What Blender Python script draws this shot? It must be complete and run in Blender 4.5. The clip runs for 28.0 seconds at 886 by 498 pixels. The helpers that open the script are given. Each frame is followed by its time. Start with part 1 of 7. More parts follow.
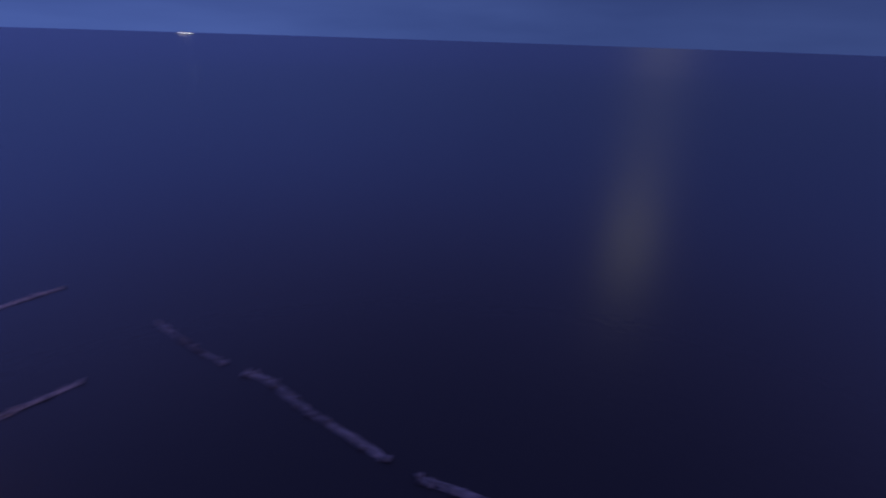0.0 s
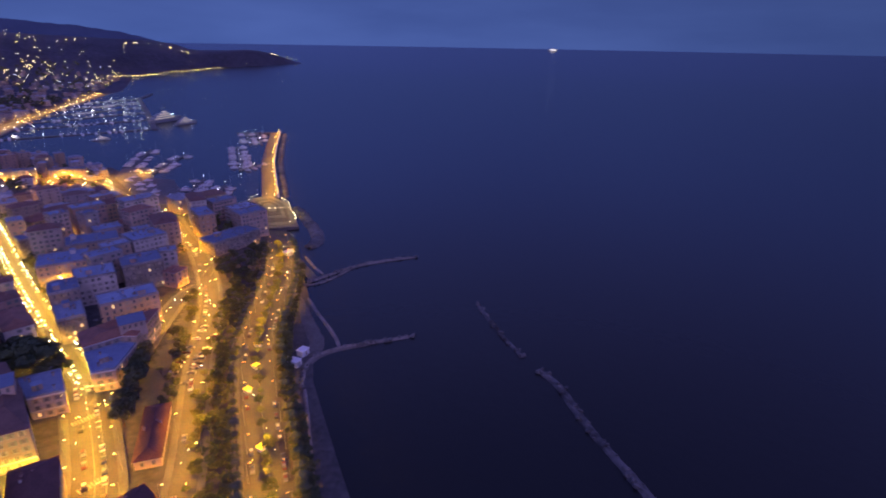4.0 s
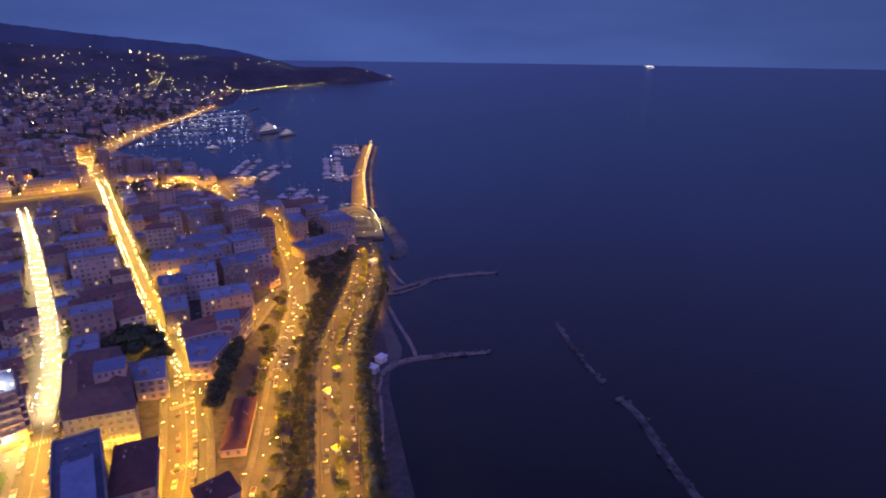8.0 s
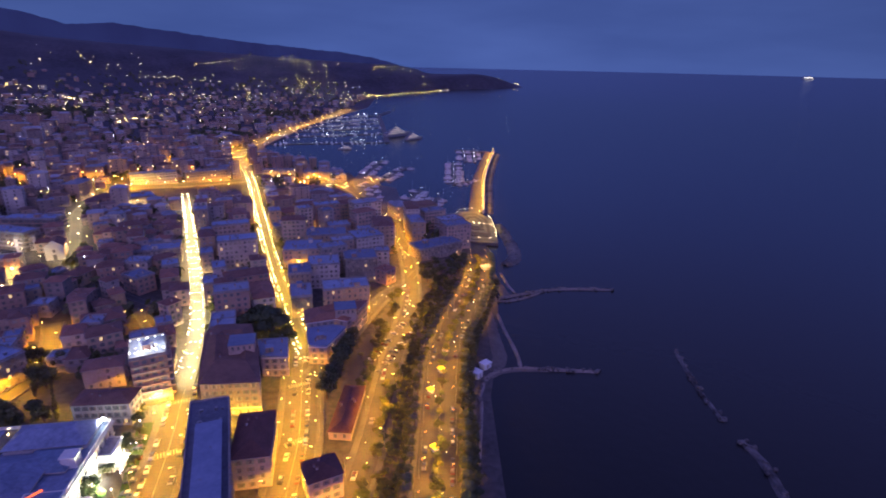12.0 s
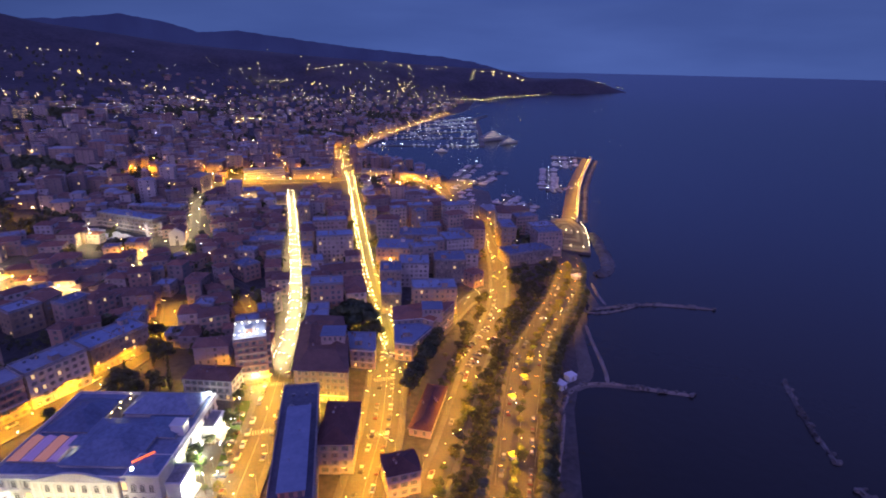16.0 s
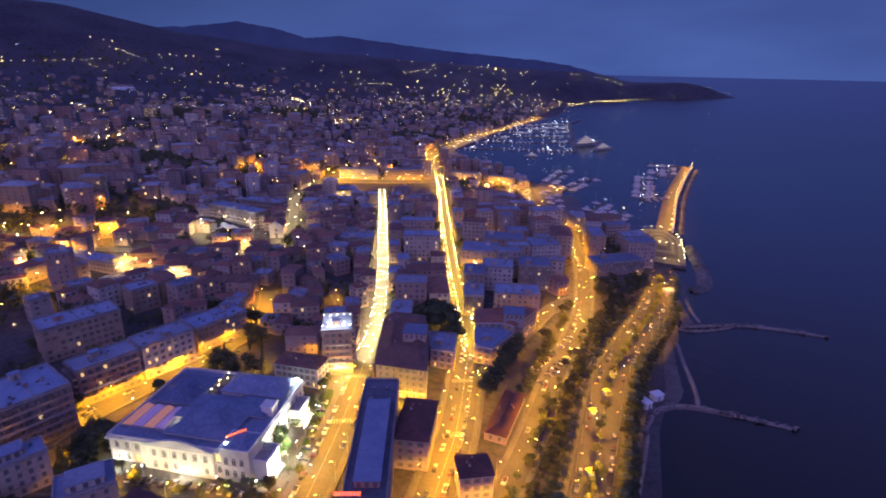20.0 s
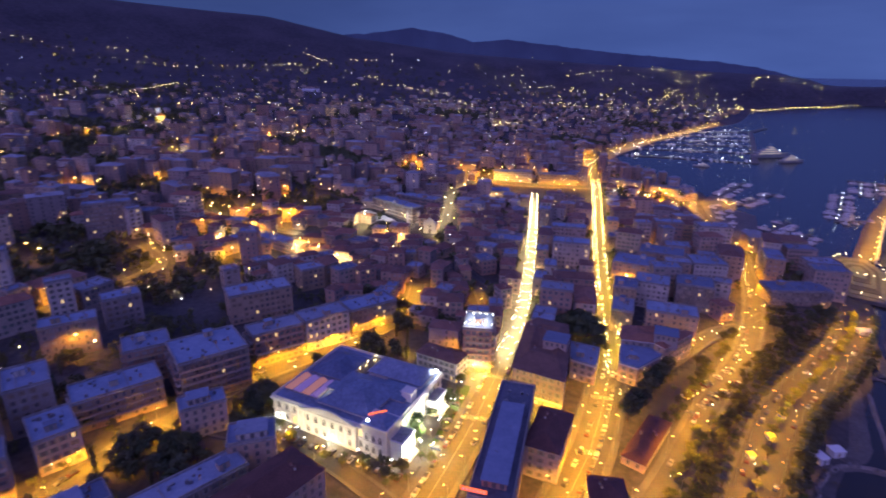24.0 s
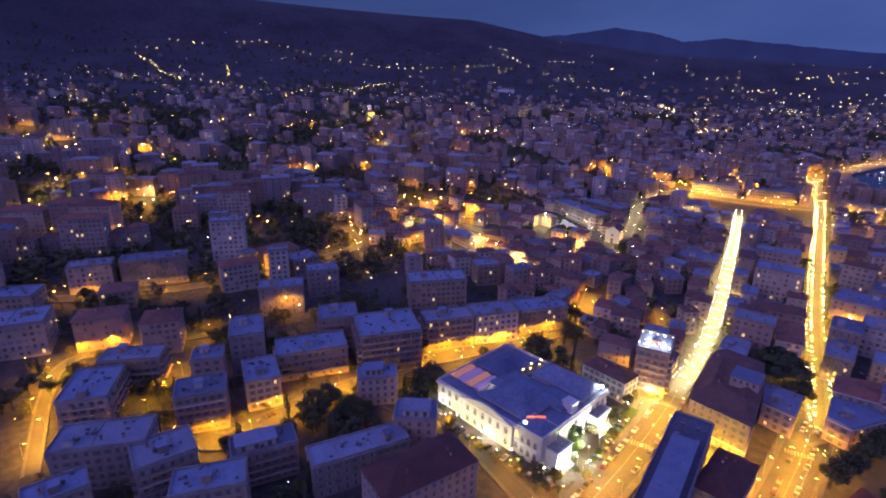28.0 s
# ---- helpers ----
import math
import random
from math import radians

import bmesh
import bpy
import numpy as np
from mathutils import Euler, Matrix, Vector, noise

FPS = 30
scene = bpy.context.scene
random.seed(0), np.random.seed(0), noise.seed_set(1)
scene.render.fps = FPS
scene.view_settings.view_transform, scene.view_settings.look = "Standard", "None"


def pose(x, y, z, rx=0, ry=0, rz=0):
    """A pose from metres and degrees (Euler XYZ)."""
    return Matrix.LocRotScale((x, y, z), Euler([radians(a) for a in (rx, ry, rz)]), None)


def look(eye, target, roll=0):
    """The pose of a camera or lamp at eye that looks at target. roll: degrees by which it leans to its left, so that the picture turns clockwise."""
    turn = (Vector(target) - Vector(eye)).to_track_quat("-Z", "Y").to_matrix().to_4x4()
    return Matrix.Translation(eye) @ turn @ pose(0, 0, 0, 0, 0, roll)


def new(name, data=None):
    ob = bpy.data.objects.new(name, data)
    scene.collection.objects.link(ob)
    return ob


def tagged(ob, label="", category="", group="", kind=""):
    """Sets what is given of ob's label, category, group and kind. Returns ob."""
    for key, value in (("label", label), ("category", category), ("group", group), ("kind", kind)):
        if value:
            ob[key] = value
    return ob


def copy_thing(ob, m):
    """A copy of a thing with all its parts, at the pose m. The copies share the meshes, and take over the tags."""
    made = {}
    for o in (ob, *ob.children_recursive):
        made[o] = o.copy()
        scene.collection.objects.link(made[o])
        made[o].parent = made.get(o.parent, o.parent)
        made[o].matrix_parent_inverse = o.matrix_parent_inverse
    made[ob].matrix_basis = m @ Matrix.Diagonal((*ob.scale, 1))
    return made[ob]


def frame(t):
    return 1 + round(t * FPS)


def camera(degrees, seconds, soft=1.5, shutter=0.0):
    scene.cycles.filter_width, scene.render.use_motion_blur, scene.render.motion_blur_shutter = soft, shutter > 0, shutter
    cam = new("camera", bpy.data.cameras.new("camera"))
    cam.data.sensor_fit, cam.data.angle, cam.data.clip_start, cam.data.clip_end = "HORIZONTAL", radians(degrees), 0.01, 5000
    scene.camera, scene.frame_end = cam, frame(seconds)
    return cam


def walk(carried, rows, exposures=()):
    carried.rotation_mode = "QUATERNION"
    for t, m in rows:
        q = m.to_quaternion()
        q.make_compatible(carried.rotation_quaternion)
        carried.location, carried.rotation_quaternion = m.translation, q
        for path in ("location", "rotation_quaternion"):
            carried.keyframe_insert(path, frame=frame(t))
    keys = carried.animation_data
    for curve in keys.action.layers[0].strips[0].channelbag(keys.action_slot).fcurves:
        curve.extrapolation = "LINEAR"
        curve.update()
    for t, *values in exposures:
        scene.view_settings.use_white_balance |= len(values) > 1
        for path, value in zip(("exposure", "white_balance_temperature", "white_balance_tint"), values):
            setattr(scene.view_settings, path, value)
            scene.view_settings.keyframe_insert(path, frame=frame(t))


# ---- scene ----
cam = camera(79.08, 28.0, soft=1.8, shutter=1.2)
PATH = [
    (0.0, pose(0, 0, 150, 68.38, -1.78, -76.91)),
    (0.5, pose(0, 0, 150, 68.30, -1.70, -66.71)),
    (1.0, pose(0, 0, 150, 68.21, -1.62, -63.38)),
    (1.5, pose(0, 0, 150, 68.37, -1.70, -57.95)),
    (2.0, pose(0, 0, 150, 68.42, -1.49, -53.97)),
    (2.4, pose(0, 0, 150, 68.53, -1.35, -50.20)),
    (2.47, pose(0, 0, 150, 67.52, -1.61, -49.40)),
    (2.53, pose(0, 0, 150, 67.52, -1.61, -49.15)),
    (2.6, pose(0, 0, 150, 68.58, -1.28, -48.87)),
    (3.0, pose(0, 0, 150, 68.69, -1.14, -47.35)),
    (3.5, pose(0, 0, 150, 68.74, -0.95, -43.78)),
    (4.0, pose(0, 0, 150, 69.01, -0.96, -41.96)),
    (4.5, pose(0, 0, 150, 69.11, -0.79, -39.53)),
    (6.5, pose(0, 0, 150, 70.10, -0.81, -35.97)),
    (7.0, pose(0, 0, 150, 70.23, -0.75, -35.39)),
    (7.5, pose(0, 0, 150, 70.37, -0.80, -34.92)),
    (8.0, pose(0, 0, 150, 70.44, -0.78, -32.80)),
    (8.5, pose(0, 0, 150, 70.55, -0.83, -31.84)),
    (9.0, pose(0, 0, 150, 70.58, -0.95, -28.49)),
    (9.5, pose(0, 0, 150, 70.63, -1.14, -25.76)),
    (10.0, pose(0, 0, 150, 70.74, -1.16, -24.58)),
    (10.5, pose(0, 0, 150, 70.80, -1.14, -23.54)),
    (10.9, pose(0, 0, 150, 70.86, -1.17, -22.65)),
    (10.97, pose(0, 0, 150, 69.76, -1.25, -22.17)),
    (11.03, pose(0, 0, 150, 69.76, -1.25, -22.10)),
    (11.1, pose(0, 0, 150, 70.88, -1.18, -22.21)),
    (11.5, pose(0, 0, 150, 70.94, -1.20, -21.33)),
    (12.0, pose(0, 0, 150, 70.97, -1.21, -19.85)),
    (12.5, pose(0, 0, 150, 71.00, -1.26, -18.29)),
    (14.5, pose(0, 0, 150, 71.12, -1.25, -14.01)),
    (15.0, pose(0, 0, 150, 71.11, -1.17, -12.54)),
    (15.5, pose(0, 0, 150, 71.16, -1.17, -11.23)),
    (16.0, pose(0, 0, 150, 71.17, -1.16, -9.80)),
    (16.5, pose(0, 0, 150, 71.18, -1.13, -8.56)),
    (17.0, pose(0, 0, 150, 71.18, -1.15, -7.28)),
    (17.5, pose(0, 0, 150, 71.20, -1.14, -6.12)),
    (18.0, pose(0, 0, 150, 71.23, -1.12, -4.87)),
    (18.5, pose(0, 0, 150, 71.26, -1.11, -4.08)),
    (19.0, pose(0, 0, 150, 71.28, -1.07, -3.18)),
    (19.5, pose(0, 0, 150, 71.29, -1.06, -1.81)),
    (20.0, pose(0, 0, 150, 71.33, -1.09, -0.28)),
    (20.5, pose(0, 0, 150, 71.32, -1.08, 1.26)),
    (21.0, pose(0, 0, 150, 71.32, -1.09, 3.05)),
    (21.5, pose(0, 0, 150, 71.31, -1.05, 5.02)),
    (23.5, pose(0, 0, 150, 71.36, -0.96, 13.43)),
    (24.0, pose(0, 0, 150, 71.35, -0.82, 16.17)),
    (24.5, pose(0, 0, 150, 71.35, -0.90, 18.71)),
    (25.0, pose(0, 0, 150, 71.36, -0.90, 21.36)),
    (25.5, pose(0, 0, 150, 71.32, -0.88, 23.74)),
    (26.0, pose(0, 0, 150, 71.25, -0.89, 26.30)),
    (26.5, pose(0, 0, 150, 71.22, -0.88, 28.75)),
    (27.0, pose(0, 0, 150, 71.20, -0.89, 32.03)),
    (27.5, pose(0, 0, 150, 71.18, -0.91, 34.50)),
    (28.0, pose(0, 0, 150, 71.22, -0.84, 35.90)),
]
walk(cam, PATH)

# ---- world and large lights ----
world = bpy.data.worlds.new("dusk")
scene.world = world
world.use_nodes = True
wn = world.node_tree.nodes
wl = world.node_tree.links
wn.clear()
w_out = wn.new("ShaderNodeOutputWorld")
w_bg = wn.new("ShaderNodeBackground")
w_sky = wn.new("ShaderNodeTexSky")
w_sky.sky_type = "NISHITA"
w_sky.sun_disc = False
w_sky.sun_elevation = radians(14.0)
w_sky.sun_rotation = radians(200)
w_sky.ozone_density = 2.0
w_tint = wn.new("ShaderNodeMix")
w_tint.data_type, w_tint.blend_type = "RGBA", "MULTIPLY"
w_tint.inputs[0].default_value = 1.0
w_tint.inputs[7].default_value = (0.165, 0.245, 0.86, 1)
w_co = wn.new("ShaderNodeTexCoord")
w_map = wn.new("ShaderNodeMapping")
w_map.inputs["Scale"].default_value = (1.2, 1.2, 6.0)
w_noise = wn.new("ShaderNodeTexNoise")
w_noise.inputs["Scale"].default_value = 2.2
w_noise.inputs["Detail"].default_value = 5
w_ramp = wn.new("ShaderNodeValToRGB")
w_ramp.color_ramp.elements[0].position, w_ramp.color_ramp.elements[0].color = 0.35, (0.84, 0.84, 0.86, 1)
w_ramp.color_ramp.elements[1].position, w_ramp.color_ramp.elements[1].color = 0.7, (1.12, 1.1, 1.06, 1)
w_cloud = wn.new("ShaderNodeMix")
w_cloud.data_type, w_cloud.blend_type = "RGBA", "MULTIPLY"
w_cloud.inputs[0].default_value = 1.0
w_sep = wn.new("ShaderNodeSeparateXYZ")
w_grad = wn.new("ShaderNodeValToRGB")
w_grad.color_ramp.elements[0].position, w_grad.color_ramp.elements[0].color = 0.0, (0.103, 0.128, 0.41, 1)
w_low = w_grad.color_ramp.elements.new(0.13)
w_low.color = (0.092, 0.113, 0.365, 1)
w_mid = w_grad.color_ramp.elements.new(0.27)
w_mid.color = (0.33, 0.33, 1.02, 1)
w_grad.color_ramp.elements[3].position, w_grad.color_ramp.elements[3].color = 0.52, (1.4, 0.86, 1.95, 1)
w_lift = wn.new("ShaderNodeMath")
w_lift.operation = "MAXIMUM"
w_lift.inputs[1].default_value = 0.1
w_comb = wn.new("ShaderNodeCombineXYZ")
wl.new(w_co.outputs["Generated"], w_sep.inputs[0])
wl.new(w_sep.outputs["X"], w_comb.inputs[0])
wl.new(w_sep.outputs["Y"], w_comb.inputs[1])
wl.new(w_sep.outputs["Z"], w_lift.inputs[0])
wl.new(w_lift.outputs[0], w_comb.inputs[2])
w_unit = wn.new("ShaderNodeVectorMath")
w_unit.operation = "NORMALIZE"
wl.new(w_comb.outputs[0], w_unit.inputs[0])
wl.new(w_unit.outputs[0], w_sky.inputs["Vector"])
wl.new(w_sep.outputs["Z"], w_grad.inputs[0])
wl.new(w_grad.outputs[0], w_tint.inputs[7])
wl.new(w_sky.outputs[0], w_tint.inputs[6])
wl.new(w_co.outputs["Generated"], w_map.inputs["Vector"])
wl.new(w_map.outputs[0], w_noise.inputs["Vector"])
wl.new(w_noise.outputs["Fac"], w_ramp.inputs[0])
wl.new(w_tint.outputs[2], w_cloud.inputs[6])
wl.new(w_ramp.outputs[0], w_cloud.inputs[7])
wl.new(w_cloud.outputs[2], w_bg.inputs[0])
wl.new(w_bg.outputs[0], w_out.inputs[0])
w_bg.inputs[1].default_value = 0.15

# the moon, behind thin cloud over the sea
moon_data = bpy.data.lights.new("moon", "SUN")
moon_data.energy, moon_data.angle, moon_data.color = 0.006, radians(5), (1.0, 0.92, 0.5)
moon = new("moon", moon_data)
moon.matrix_world = look((math.sin(radians(98)) * 900, math.cos(radians(98)) * 900, 330), (0, 0, 0))


# ---- materials ----
def shader(name):
    m = bpy.data.materials.new(name)
    m.use_nodes = True
    b = m.node_tree.nodes["Principled BSDF"]
    return m, m.node_tree.nodes, m.node_tree.links, b


def surface(name, c1, c2, size=1.0, rough=0.8, bump=0.3, metal=0.0, vary=None, island=False, coarse=None, lo=0.35, hi=0.65):
    """Two colours mixed by fine grain and by broad stains, in metres; vary: paints picked at random for each object or island."""
    m, n, l, b = shader(name)
    geo = n.new("ShaderNodeNewGeometry")
    fine = n.new("ShaderNodeTexNoise")
    fine.inputs["Scale"].default_value, fine.inputs["Detail"].default_value = 1.0 / size, 4
    broad = n.new("ShaderNodeTexNoise")
    broad.inputs["Scale"].default_value, broad.inputs["Detail"].default_value = 1.0 / (coarse or size * 9), 3
    l.new(geo.outputs["Position"], fine.inputs["Vector"])
    l.new(geo.outputs["Position"], broad.inputs["Vector"])
    both = n.new("ShaderNodeMath")
    both.operation = "MULTIPLY_ADD"
    both.inputs[1].default_value = 0.5
    half = n.new("ShaderNodeMath")
    half.operation = "MULTIPLY"
    half.inputs[1].default_value = 0.5
    l.new(fine.outputs["Fac"], half.inputs[0])
    l.new(broad.outputs["Fac"], both.inputs[0])
    l.new(half.outputs[0], both.inputs[2])
    ramp = n.new("ShaderNodeValToRGB")
    ramp.color_ramp.elements[0].position, ramp.color_ramp.elements[1].position = lo, hi
    ramp.color_ramp.elements[0].color, ramp.color_ramp.elements[1].color = (*c1, 1), (*c2, 1)
    l.new(both.outputs[0], ramp.inputs[0])
    col = ramp.outputs[0]
    if vary:
        info = n.new("ShaderNodeObjectInfo")
        pick = n.new("ShaderNodeValToRGB")
        pick.color_ramp.interpolation = "CONSTANT"
        for k, c in enumerate(vary):
            e = pick.color_ramp.elements[k] if k < 2 else pick.color_ramp.elements.new(k / len(vary))
            e.position, e.color = k / len(vary), (*c, 1)
        l.new(geo.outputs["Random Per Island"] if island else info.outputs["Random"], pick.inputs[0])
        mul = n.new("ShaderNodeMix")
        mul.data_type, mul.blend_type = "RGBA", "MULTIPLY"
        mul.inputs[0].default_value = 1.0
        l.new(pick.outputs[0], mul.inputs[6])
        l.new(col, mul.inputs[7])
        col = mul.outputs[2]
    l.new(col, b.inputs["Base Color"])
    b.inputs["Roughness"].default_value, b.inputs["Metallic"].default_value = rough, metal
    if bump:
        bp = n.new("ShaderNodeBump")
        bp.inputs["Strength"].default_value, bp.inputs["Distance"].default_value = bump, 0.1 * size
        l.new(fine.outputs["Fac"], bp.inputs["Height"])
        l.new(bp.outputs[0], b.inputs["Normal"])
    return m


def glow(name, c, strength):
    """The face of a lamp or a lit window: it gives off its own light."""
    m, n, l, b = shader(name)
    b.inputs["Base Color"].default_value = (*c, 1)
    b.inputs["Emission Color"].default_value = (*c, 1)
    b.inputs["Emission Strength"].default_value = strength
    m.cycles.emission_sampling = "NONE"
    return m


PAINTS = [(0.62, 0.46, 0.34), (0.68, 0.57, 0.48), (0.58, 0.38, 0.3), (0.76, 0.7, 0.64), (0.56, 0.42, 0.28), (0.5, 0.43, 0.4), (0.64, 0.48, 0.4), (0.42, 0.34, 0.3)]
M_WALL = surface("plaster", (0.6, 0.57, 0.55), (0.86, 0.85, 0.84), 0.8, 0.85, 0.2, vary=PAINTS)
M_WALL_FAR = surface("far_plaster", (0.52, 0.5, 0.49), (0.8, 0.78, 0.77), 1.5, 0.85, 0.0, vary=PAINTS, island=True)
M_FLAT = surface("roof_felt", (0.21, 0.265, 0.37), (0.3, 0.36, 0.48), 1.6, 0.7, 0.3, vary=[(1, 1, 1), (0.75, 0.78, 0.85), (0.95, 0.9, 0.85), (0.55, 0.57, 0.62), (0.85, 0.92, 1.0)], coarse=7)
M_PALE = surface("pale_render", (0.56, 0.55, 0.53), (0.78, 0.77, 0.74), 0.8, 0.8, 0.2, coarse=6)
M_TAR = surface("tarred_roof", (0.07, 0.08, 0.115), (0.13, 0.145, 0.19), 1.4, 0.7, 0.3, coarse=8)
# dark red tiles; the station roof's lack of lamplight is put into the colour
M_TILE_DARK = surface("old_roof_tiles", (0.085, 0.036, 0.03), (0.16, 0.07, 0.055), 0.5, 0.85, 0.6, coarse=5)
M_PARAPET = surface("grey_render", (0.2, 0.19, 0.19), (0.4, 0.38, 0.37), 0.9, 0.85, 0.2, coarse=5)
M_ZINC = surface("dark_zinc_roof", (0.1, 0.135, 0.21), (0.2, 0.26, 0.38), 1.5, 0.55, 0.3, coarse=9, vary=[(1, 1, 1), (0.7, 0.72, 0.78), (1.25, 1.2, 1.15), (0.85, 0.95, 0.95)])
M_TILE = surface("roof_tiles", (0.19, 0.095, 0.07), (0.33, 0.17, 0.12), 0.5, 0.8, 0.6, vary=[(1, 1, 1), (0.8, 0.75, 0.75), (1.1, 1.0, 0.95), (0.7, 0.72, 0.75)])
M_ROOF_FAR = surface("far_roofs", (0.5, 0.5, 0.5), (1, 1, 1), 2.0, 0.8, 0.0, vary=[(0.26, 0.15, 0.11), (0.3, 0.32, 0.37), (0.24, 0.13, 0.1), (0.36, 0.38, 0.43), (0.28, 0.18, 0.14), (0.42, 0.44, 0.5)], island=True)
M_STONE = surface("pale_stone", (0.5, 0.48, 0.44), (0.68, 0.66, 0.62), 0.6, 0.7, 0.2)
M_TRIM = surface("painted_trim", (0.6, 0.58, 0.54), (0.74, 0.72, 0.68), 0.4, 0.6, 0.1)
M_ASPHALT = surface("asphalt", (0.055, 0.053, 0.052), (0.1, 0.095, 0.09), 0.7, 0.75, 0.3, coarse=14)
M_PAVING = surface("paving", (0.085, 0.08, 0.075), (0.16, 0.148, 0.135), 0.6, 0.75, 0.3, coarse=8)
M_MARKING = surface("road_paint", (0.14, 0.13, 0.12), (0.36, 0.34, 0.31), 0.4, 0.6, 0.05)
M_GROUND = surface("town_ground", (0.04, 0.04, 0.038), (0.115, 0.105, 0.098), 3.0, 0.9, 0.4, coarse=40)
M_SAND = surface("beach_sand", (0.09, 0.08, 0.07), (0.19, 0.165, 0.14), 1.2, 0.9, 0.4)
M_PALE = surface("pale_groyne_stone", (0.14, 0.12, 0.1), (0.36, 0.31, 0.27), 0.9, 0.85, 0.5)
M_ROCK = surface("breakwater_rock", (0.035, 0.034, 0.033), (0.22, 0.205, 0.185), 3.4, 0.85, 0.6)
M_LEAF = surface("foliage", (0.045, 0.06, 0.03), (0.11, 0.122, 0.055), 0.6, 0.7, 0.0, vary=[(1, 1, 1), (0.75, 0.85, 0.7), (1.2, 1.1, 0.8)])
M_BARK = surface("bark", (0.07, 0.05, 0.035), (0.15, 0.11, 0.08), 0.3, 0.9, 0.6)
M_METAL = surface("grey_metal", (0.2, 0.2, 0.21), (0.34, 0.34, 0.35), 0.3, 0.45, 0.05, 0.7)
M_WHITE = surface("white_gelcoat", (0.7, 0.7, 0.7), (0.82, 0.82, 0.82), 0.5, 0.3, 0.0)
M_SHUT = surface("shutter_paint", (0.6, 0.6, 0.6), (1, 1, 1), 0.3, 0.6, 0.2, vary=[(0.2, 0.24, 0.2), (0.34, 0.25, 0.18), (0.42, 0.39, 0.36), (0.26, 0.29, 0.27), (0.46, 0.39, 0.31)])
M_RUBBER = surface("rubber", (0.02, 0.02, 0.02), (0.04, 0.04, 0.04), 0.2, 0.8, 0.1)
M_CARS = surface("car_paint", (0.9, 0.9, 0.9), (1, 1, 1), 0.6, 0.3, 0.0, vary=[(0.5, 0.5, 0.5), (0.03, 0.03, 0.035), (0.65, 0.65, 0.66), (0.2, 0.2, 0.22), (0.12, 0.03, 0.03), (0.04, 0.06, 0.12)])

M_GLASS, _n, _l, _b = shader("dark_window_glass")
_b.inputs["Base Color"].default_value, _b.inputs["Roughness"].default_value = (0.17, 0.16, 0.16, 1), 0.15

SODIUM, AMBER, WARM, COOL = (1.0, 0.43, 0.006), (1.0, 0.57, 0.04), (1.0, 0.74, 0.32), (0.85, 0.95, 1.0)
M_SHADED = glow("shaded_lamp", (1.0, 0.5, 0.1), 4)
M_SODIUM = glow("sodium_lamp", (1.0, 0.55, 0.12), 26)
M_WARM = glow("warm_lamp", WARM, 30)
M_COOL = glow("white_lamp", COOL, 30)
M_WIN_LIT = glow("lit_window", (1.0, 0.66, 0.28), 0.95)
M_FAR_SODIUM = glow("far_sodium_lamp", (1.0, 0.66, 0.17), 20)
M_FAR_WARM = glow("far_warm_lamp", WARM, 19)
M_FAR_COOL = glow("far_white_lamp", COOL, 8)
M_RED = glow("red_lamp", (1.0, 0.16, 0.05), 1.6)

# sea water: near black from above, mirror of the sky at a low angle
M_SEA, n_, l_, b_ = shader("sea_water")
b_.inputs["Base Color"].default_value, b_.inputs["Roughness"].default_value, b_.inputs["IOR"].default_value = (0.018, 0.02, 0.019, 1), 0.26, 1.33
b_.inputs["Specular IOR Level"].default_value = 0.31
g_ = n_.new("ShaderNodeNewGeometry")
sw = n_.new("ShaderNodeTexNoise")
sw.inputs["Scale"].default_value, sw.inputs["Detail"].default_value = 0.16, 6
l_.new(g_.outputs["Position"], sw.inputs["Vector"])
bp_ = n_.new("ShaderNodeBump")
bp_.inputs["Strength"].default_value, bp_.inputs["Distance"].default_value = 0.35, 0.4
l_.new(sw.outputs["Fac"], bp_.inputs["Height"])
l_.new(bp_.outputs[0], b_.inputs["Normal"])


# ---- mesh helpers ----
def mesh_of(name, verts, faces, mats, index=None, smooth=False):
    me = bpy.data.meshes.new(name)
    me.from_pydata(verts, [], faces)
    for m in mats if isinstance(mats, (list, tuple)) else [mats]:
        me.materials.append(m)
    if index:
        me.polygons.foreach_set("material_index", index)
    if smooth:
        me.polygons.foreach_set("use_smooth", [True] * len(me.polygons))
    me.update()
    return me


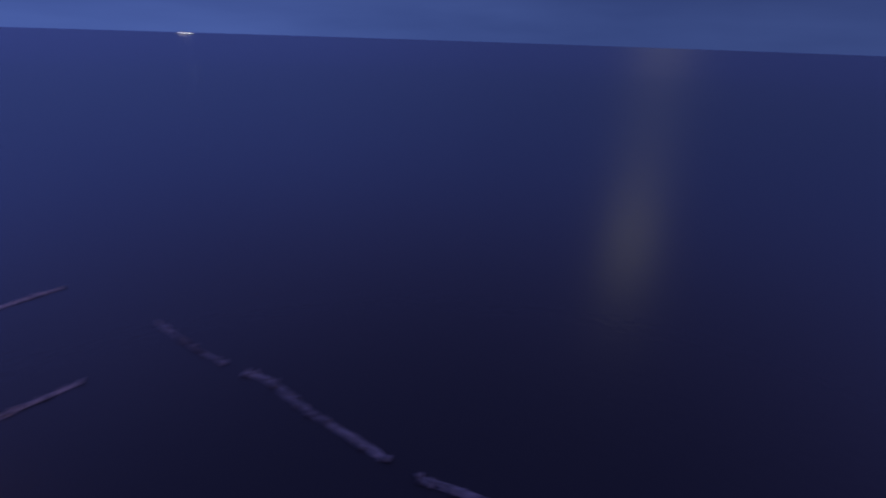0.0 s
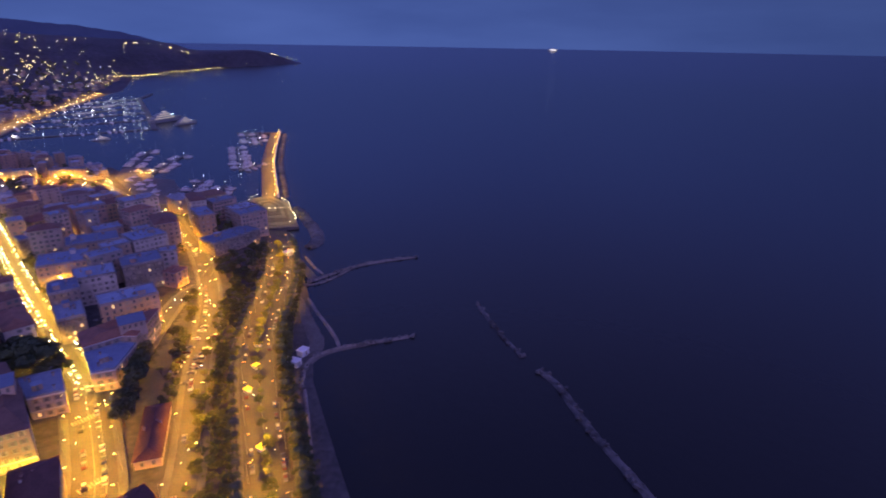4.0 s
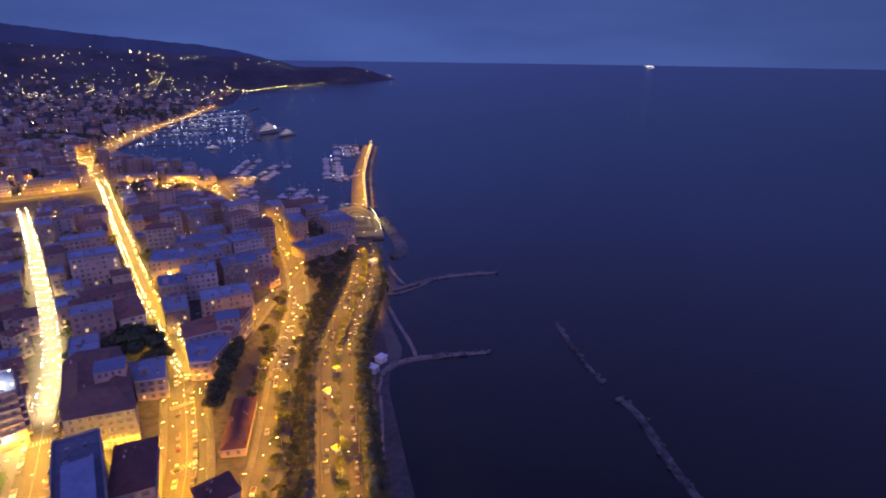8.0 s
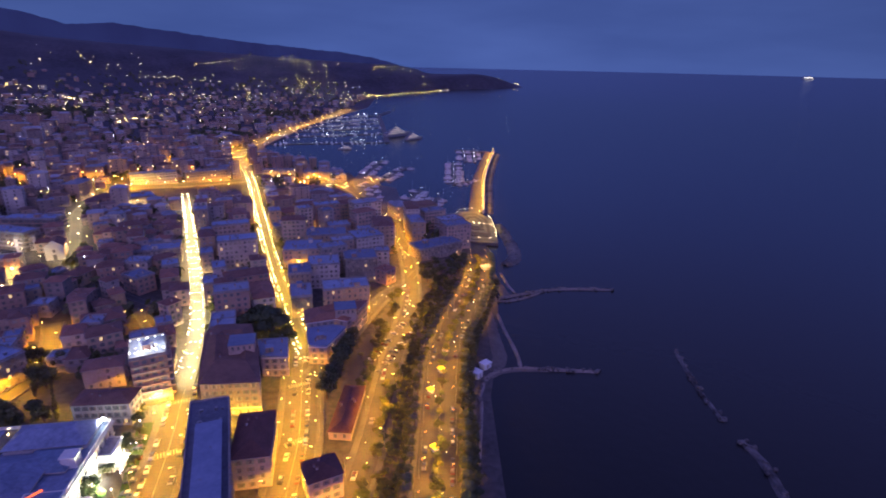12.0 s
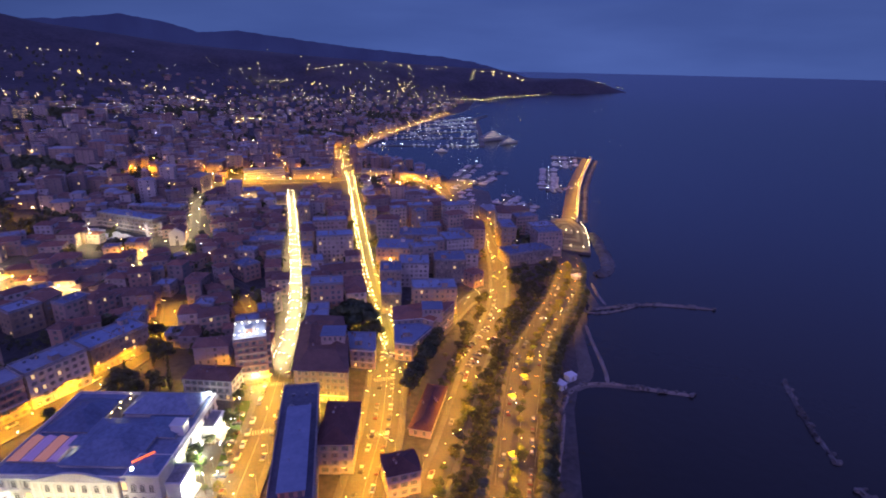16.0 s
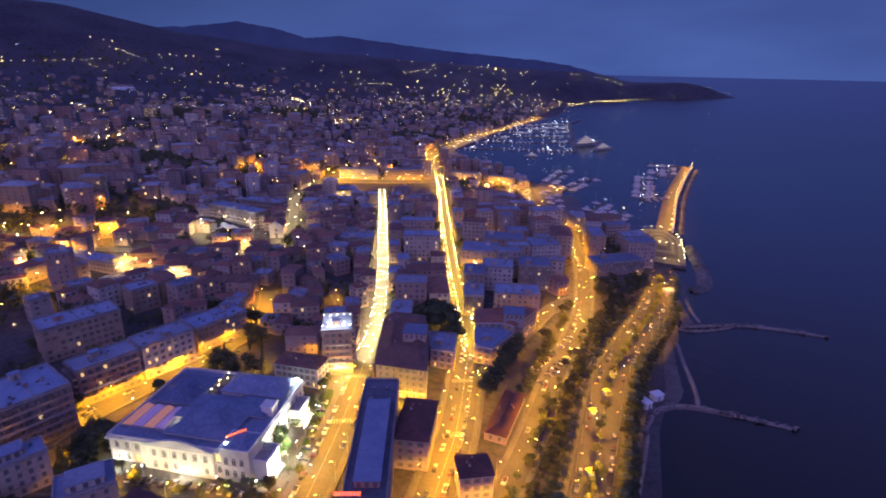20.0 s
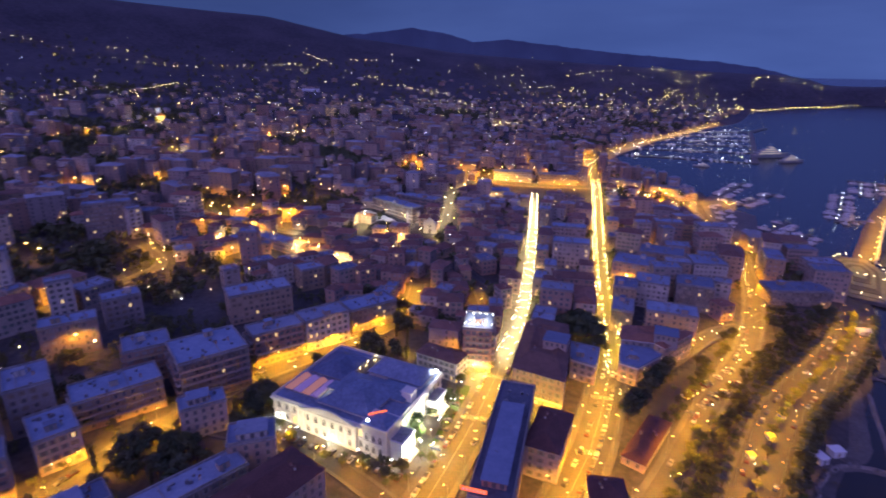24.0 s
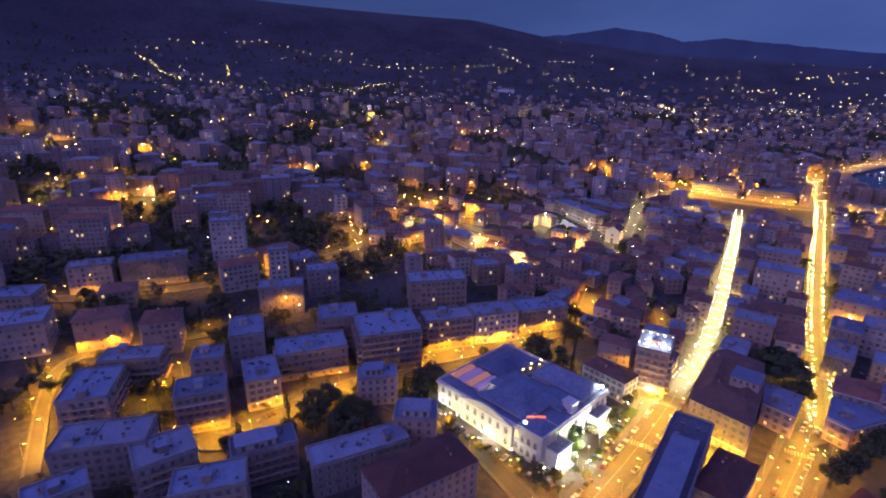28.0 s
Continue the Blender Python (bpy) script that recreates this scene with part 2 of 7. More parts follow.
class Build:
    """Collects boxes, quads and prisms into one mesh."""

    def __init__(self):
        self.v, self.f, self.i = [], [], []

    def add(self, verts, faces, slot=0):
        k = len(self.v)
        self.v += verts
        self.f += [[k + a for a in q] for q in faces]
        self.i += [slot] * len(faces)

    def box(self, x0, y0, z0, x1, y1, z1, slot=0, taper=0.0):
        t = taper
        self.add([(x0, y0, z0), (x1, y0, z0), (x1, y1, z0), (x0, y1, z0), (x0 + t, y0 + t, z1), (x1 - t, y0 + t, z1), (x1 - t, y1 - t, z1), (x0 + t, y1 - t, z1)],
                 [(3, 2, 1, 0), (4, 5, 6, 7), (0, 1, 5, 4), (1, 2, 6, 5), (2, 3, 7, 6), (3, 0, 4, 7)], slot)

    def tube(self, x, y, z0, z1, r0, r1, n=6, slot=0):
        ring = [(math.cos(2 * math.pi * k / n), math.sin(2 * math.pi * k / n)) for k in range(n)]
        self.add([(x + r0 * c, y + r0 * s, z0) for c, s in ring] + [(x + r1 * c, y + r1 * s, z1) for c, s in ring],
                 [(k, (k + 1) % n, n + (k + 1) % n, n + k) for k in range(n)] + [tuple(range(n - 1, -1, -1)), tuple(range(n, 2 * n))], slot)

    def gem(self, x, y, z, r, slot=0):
        self.add([(x + r, y, z), (x - r, y, z), (x, y + r, z), (x, y - r, z), (x, y, z + r), (x, y, z - r)],
                 [(0, 2, 4), (2, 1, 4), (1, 3, 4), (3, 0, 4), (2, 0, 5), (1, 2, 5), (3, 1, 5), (0, 3, 5)], slot)

    def mesh(self, name, mats, smooth=False):
        return mesh_of(name, self.v, self.f, mats, self.i, smooth)


def child(name, me, parent, label="", at=None):
    ob = new(name, me)
    ob.parent = parent
    if at is not None:
        ob.matrix_local = at
    if label:
        tagged(ob, label)
    return ob


def base(name, m, label, category, group="", kind=""):
    ob = new(name)
    ob.matrix_basis = m
    return tagged(ob, label, category, group, kind)


# ---- the lie of the land ----
COAST_Y = [-900, -400, 0, 145, 198, 230, 286, 350, 390, 440, 480, 520, 600, 700, 760, 830, 900, 1040, 1220, 1480, 1900, 2730, 3207, 3729, 4050, 4300, 4600]
COAST_X = [-420, -120, 22, 71, 90, 108, 136, 160, 178, 188, 186, 150, 118, 130, 126, 66, 32, 14, 80, 180, 400, 640, 1122, 2090, 2440, 2300, 900]
RIDGE_A = [-180, -120, -72, -65, -56, -46, -33, -27.3, -25, -20.4, -15.4, -4.5, 6.9, 12.5, 15, 17.2, 18.2, 21.2, 23, 24.5, 25.9, 26.8, 28, 40]
RIDGE_E = [4, 7, 6.8, 6.25, 5.5, 4.9, 4.15, 3.0, 2.5, 1.98, 1.36, 0.72, 0.13, -0.12, -0.15, -0.55, -0.95, -0.95, -0.86, -0.98, -1.33, -1.62, -1.93, -2.4]
FAR_A = [-46, -34, -27, -25.9, -23.2, -19.3, -17, -15.3, -13.2, -10, -5.6, 0, 5.7, 10.2, 12.6, 14.6, 16.2]
FAR_E = [1.5, 2.4, 2.85, 2.94, 3.16, 3.7, 3.4, 3.1, 2.45, 2.75, 2.28, 1.65, 1.18, 0.83, 0.45, 0.05, -0.5]


def inland(x, y):
    """Metres from the shore, about; below nought in the sea."""
    return (np.interp(y, COAST_Y, COAST_X) - x) * 0.85


def sea_level(x, y):
    """Level water; past some kilometres the sheet climbs to the true horizon, which lies farther off than the land goes."""
    r = math.hypot(x, y)
    return 0.0 if r < 2600 else 117 * ((r - 2600) / 2300) ** 1.2


def terrain(x, y):
    """Height of the land. Past the foot of that climb the land is drawn in, true to scale, along with the water."""
    up = sea_level(x, y)
    k = 150 / (150 - up)
    return up + true_terrain(x * k, y * k) / k


def true_terrain(x, y):
    s = inland(x, y)
    b = np.interp(s, [-60, 0, 25, 150, 800, 2000, 4600], [-4, 0.6, 4, 9, 42, 140, 480])
    r = math.hypot(x, y)
    a = math.degrees(math.atan2(x, y))
    w = min(max((r - 2000) / 2300, 0), 1)
    w = w * w * (3 - 2 * w) * min(max(s / 160, 0), 1)
    ridge = 150 + 4300 * math.tan(radians(np.interp(a, RIDGE_A, RIDGE_E)))
    if r > 4300:
        ridge -= (r - 4300) * 0.3
    z = b + (ridge - b) * w
    if r > 1300 and s > 60:
        z += min((r - 1300) / 1500, 1) * min((s - 60) / 300, 1) * (1 - 0.75 * w) * 12 * noise.noise((x * 0.0022, y * 0.0022, 3.1))
    if r > 1200 and s > 250:
        z += min((r - 1200) / 900, 1) * min((s - 250) / 500, 1) * (1 - w) * 34 * noise.noise((x * 0.0013, y * 0.0013, 8.3))
    return float(z)


def polar(name, radii, turns, height, mat, label, category):
    verts, faces = [(0, 0, height(0, 0))], []
    for r in radii:
        for k in range(turns):
            a = 2 * math.pi * k / turns
            x, y = r * math.sin(a), r * math.cos(a)
            verts.append((x, y, height(x, y)))
    for k in range(turns):
        faces.append((0, 1 + (k + 1) % turns, 1 + k))
    for j in range(len(radii) - 1):
        p = 1 + j * turns
        for k in range(turns):
            q = (k + 1) % turns
            faces.append((p + k, p + q, p + turns + q, p + turns + k))
    ob = new(name, mesh_of(name, verts, faces, mat, smooth=True))
    return tagged(ob, label, category, kind="structure")


rings = [20, 40, 60]
while rings[-1] < 4900:
    rings.append(rings[-1] + max(6, rings[-1] * 0.028))
rings[-1] = 4860
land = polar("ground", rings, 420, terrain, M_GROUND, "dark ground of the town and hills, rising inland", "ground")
# scrub of the far hills, haze put into its bluish base colour
M_HAZED_SCRUB = surface("pine_scrub", (0.03, 0.03, 0.04), (0.08, 0.075, 0.088), 14.0, 0.95, 0.0, coarse=170)
land.data.materials.append(M_HAZED_SCRUB)
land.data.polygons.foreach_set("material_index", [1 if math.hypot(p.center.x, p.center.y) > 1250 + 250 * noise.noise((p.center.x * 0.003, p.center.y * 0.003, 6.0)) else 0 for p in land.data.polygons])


polar("water", [30, 100, 200, 400, 800, 1500, 2600, 2900, 3200, 3500, 3800, 4100, 4300, 4500, 4600, 4700, 4800, 4900], 240, sea_level, M_SEA, "calm dark blue sea at dusk", "sea")

# mountains beyond the bay, far behind all else; their blue haze is emission colour
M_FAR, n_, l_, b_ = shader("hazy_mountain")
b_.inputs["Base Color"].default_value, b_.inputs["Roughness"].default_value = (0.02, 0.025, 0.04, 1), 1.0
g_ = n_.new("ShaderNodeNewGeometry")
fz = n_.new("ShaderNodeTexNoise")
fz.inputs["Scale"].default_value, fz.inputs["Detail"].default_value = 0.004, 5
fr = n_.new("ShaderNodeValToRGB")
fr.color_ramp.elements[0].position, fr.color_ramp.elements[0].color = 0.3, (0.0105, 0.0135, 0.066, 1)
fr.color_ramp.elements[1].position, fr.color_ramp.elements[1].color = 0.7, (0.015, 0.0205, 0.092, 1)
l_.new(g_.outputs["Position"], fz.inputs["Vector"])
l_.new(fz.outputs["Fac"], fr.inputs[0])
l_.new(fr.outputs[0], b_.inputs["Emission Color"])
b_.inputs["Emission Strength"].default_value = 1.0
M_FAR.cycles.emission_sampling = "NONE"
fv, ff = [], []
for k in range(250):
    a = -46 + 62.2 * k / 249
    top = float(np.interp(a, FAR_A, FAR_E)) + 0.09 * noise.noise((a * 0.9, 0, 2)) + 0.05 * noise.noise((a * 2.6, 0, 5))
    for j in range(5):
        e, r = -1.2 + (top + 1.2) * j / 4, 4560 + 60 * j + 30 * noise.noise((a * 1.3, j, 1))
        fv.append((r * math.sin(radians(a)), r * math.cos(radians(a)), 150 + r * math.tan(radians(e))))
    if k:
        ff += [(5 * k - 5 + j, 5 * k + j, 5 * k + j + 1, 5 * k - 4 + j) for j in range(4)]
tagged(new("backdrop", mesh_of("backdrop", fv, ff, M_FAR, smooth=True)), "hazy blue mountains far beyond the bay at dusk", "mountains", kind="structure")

# ---- streets ----
def resample(pts, step):
    out = []
    for (x0, y0), (x1, y1) in zip(pts, pts[1:]):
        n = max(1, round(math.hypot(x1 - x0, y1 - y0) / step))
        out += [(x0 + (x1 - x0) * k / n, y0 + (y1 - y0) * k / n) for k in range(n)]
    return out + [pts[-1]]


def smooth_line(pts, rounds=2):
    for _ in range(rounds):
        q = [pts[0]]
        for a, b in zip(pts, pts[1:]):
            q += [(a[0] * 0.75 + b[0] * 0.25, a[1] * 0.75 + b[1] * 0.25), (a[0] * 0.25 + b[0] * 0.75, a[1] * 0.25 + b[1] * 0.75)]
        pts = q + [pts[-1]]
    return pts


def normals(pts):
    out = []
    for k in range(len(pts)):
        a, b = pts[max(k - 1, 0)], pts[min(k + 1, len(pts) - 1)]
        d = math.hypot(b[0] - a[0], b[1] - a[1]) or 1
        out.append((-(b[1] - a[1]) / d, (b[0] - a[0]) / d))
    return out


def strip(name, pts, o0, o1, lift, mat, label, category, thick=0.6):
    """A band along a line from offset o0 to o1 (to its left), laid on the land, with a kerb's depth."""
    nn = normals(pts)
    v, f = [], []
    for (x, y), (a, b) in zip(pts, nn):
        p, q = (x + a * o0, y + b * o0), (x + a * o1, y + b * o1)
        zp, zq = max(terrain(*p), 0.4) + lift, max(terrain(*q), 0.4) + lift
        v += [(*p, zp), (*q, zq), (*p, zp - thick), (*q, zq - thick)]
    for k in range(len(pts) - 1):
        i = 4 * k
        f += [(i, i + 4, i + 5, i + 1), (i, i + 2, i + 6, i + 4), (i + 1, i + 5, i + 7, i + 3)]
    ob = new(name, mesh_of(name, v, f, mat))
    return tagged(ob, label, category, kind="structure")


ROADS = []


def street(pts, width, walk_width=2.5, mat=None, label="asphalt street between town buildings"):
    line = resample(smooth_line(pts), 6)
    ROADS.append((np.array(line), width / 2 + walk_width))
    strip("road", line, -width / 2, width / 2, 0.35, mat or M_ASPHALT, label, "road")
    if walk_width:
        strip("pavement", line, width / 2, width / 2 + walk_width, 0.5, M_PAVING, "paved footway with a kerb", "pavement")
        strip("pavement", line, -width / 2 - walk_width, -width / 2, 0.5, M_PAVING, "paved footway with a kerb", "pavement")
    return line


MATTEOTTI = street([(-37, 234), (-35, 257), (-34, 291), (-37, 342), (-44, 410), (-52, 494), (-65, 609)], 4.5, 1.8, M_PAVING, "pale paved shopping street, brightly lit")
AVENUE = street([(-36, 238), (-38, 202), (-41, 173), (-44, 150), (-50, 105), (-60, 60)], 12, 2.5)
ROMA = street([(20, 244), (18, 262), (15, 311), (11, 369), (8, 450), (5, 555), (2, 688), (0, 720)], 6, 2)
ROMA_LOW = street([(17, 250), (13, 214), (9, 186), (5, 171), (1, 155), (-5, 130), (-22, 100)], 14, 3)
PROMENADE = street([(30, 90), (58, 156), (67, 181), (79, 212), (91, 240), (112, 272), (139, 312), (162, 356), (166, 371)], 17, 4.5, None, "wide seafront road lined with palms")
INNER = street([(5, 110), (28, 159), (37, 178), (49, 208), (63, 242), (75, 267), (91, 303), (102, 339), (114, 394), (117, 435), (124, 478)], 9, 2.5)
STATION = street([(20, 232), (42, 264), (61, 293), (78, 318), (93, 328)], 7, 2)
COLOMBO = street([(-137, 666), (-73, 678), (0, 704)], 12, 6)
COLOMBO2 = street([(0, 720), (-8, 820), (-11, 881), (-33, 984)], 12, 3)
HARBOUR = street([(0, 720), (63, 703), (105, 662), (113, 572), (119, 515), (124, 478)], 9, 3)
MARINA = street([(-11, 881), (10, 1040), (66, 1207), (150, 1396), (330, 1800)], 9, 3)
BACK = street([(-200, 60), (-190, 82), (-168, 89), (-167, 102), (-164, 118), (-162, 132), (-156, 149), (-151, 168), (-143, 187), (-132, 205), (-119, 227), (-108, 246), (-101, 262), (-100, 287), (-107, 317)], 8, 1.5)
LEFT_A = street([(-237, 148), (-244, 137), (-255, 117), (-268, 96), (-275, 76), (-252, 61), (-230, 51), (-205, 40)], 4, 1)
LEFT_B = street([(-367, 80), (-352, 97), (-336, 111), (-324, 131), (-311, 148), (-303, 165), (-293, 183), (-289, 201), (-278, 257), (-278, 281), (-321, 305)], 4.5, 2.5)
MID = street([(-352, 398), (-296, 373), (-262, 370), (-159, 379), (-128, 383), (-121, 414), (-134, 483), (-158, 581), (-137, 666)], 5, 1.8)
LANE = street([(-70, 327), (-60, 303), (-56, 282)], 3, 1)
street([(-105, 330), (-96, 375), (-81, 351), (-53, 323), (-40, 308)], 3.5, 1)
street([(166, 374), (151, 374), (132, 367), (112, 356), (101, 340)], 4, 0.8)
FRONT = street([(-158, 148), (-130, 150), (-104, 152), (-87, 149), (-72, 143), (-48, 132)], 6, 1.5)

# lane lines on the wide roads
for line, offs in ((ROMA_LOW, (0.0, 3.4)), (AVENUE, (0.0,)), (PROMENADE, (0.0,))):
    for o in offs:
        strip("lane_line", line, o - 0.1, o + 0.1, 0.37, M_MARKING, "worn white line painted on the road", "road marking", 0.02)
# pedestrian crossings
for (x, y), a in (((-38, 226), 4), ((13, 226), 8), ((17, 246), 8), ((-40, 192), 10), ((8, 186), 16)):
    for k in range(9):
        c = Build()
        p = pose(x, y, 0, 0, 0, a) @ Vector((-4.4 + k * 1.1, 0, 0))
        z = terrain(p.x, p.y) + 0.38
        c.box(-0.28, -1.6, -0.02, 0.28, 1.6, 0.0)
        ob = tagged(new("crossing_bar", c.mesh("crossing_bar", M_MARKING)), "white bar of a pedestrian crossing", "road marking", kind="structure")
        ob.matrix_basis = pose(p.x, p.y, z, 0, 0, a)

# ---- street lighting ----
LAMPS = []


def point_lamp(x, y, z, watts, colour, radius=0.6):
    """Shines down, as a street lantern does."""
    d = bpy.data.lights.new("street_light", "SPOT")
    d.energy, d.color, d.shadow_soft_size = watts * 2.0, colour, radius
    d.spot_size, d.spot_blend = radians(168), 0.35
    ob = new("street_light", d)
    ob.location = (x, y, z)


def light_street(line, step, offset, watts, colour, height=7.5, both=False, every=1, skip=0):
    """Lamps along a street; every: one light source for so many lamp posts."""
    pts = resample([line[0], *line[1:]], 3)
    nn = normals(pts)
    run, last, count = 0.0, pts[0], 0
    for (x, y), (a, b) in zip(pts, nn):
        run += math.hypot(x - last[0], y - last[1])
        last = (x, y)
        if run < step:
            continue
        run = 0.0
        count += 1
        for side in (1, -1) if both else ((1,) if count % 2 else (-1,)):
            px, py = x + a * offset * side, y + b * offset * side
            LAMPS.append((px, py, math.atan2(-b * side, -a * side), height, colour))
        if count % every == skip % every:
            point_lamp(x, y, terrain(x, y) + height - 0.4, watts, colour)


light_street(MATTEOTTI, 11, 2.6, 6000, WARM, 5.5, True)
light_street(ROMA, 12, 4.0, 6400, AMBER, 8, True)
light_street(AVENUE, 15, 7.5, 9600, SODIUM, 9, True)
light_street(ROMA_LOW, 15, 8.5, 11000, SODIUM, 9, True)
light_street(PROMENADE, 15, 7, 7200, SODIUM, 9.5, True)
light_street(INNER, 17, 5.5, 8000, SODIUM, 9)
light_street(STATION, 15, 4.4, 5200, SODIUM, 8)
light_street(COLOMBO, 13, 6, 6500, SODIUM, 8)
light_street(COLOMBO2, 22, 7, 9000, SODIUM, 8)
light_street(HARBOUR, 26, 5.5, 8000, SODIUM, 8)
light_street(MARINA, 26, 5.5, 10000, SODIUM, 8)
light_street(BACK, 13, 4.6, 8000, SODIUM, 7)
light_street(LEFT_A, 13, 3, 7000, SODIUM, 7)
light_street(LEFT_B, 20, 3.3, 4200, SODIUM, 7)
light_street(MID, 24, 3.3, 4200, WARM, 7)
light_street(LANE, 14, 1.8, 3000, SODIUM, 6)
light_street(FRONT, 16, 3.8, 3000, SODIUM, 7)
# lamp posts added to brighten the block and hotel fronts by the junction
FRONT_FILLS = [(-9, 199.5, radians(100), 6, AMBER), (-19, 202, radians(100), 6, AMBER), (-47, 218.5, radians(95), 8, WARM)]
LAMPS += FRONT_FILLS
# bare lamps of the forecourt and the church in the old town
FORECOURT_LAMPS = [(-138, 412, radians(80), 6, WARM), (-160, 436, radians(120), 8, COOL), (-183, 447, radians(120), 8, COOL), (-205, 446, radians(120), 7, WARM), (-140, 472, radians(150), 8, COOL)]
LAMPS += FORECOURT_LAMPS
# yard lamps between the blocks on the slope
for x, y in ((-212, 93), (-221, 105), (-206, 82)):
    LAMPS.append((x, y, radians(200), 7, SODIUM))
    point_lamp(x, y, terrain(x, y) + 6.6, 6500, SODIUM)

# ---- houses ----
def relief(name, xs, zs, depth, slots, mats):
    """One connected sheet of steps: each cell of the grid stands out from the wall (towards -y) by its own depth."""
    v, index, f, fi = [], {}, [], []

    def at(i, j, q):
        key = (i, j, q)
        if key not in index:
            index[key] = len(v)
            v.append((xs[i], -q, zs[j]))
        return index[key]

    nx, nz = len(xs) - 1, len(zs) - 1
    for i in range(nx):
        for j in range(nz):
            q = depth(i, j)
            f.append((at(i, j, q), at(i + 1, j, q), at(i + 1, j + 1, q), at(i, j + 1, q)))
            fi.append(slots(i, j))
            p = depth(i - 1, j) if i else 0.0
            if p != q:
                f.append((at(i, j, p), at(i, j, q), at(i, j + 1, q), at(i, j + 1, p)))
                fi.append(0)
            p = depth(i, j - 1) if j else 0.0
            if p != q:
                f.append((at(i, j, p), at(i + 1, j, p), at(i + 1, j, q), at(i, j, q)))
                fi.append(0)
            if i == nx - 1 and q:
                f.append((at(i + 1, j, q), at(i + 1, j, 0.0), at(i + 1, j + 1, 0.0), at(i + 1, j + 1, q)))
                fi.append(0)
            if j == nz - 1 and q:
                f.append((at(i, j + 1, q), at(i + 1, j + 1, q), at(i + 1, j + 1, 0.0), at(i, j + 1, 0.0)))
                fi.append(0)
    return mesh_of(name, v, f, mats, fi)


def window_mesh(lit, shutters):
    """A window with frame, sill and two panes, 1.1 by 1.7 m, facing -y, its wall in the plane y = 0."""
    xs = ([-1.2] if shutters else []) + [-0.64, -0.55, -0.03, 0.03, 0.55, 0.64] + ([1.2] if shutters else [])
    zs = [-0.13, -0.03, 0.06, 1.05, 1.12, 1.66, 1.76]
    k = 1 if shutters else 0
    n = len(xs) - 1

    def kind(i, j):
        if j == 0:
            return "sill"
        if shutters and i in (0, n - 1):
            return "shutter"
        return "pane" if i - k in (1, 3) and j in (2, 4) else "frame"

    deep = {"sill": 0.2, "shutter": 0.1, "pane": 0.03, "frame": 0.08}
    slot = {"sill": 0, "shutter": 2, "pane": 1, "frame": 0}
    return relief("window", xs, zs, lambda i, j: deep[kind(i, j)], lambda i, j: slot[kind(i, j)], [M_PARAPET, M_WIN_LIT if lit else M_GLASS, M_SHUT])


WINDOWS = [window_mesh(False, True), window_mesh(False, False), window_mesh(True, True), window_mesh(True, False)]


def balcony_mesh():
    b = Build()
    b.box(-1.7, -1.15, -0.16, 1.7, 0.03, 0, 0)
    b.box(-1.7, -1.15, 0.92, 1.7, -1.09, 1.0, 1)
    for k in range(15):
        x = -1.68 + k * 0.24
        b.box(x - 0.02, -1.14, 0, x + 0.02, -1.1, 0.94, 1)
    for x in (-1.7, 1.64):
        b.box(x, -1.15, 0.92, x + 0.06, 0.02, 1.0, 1)
        for k in range(4):
            b.box(x + 0.01, -0.9 + k * 0.25, 0, x + 0.05, -0.86 + k * 0.25, 0.94, 1)
    return b.mesh("balcony", [M_TRIM, M_METAL])


BALCONY = balcony_mesh()


def band_mesh(length):
    """A balcony running the whole length of a wall, with a solid pale parapet and dividing screens."""
    b = Build()
    h = length / 2 - 0.3
    b.box(-h, -1.4, -0.18, h, 0.03, 0)
    b.box(-h, -1.4, 0, h, -1.3, 0.95, 1)
    b.box(-h, -1.3, 0, -h + 0.1, 0.02, 0.95, 1)
    b.box(h - 0.1, -1.3, 0, h, 0.02, 0.95, 1)
    k = -h + 5.8
    while k < h - 2:
        b.box(k, -1.3, 0, k + 0.1, 0.02, 2.2, 1)
        k += 5.8
    return b.mesh("balcony", [M_PARAPET, M_WALL])




def hut_mesh():
    b = Build()
    b.box(-1.8, -1.5, 0, 1.8, 1.5, 2.5, 0)
    b.box(-2.0, -1.7, 2.5, 2.0, 1.7, 2.7, 1)
    b.box(-0.5, -1.56, 0.1, 0.5, -1.48, 2.1, 2)
    return b.mesh("stair_hut", [M_WALL, M_FLAT, M_SHUT])


def chimney_mesh():
    b = Build()
    b.box(-0.35, -0.3, -0.6, 0.35, 0.3, 1.4, 0)
    b.box(-0.45, -0.4, 1.4, 0.45, 0.4, 1.52, 1)
    for x in (-0.2, 0.2):
        b.tube(x, 0, 1.52, 1.85, 0.12, 0.1, 6, 1)
    return b.mesh("chimney", [M_WALL, M_TILE])


HUT, CHIMNEY = hut_mesh(), chimney_mesh()


def aerial_mesh():
    b = Build()
    b.tube(0, 0, 0, 4.2, 0.04, 0.03, 5)
    for k in range(5):
        b.box(-0.45 + 0.05 * k, -0.02 + 0.2 * k, 3.7, 0.45 - 0.05 * k, 0.02 + 0.2 * k, 3.74)
    b.box(-0.02, -0.1, 3.7, 0.02, 0.95, 3.75)
    return b.mesh("aerial", M_METAL)


def tank_mesh():
    b = Build()
    b.tube(0, 0, 0.3, 1.5, 0.6, 0.6, 10)
    b.tube(0, 0, 1.5, 1.65, 0.6, 0.2, 10)
    for x, y in ((-0.4, -0.4), (0.4, -0.4), (0.4, 0.4), (-0.4, 0.4)):
        b.box(x - 0.05, y - 0.05, 0, x + 0.05, y + 0.05, 0.35)
    return b.mesh("water_tank", M_METAL)


AERIAL, TANK = aerial_mesh(), tank_mesh()
STOREY = 3.2


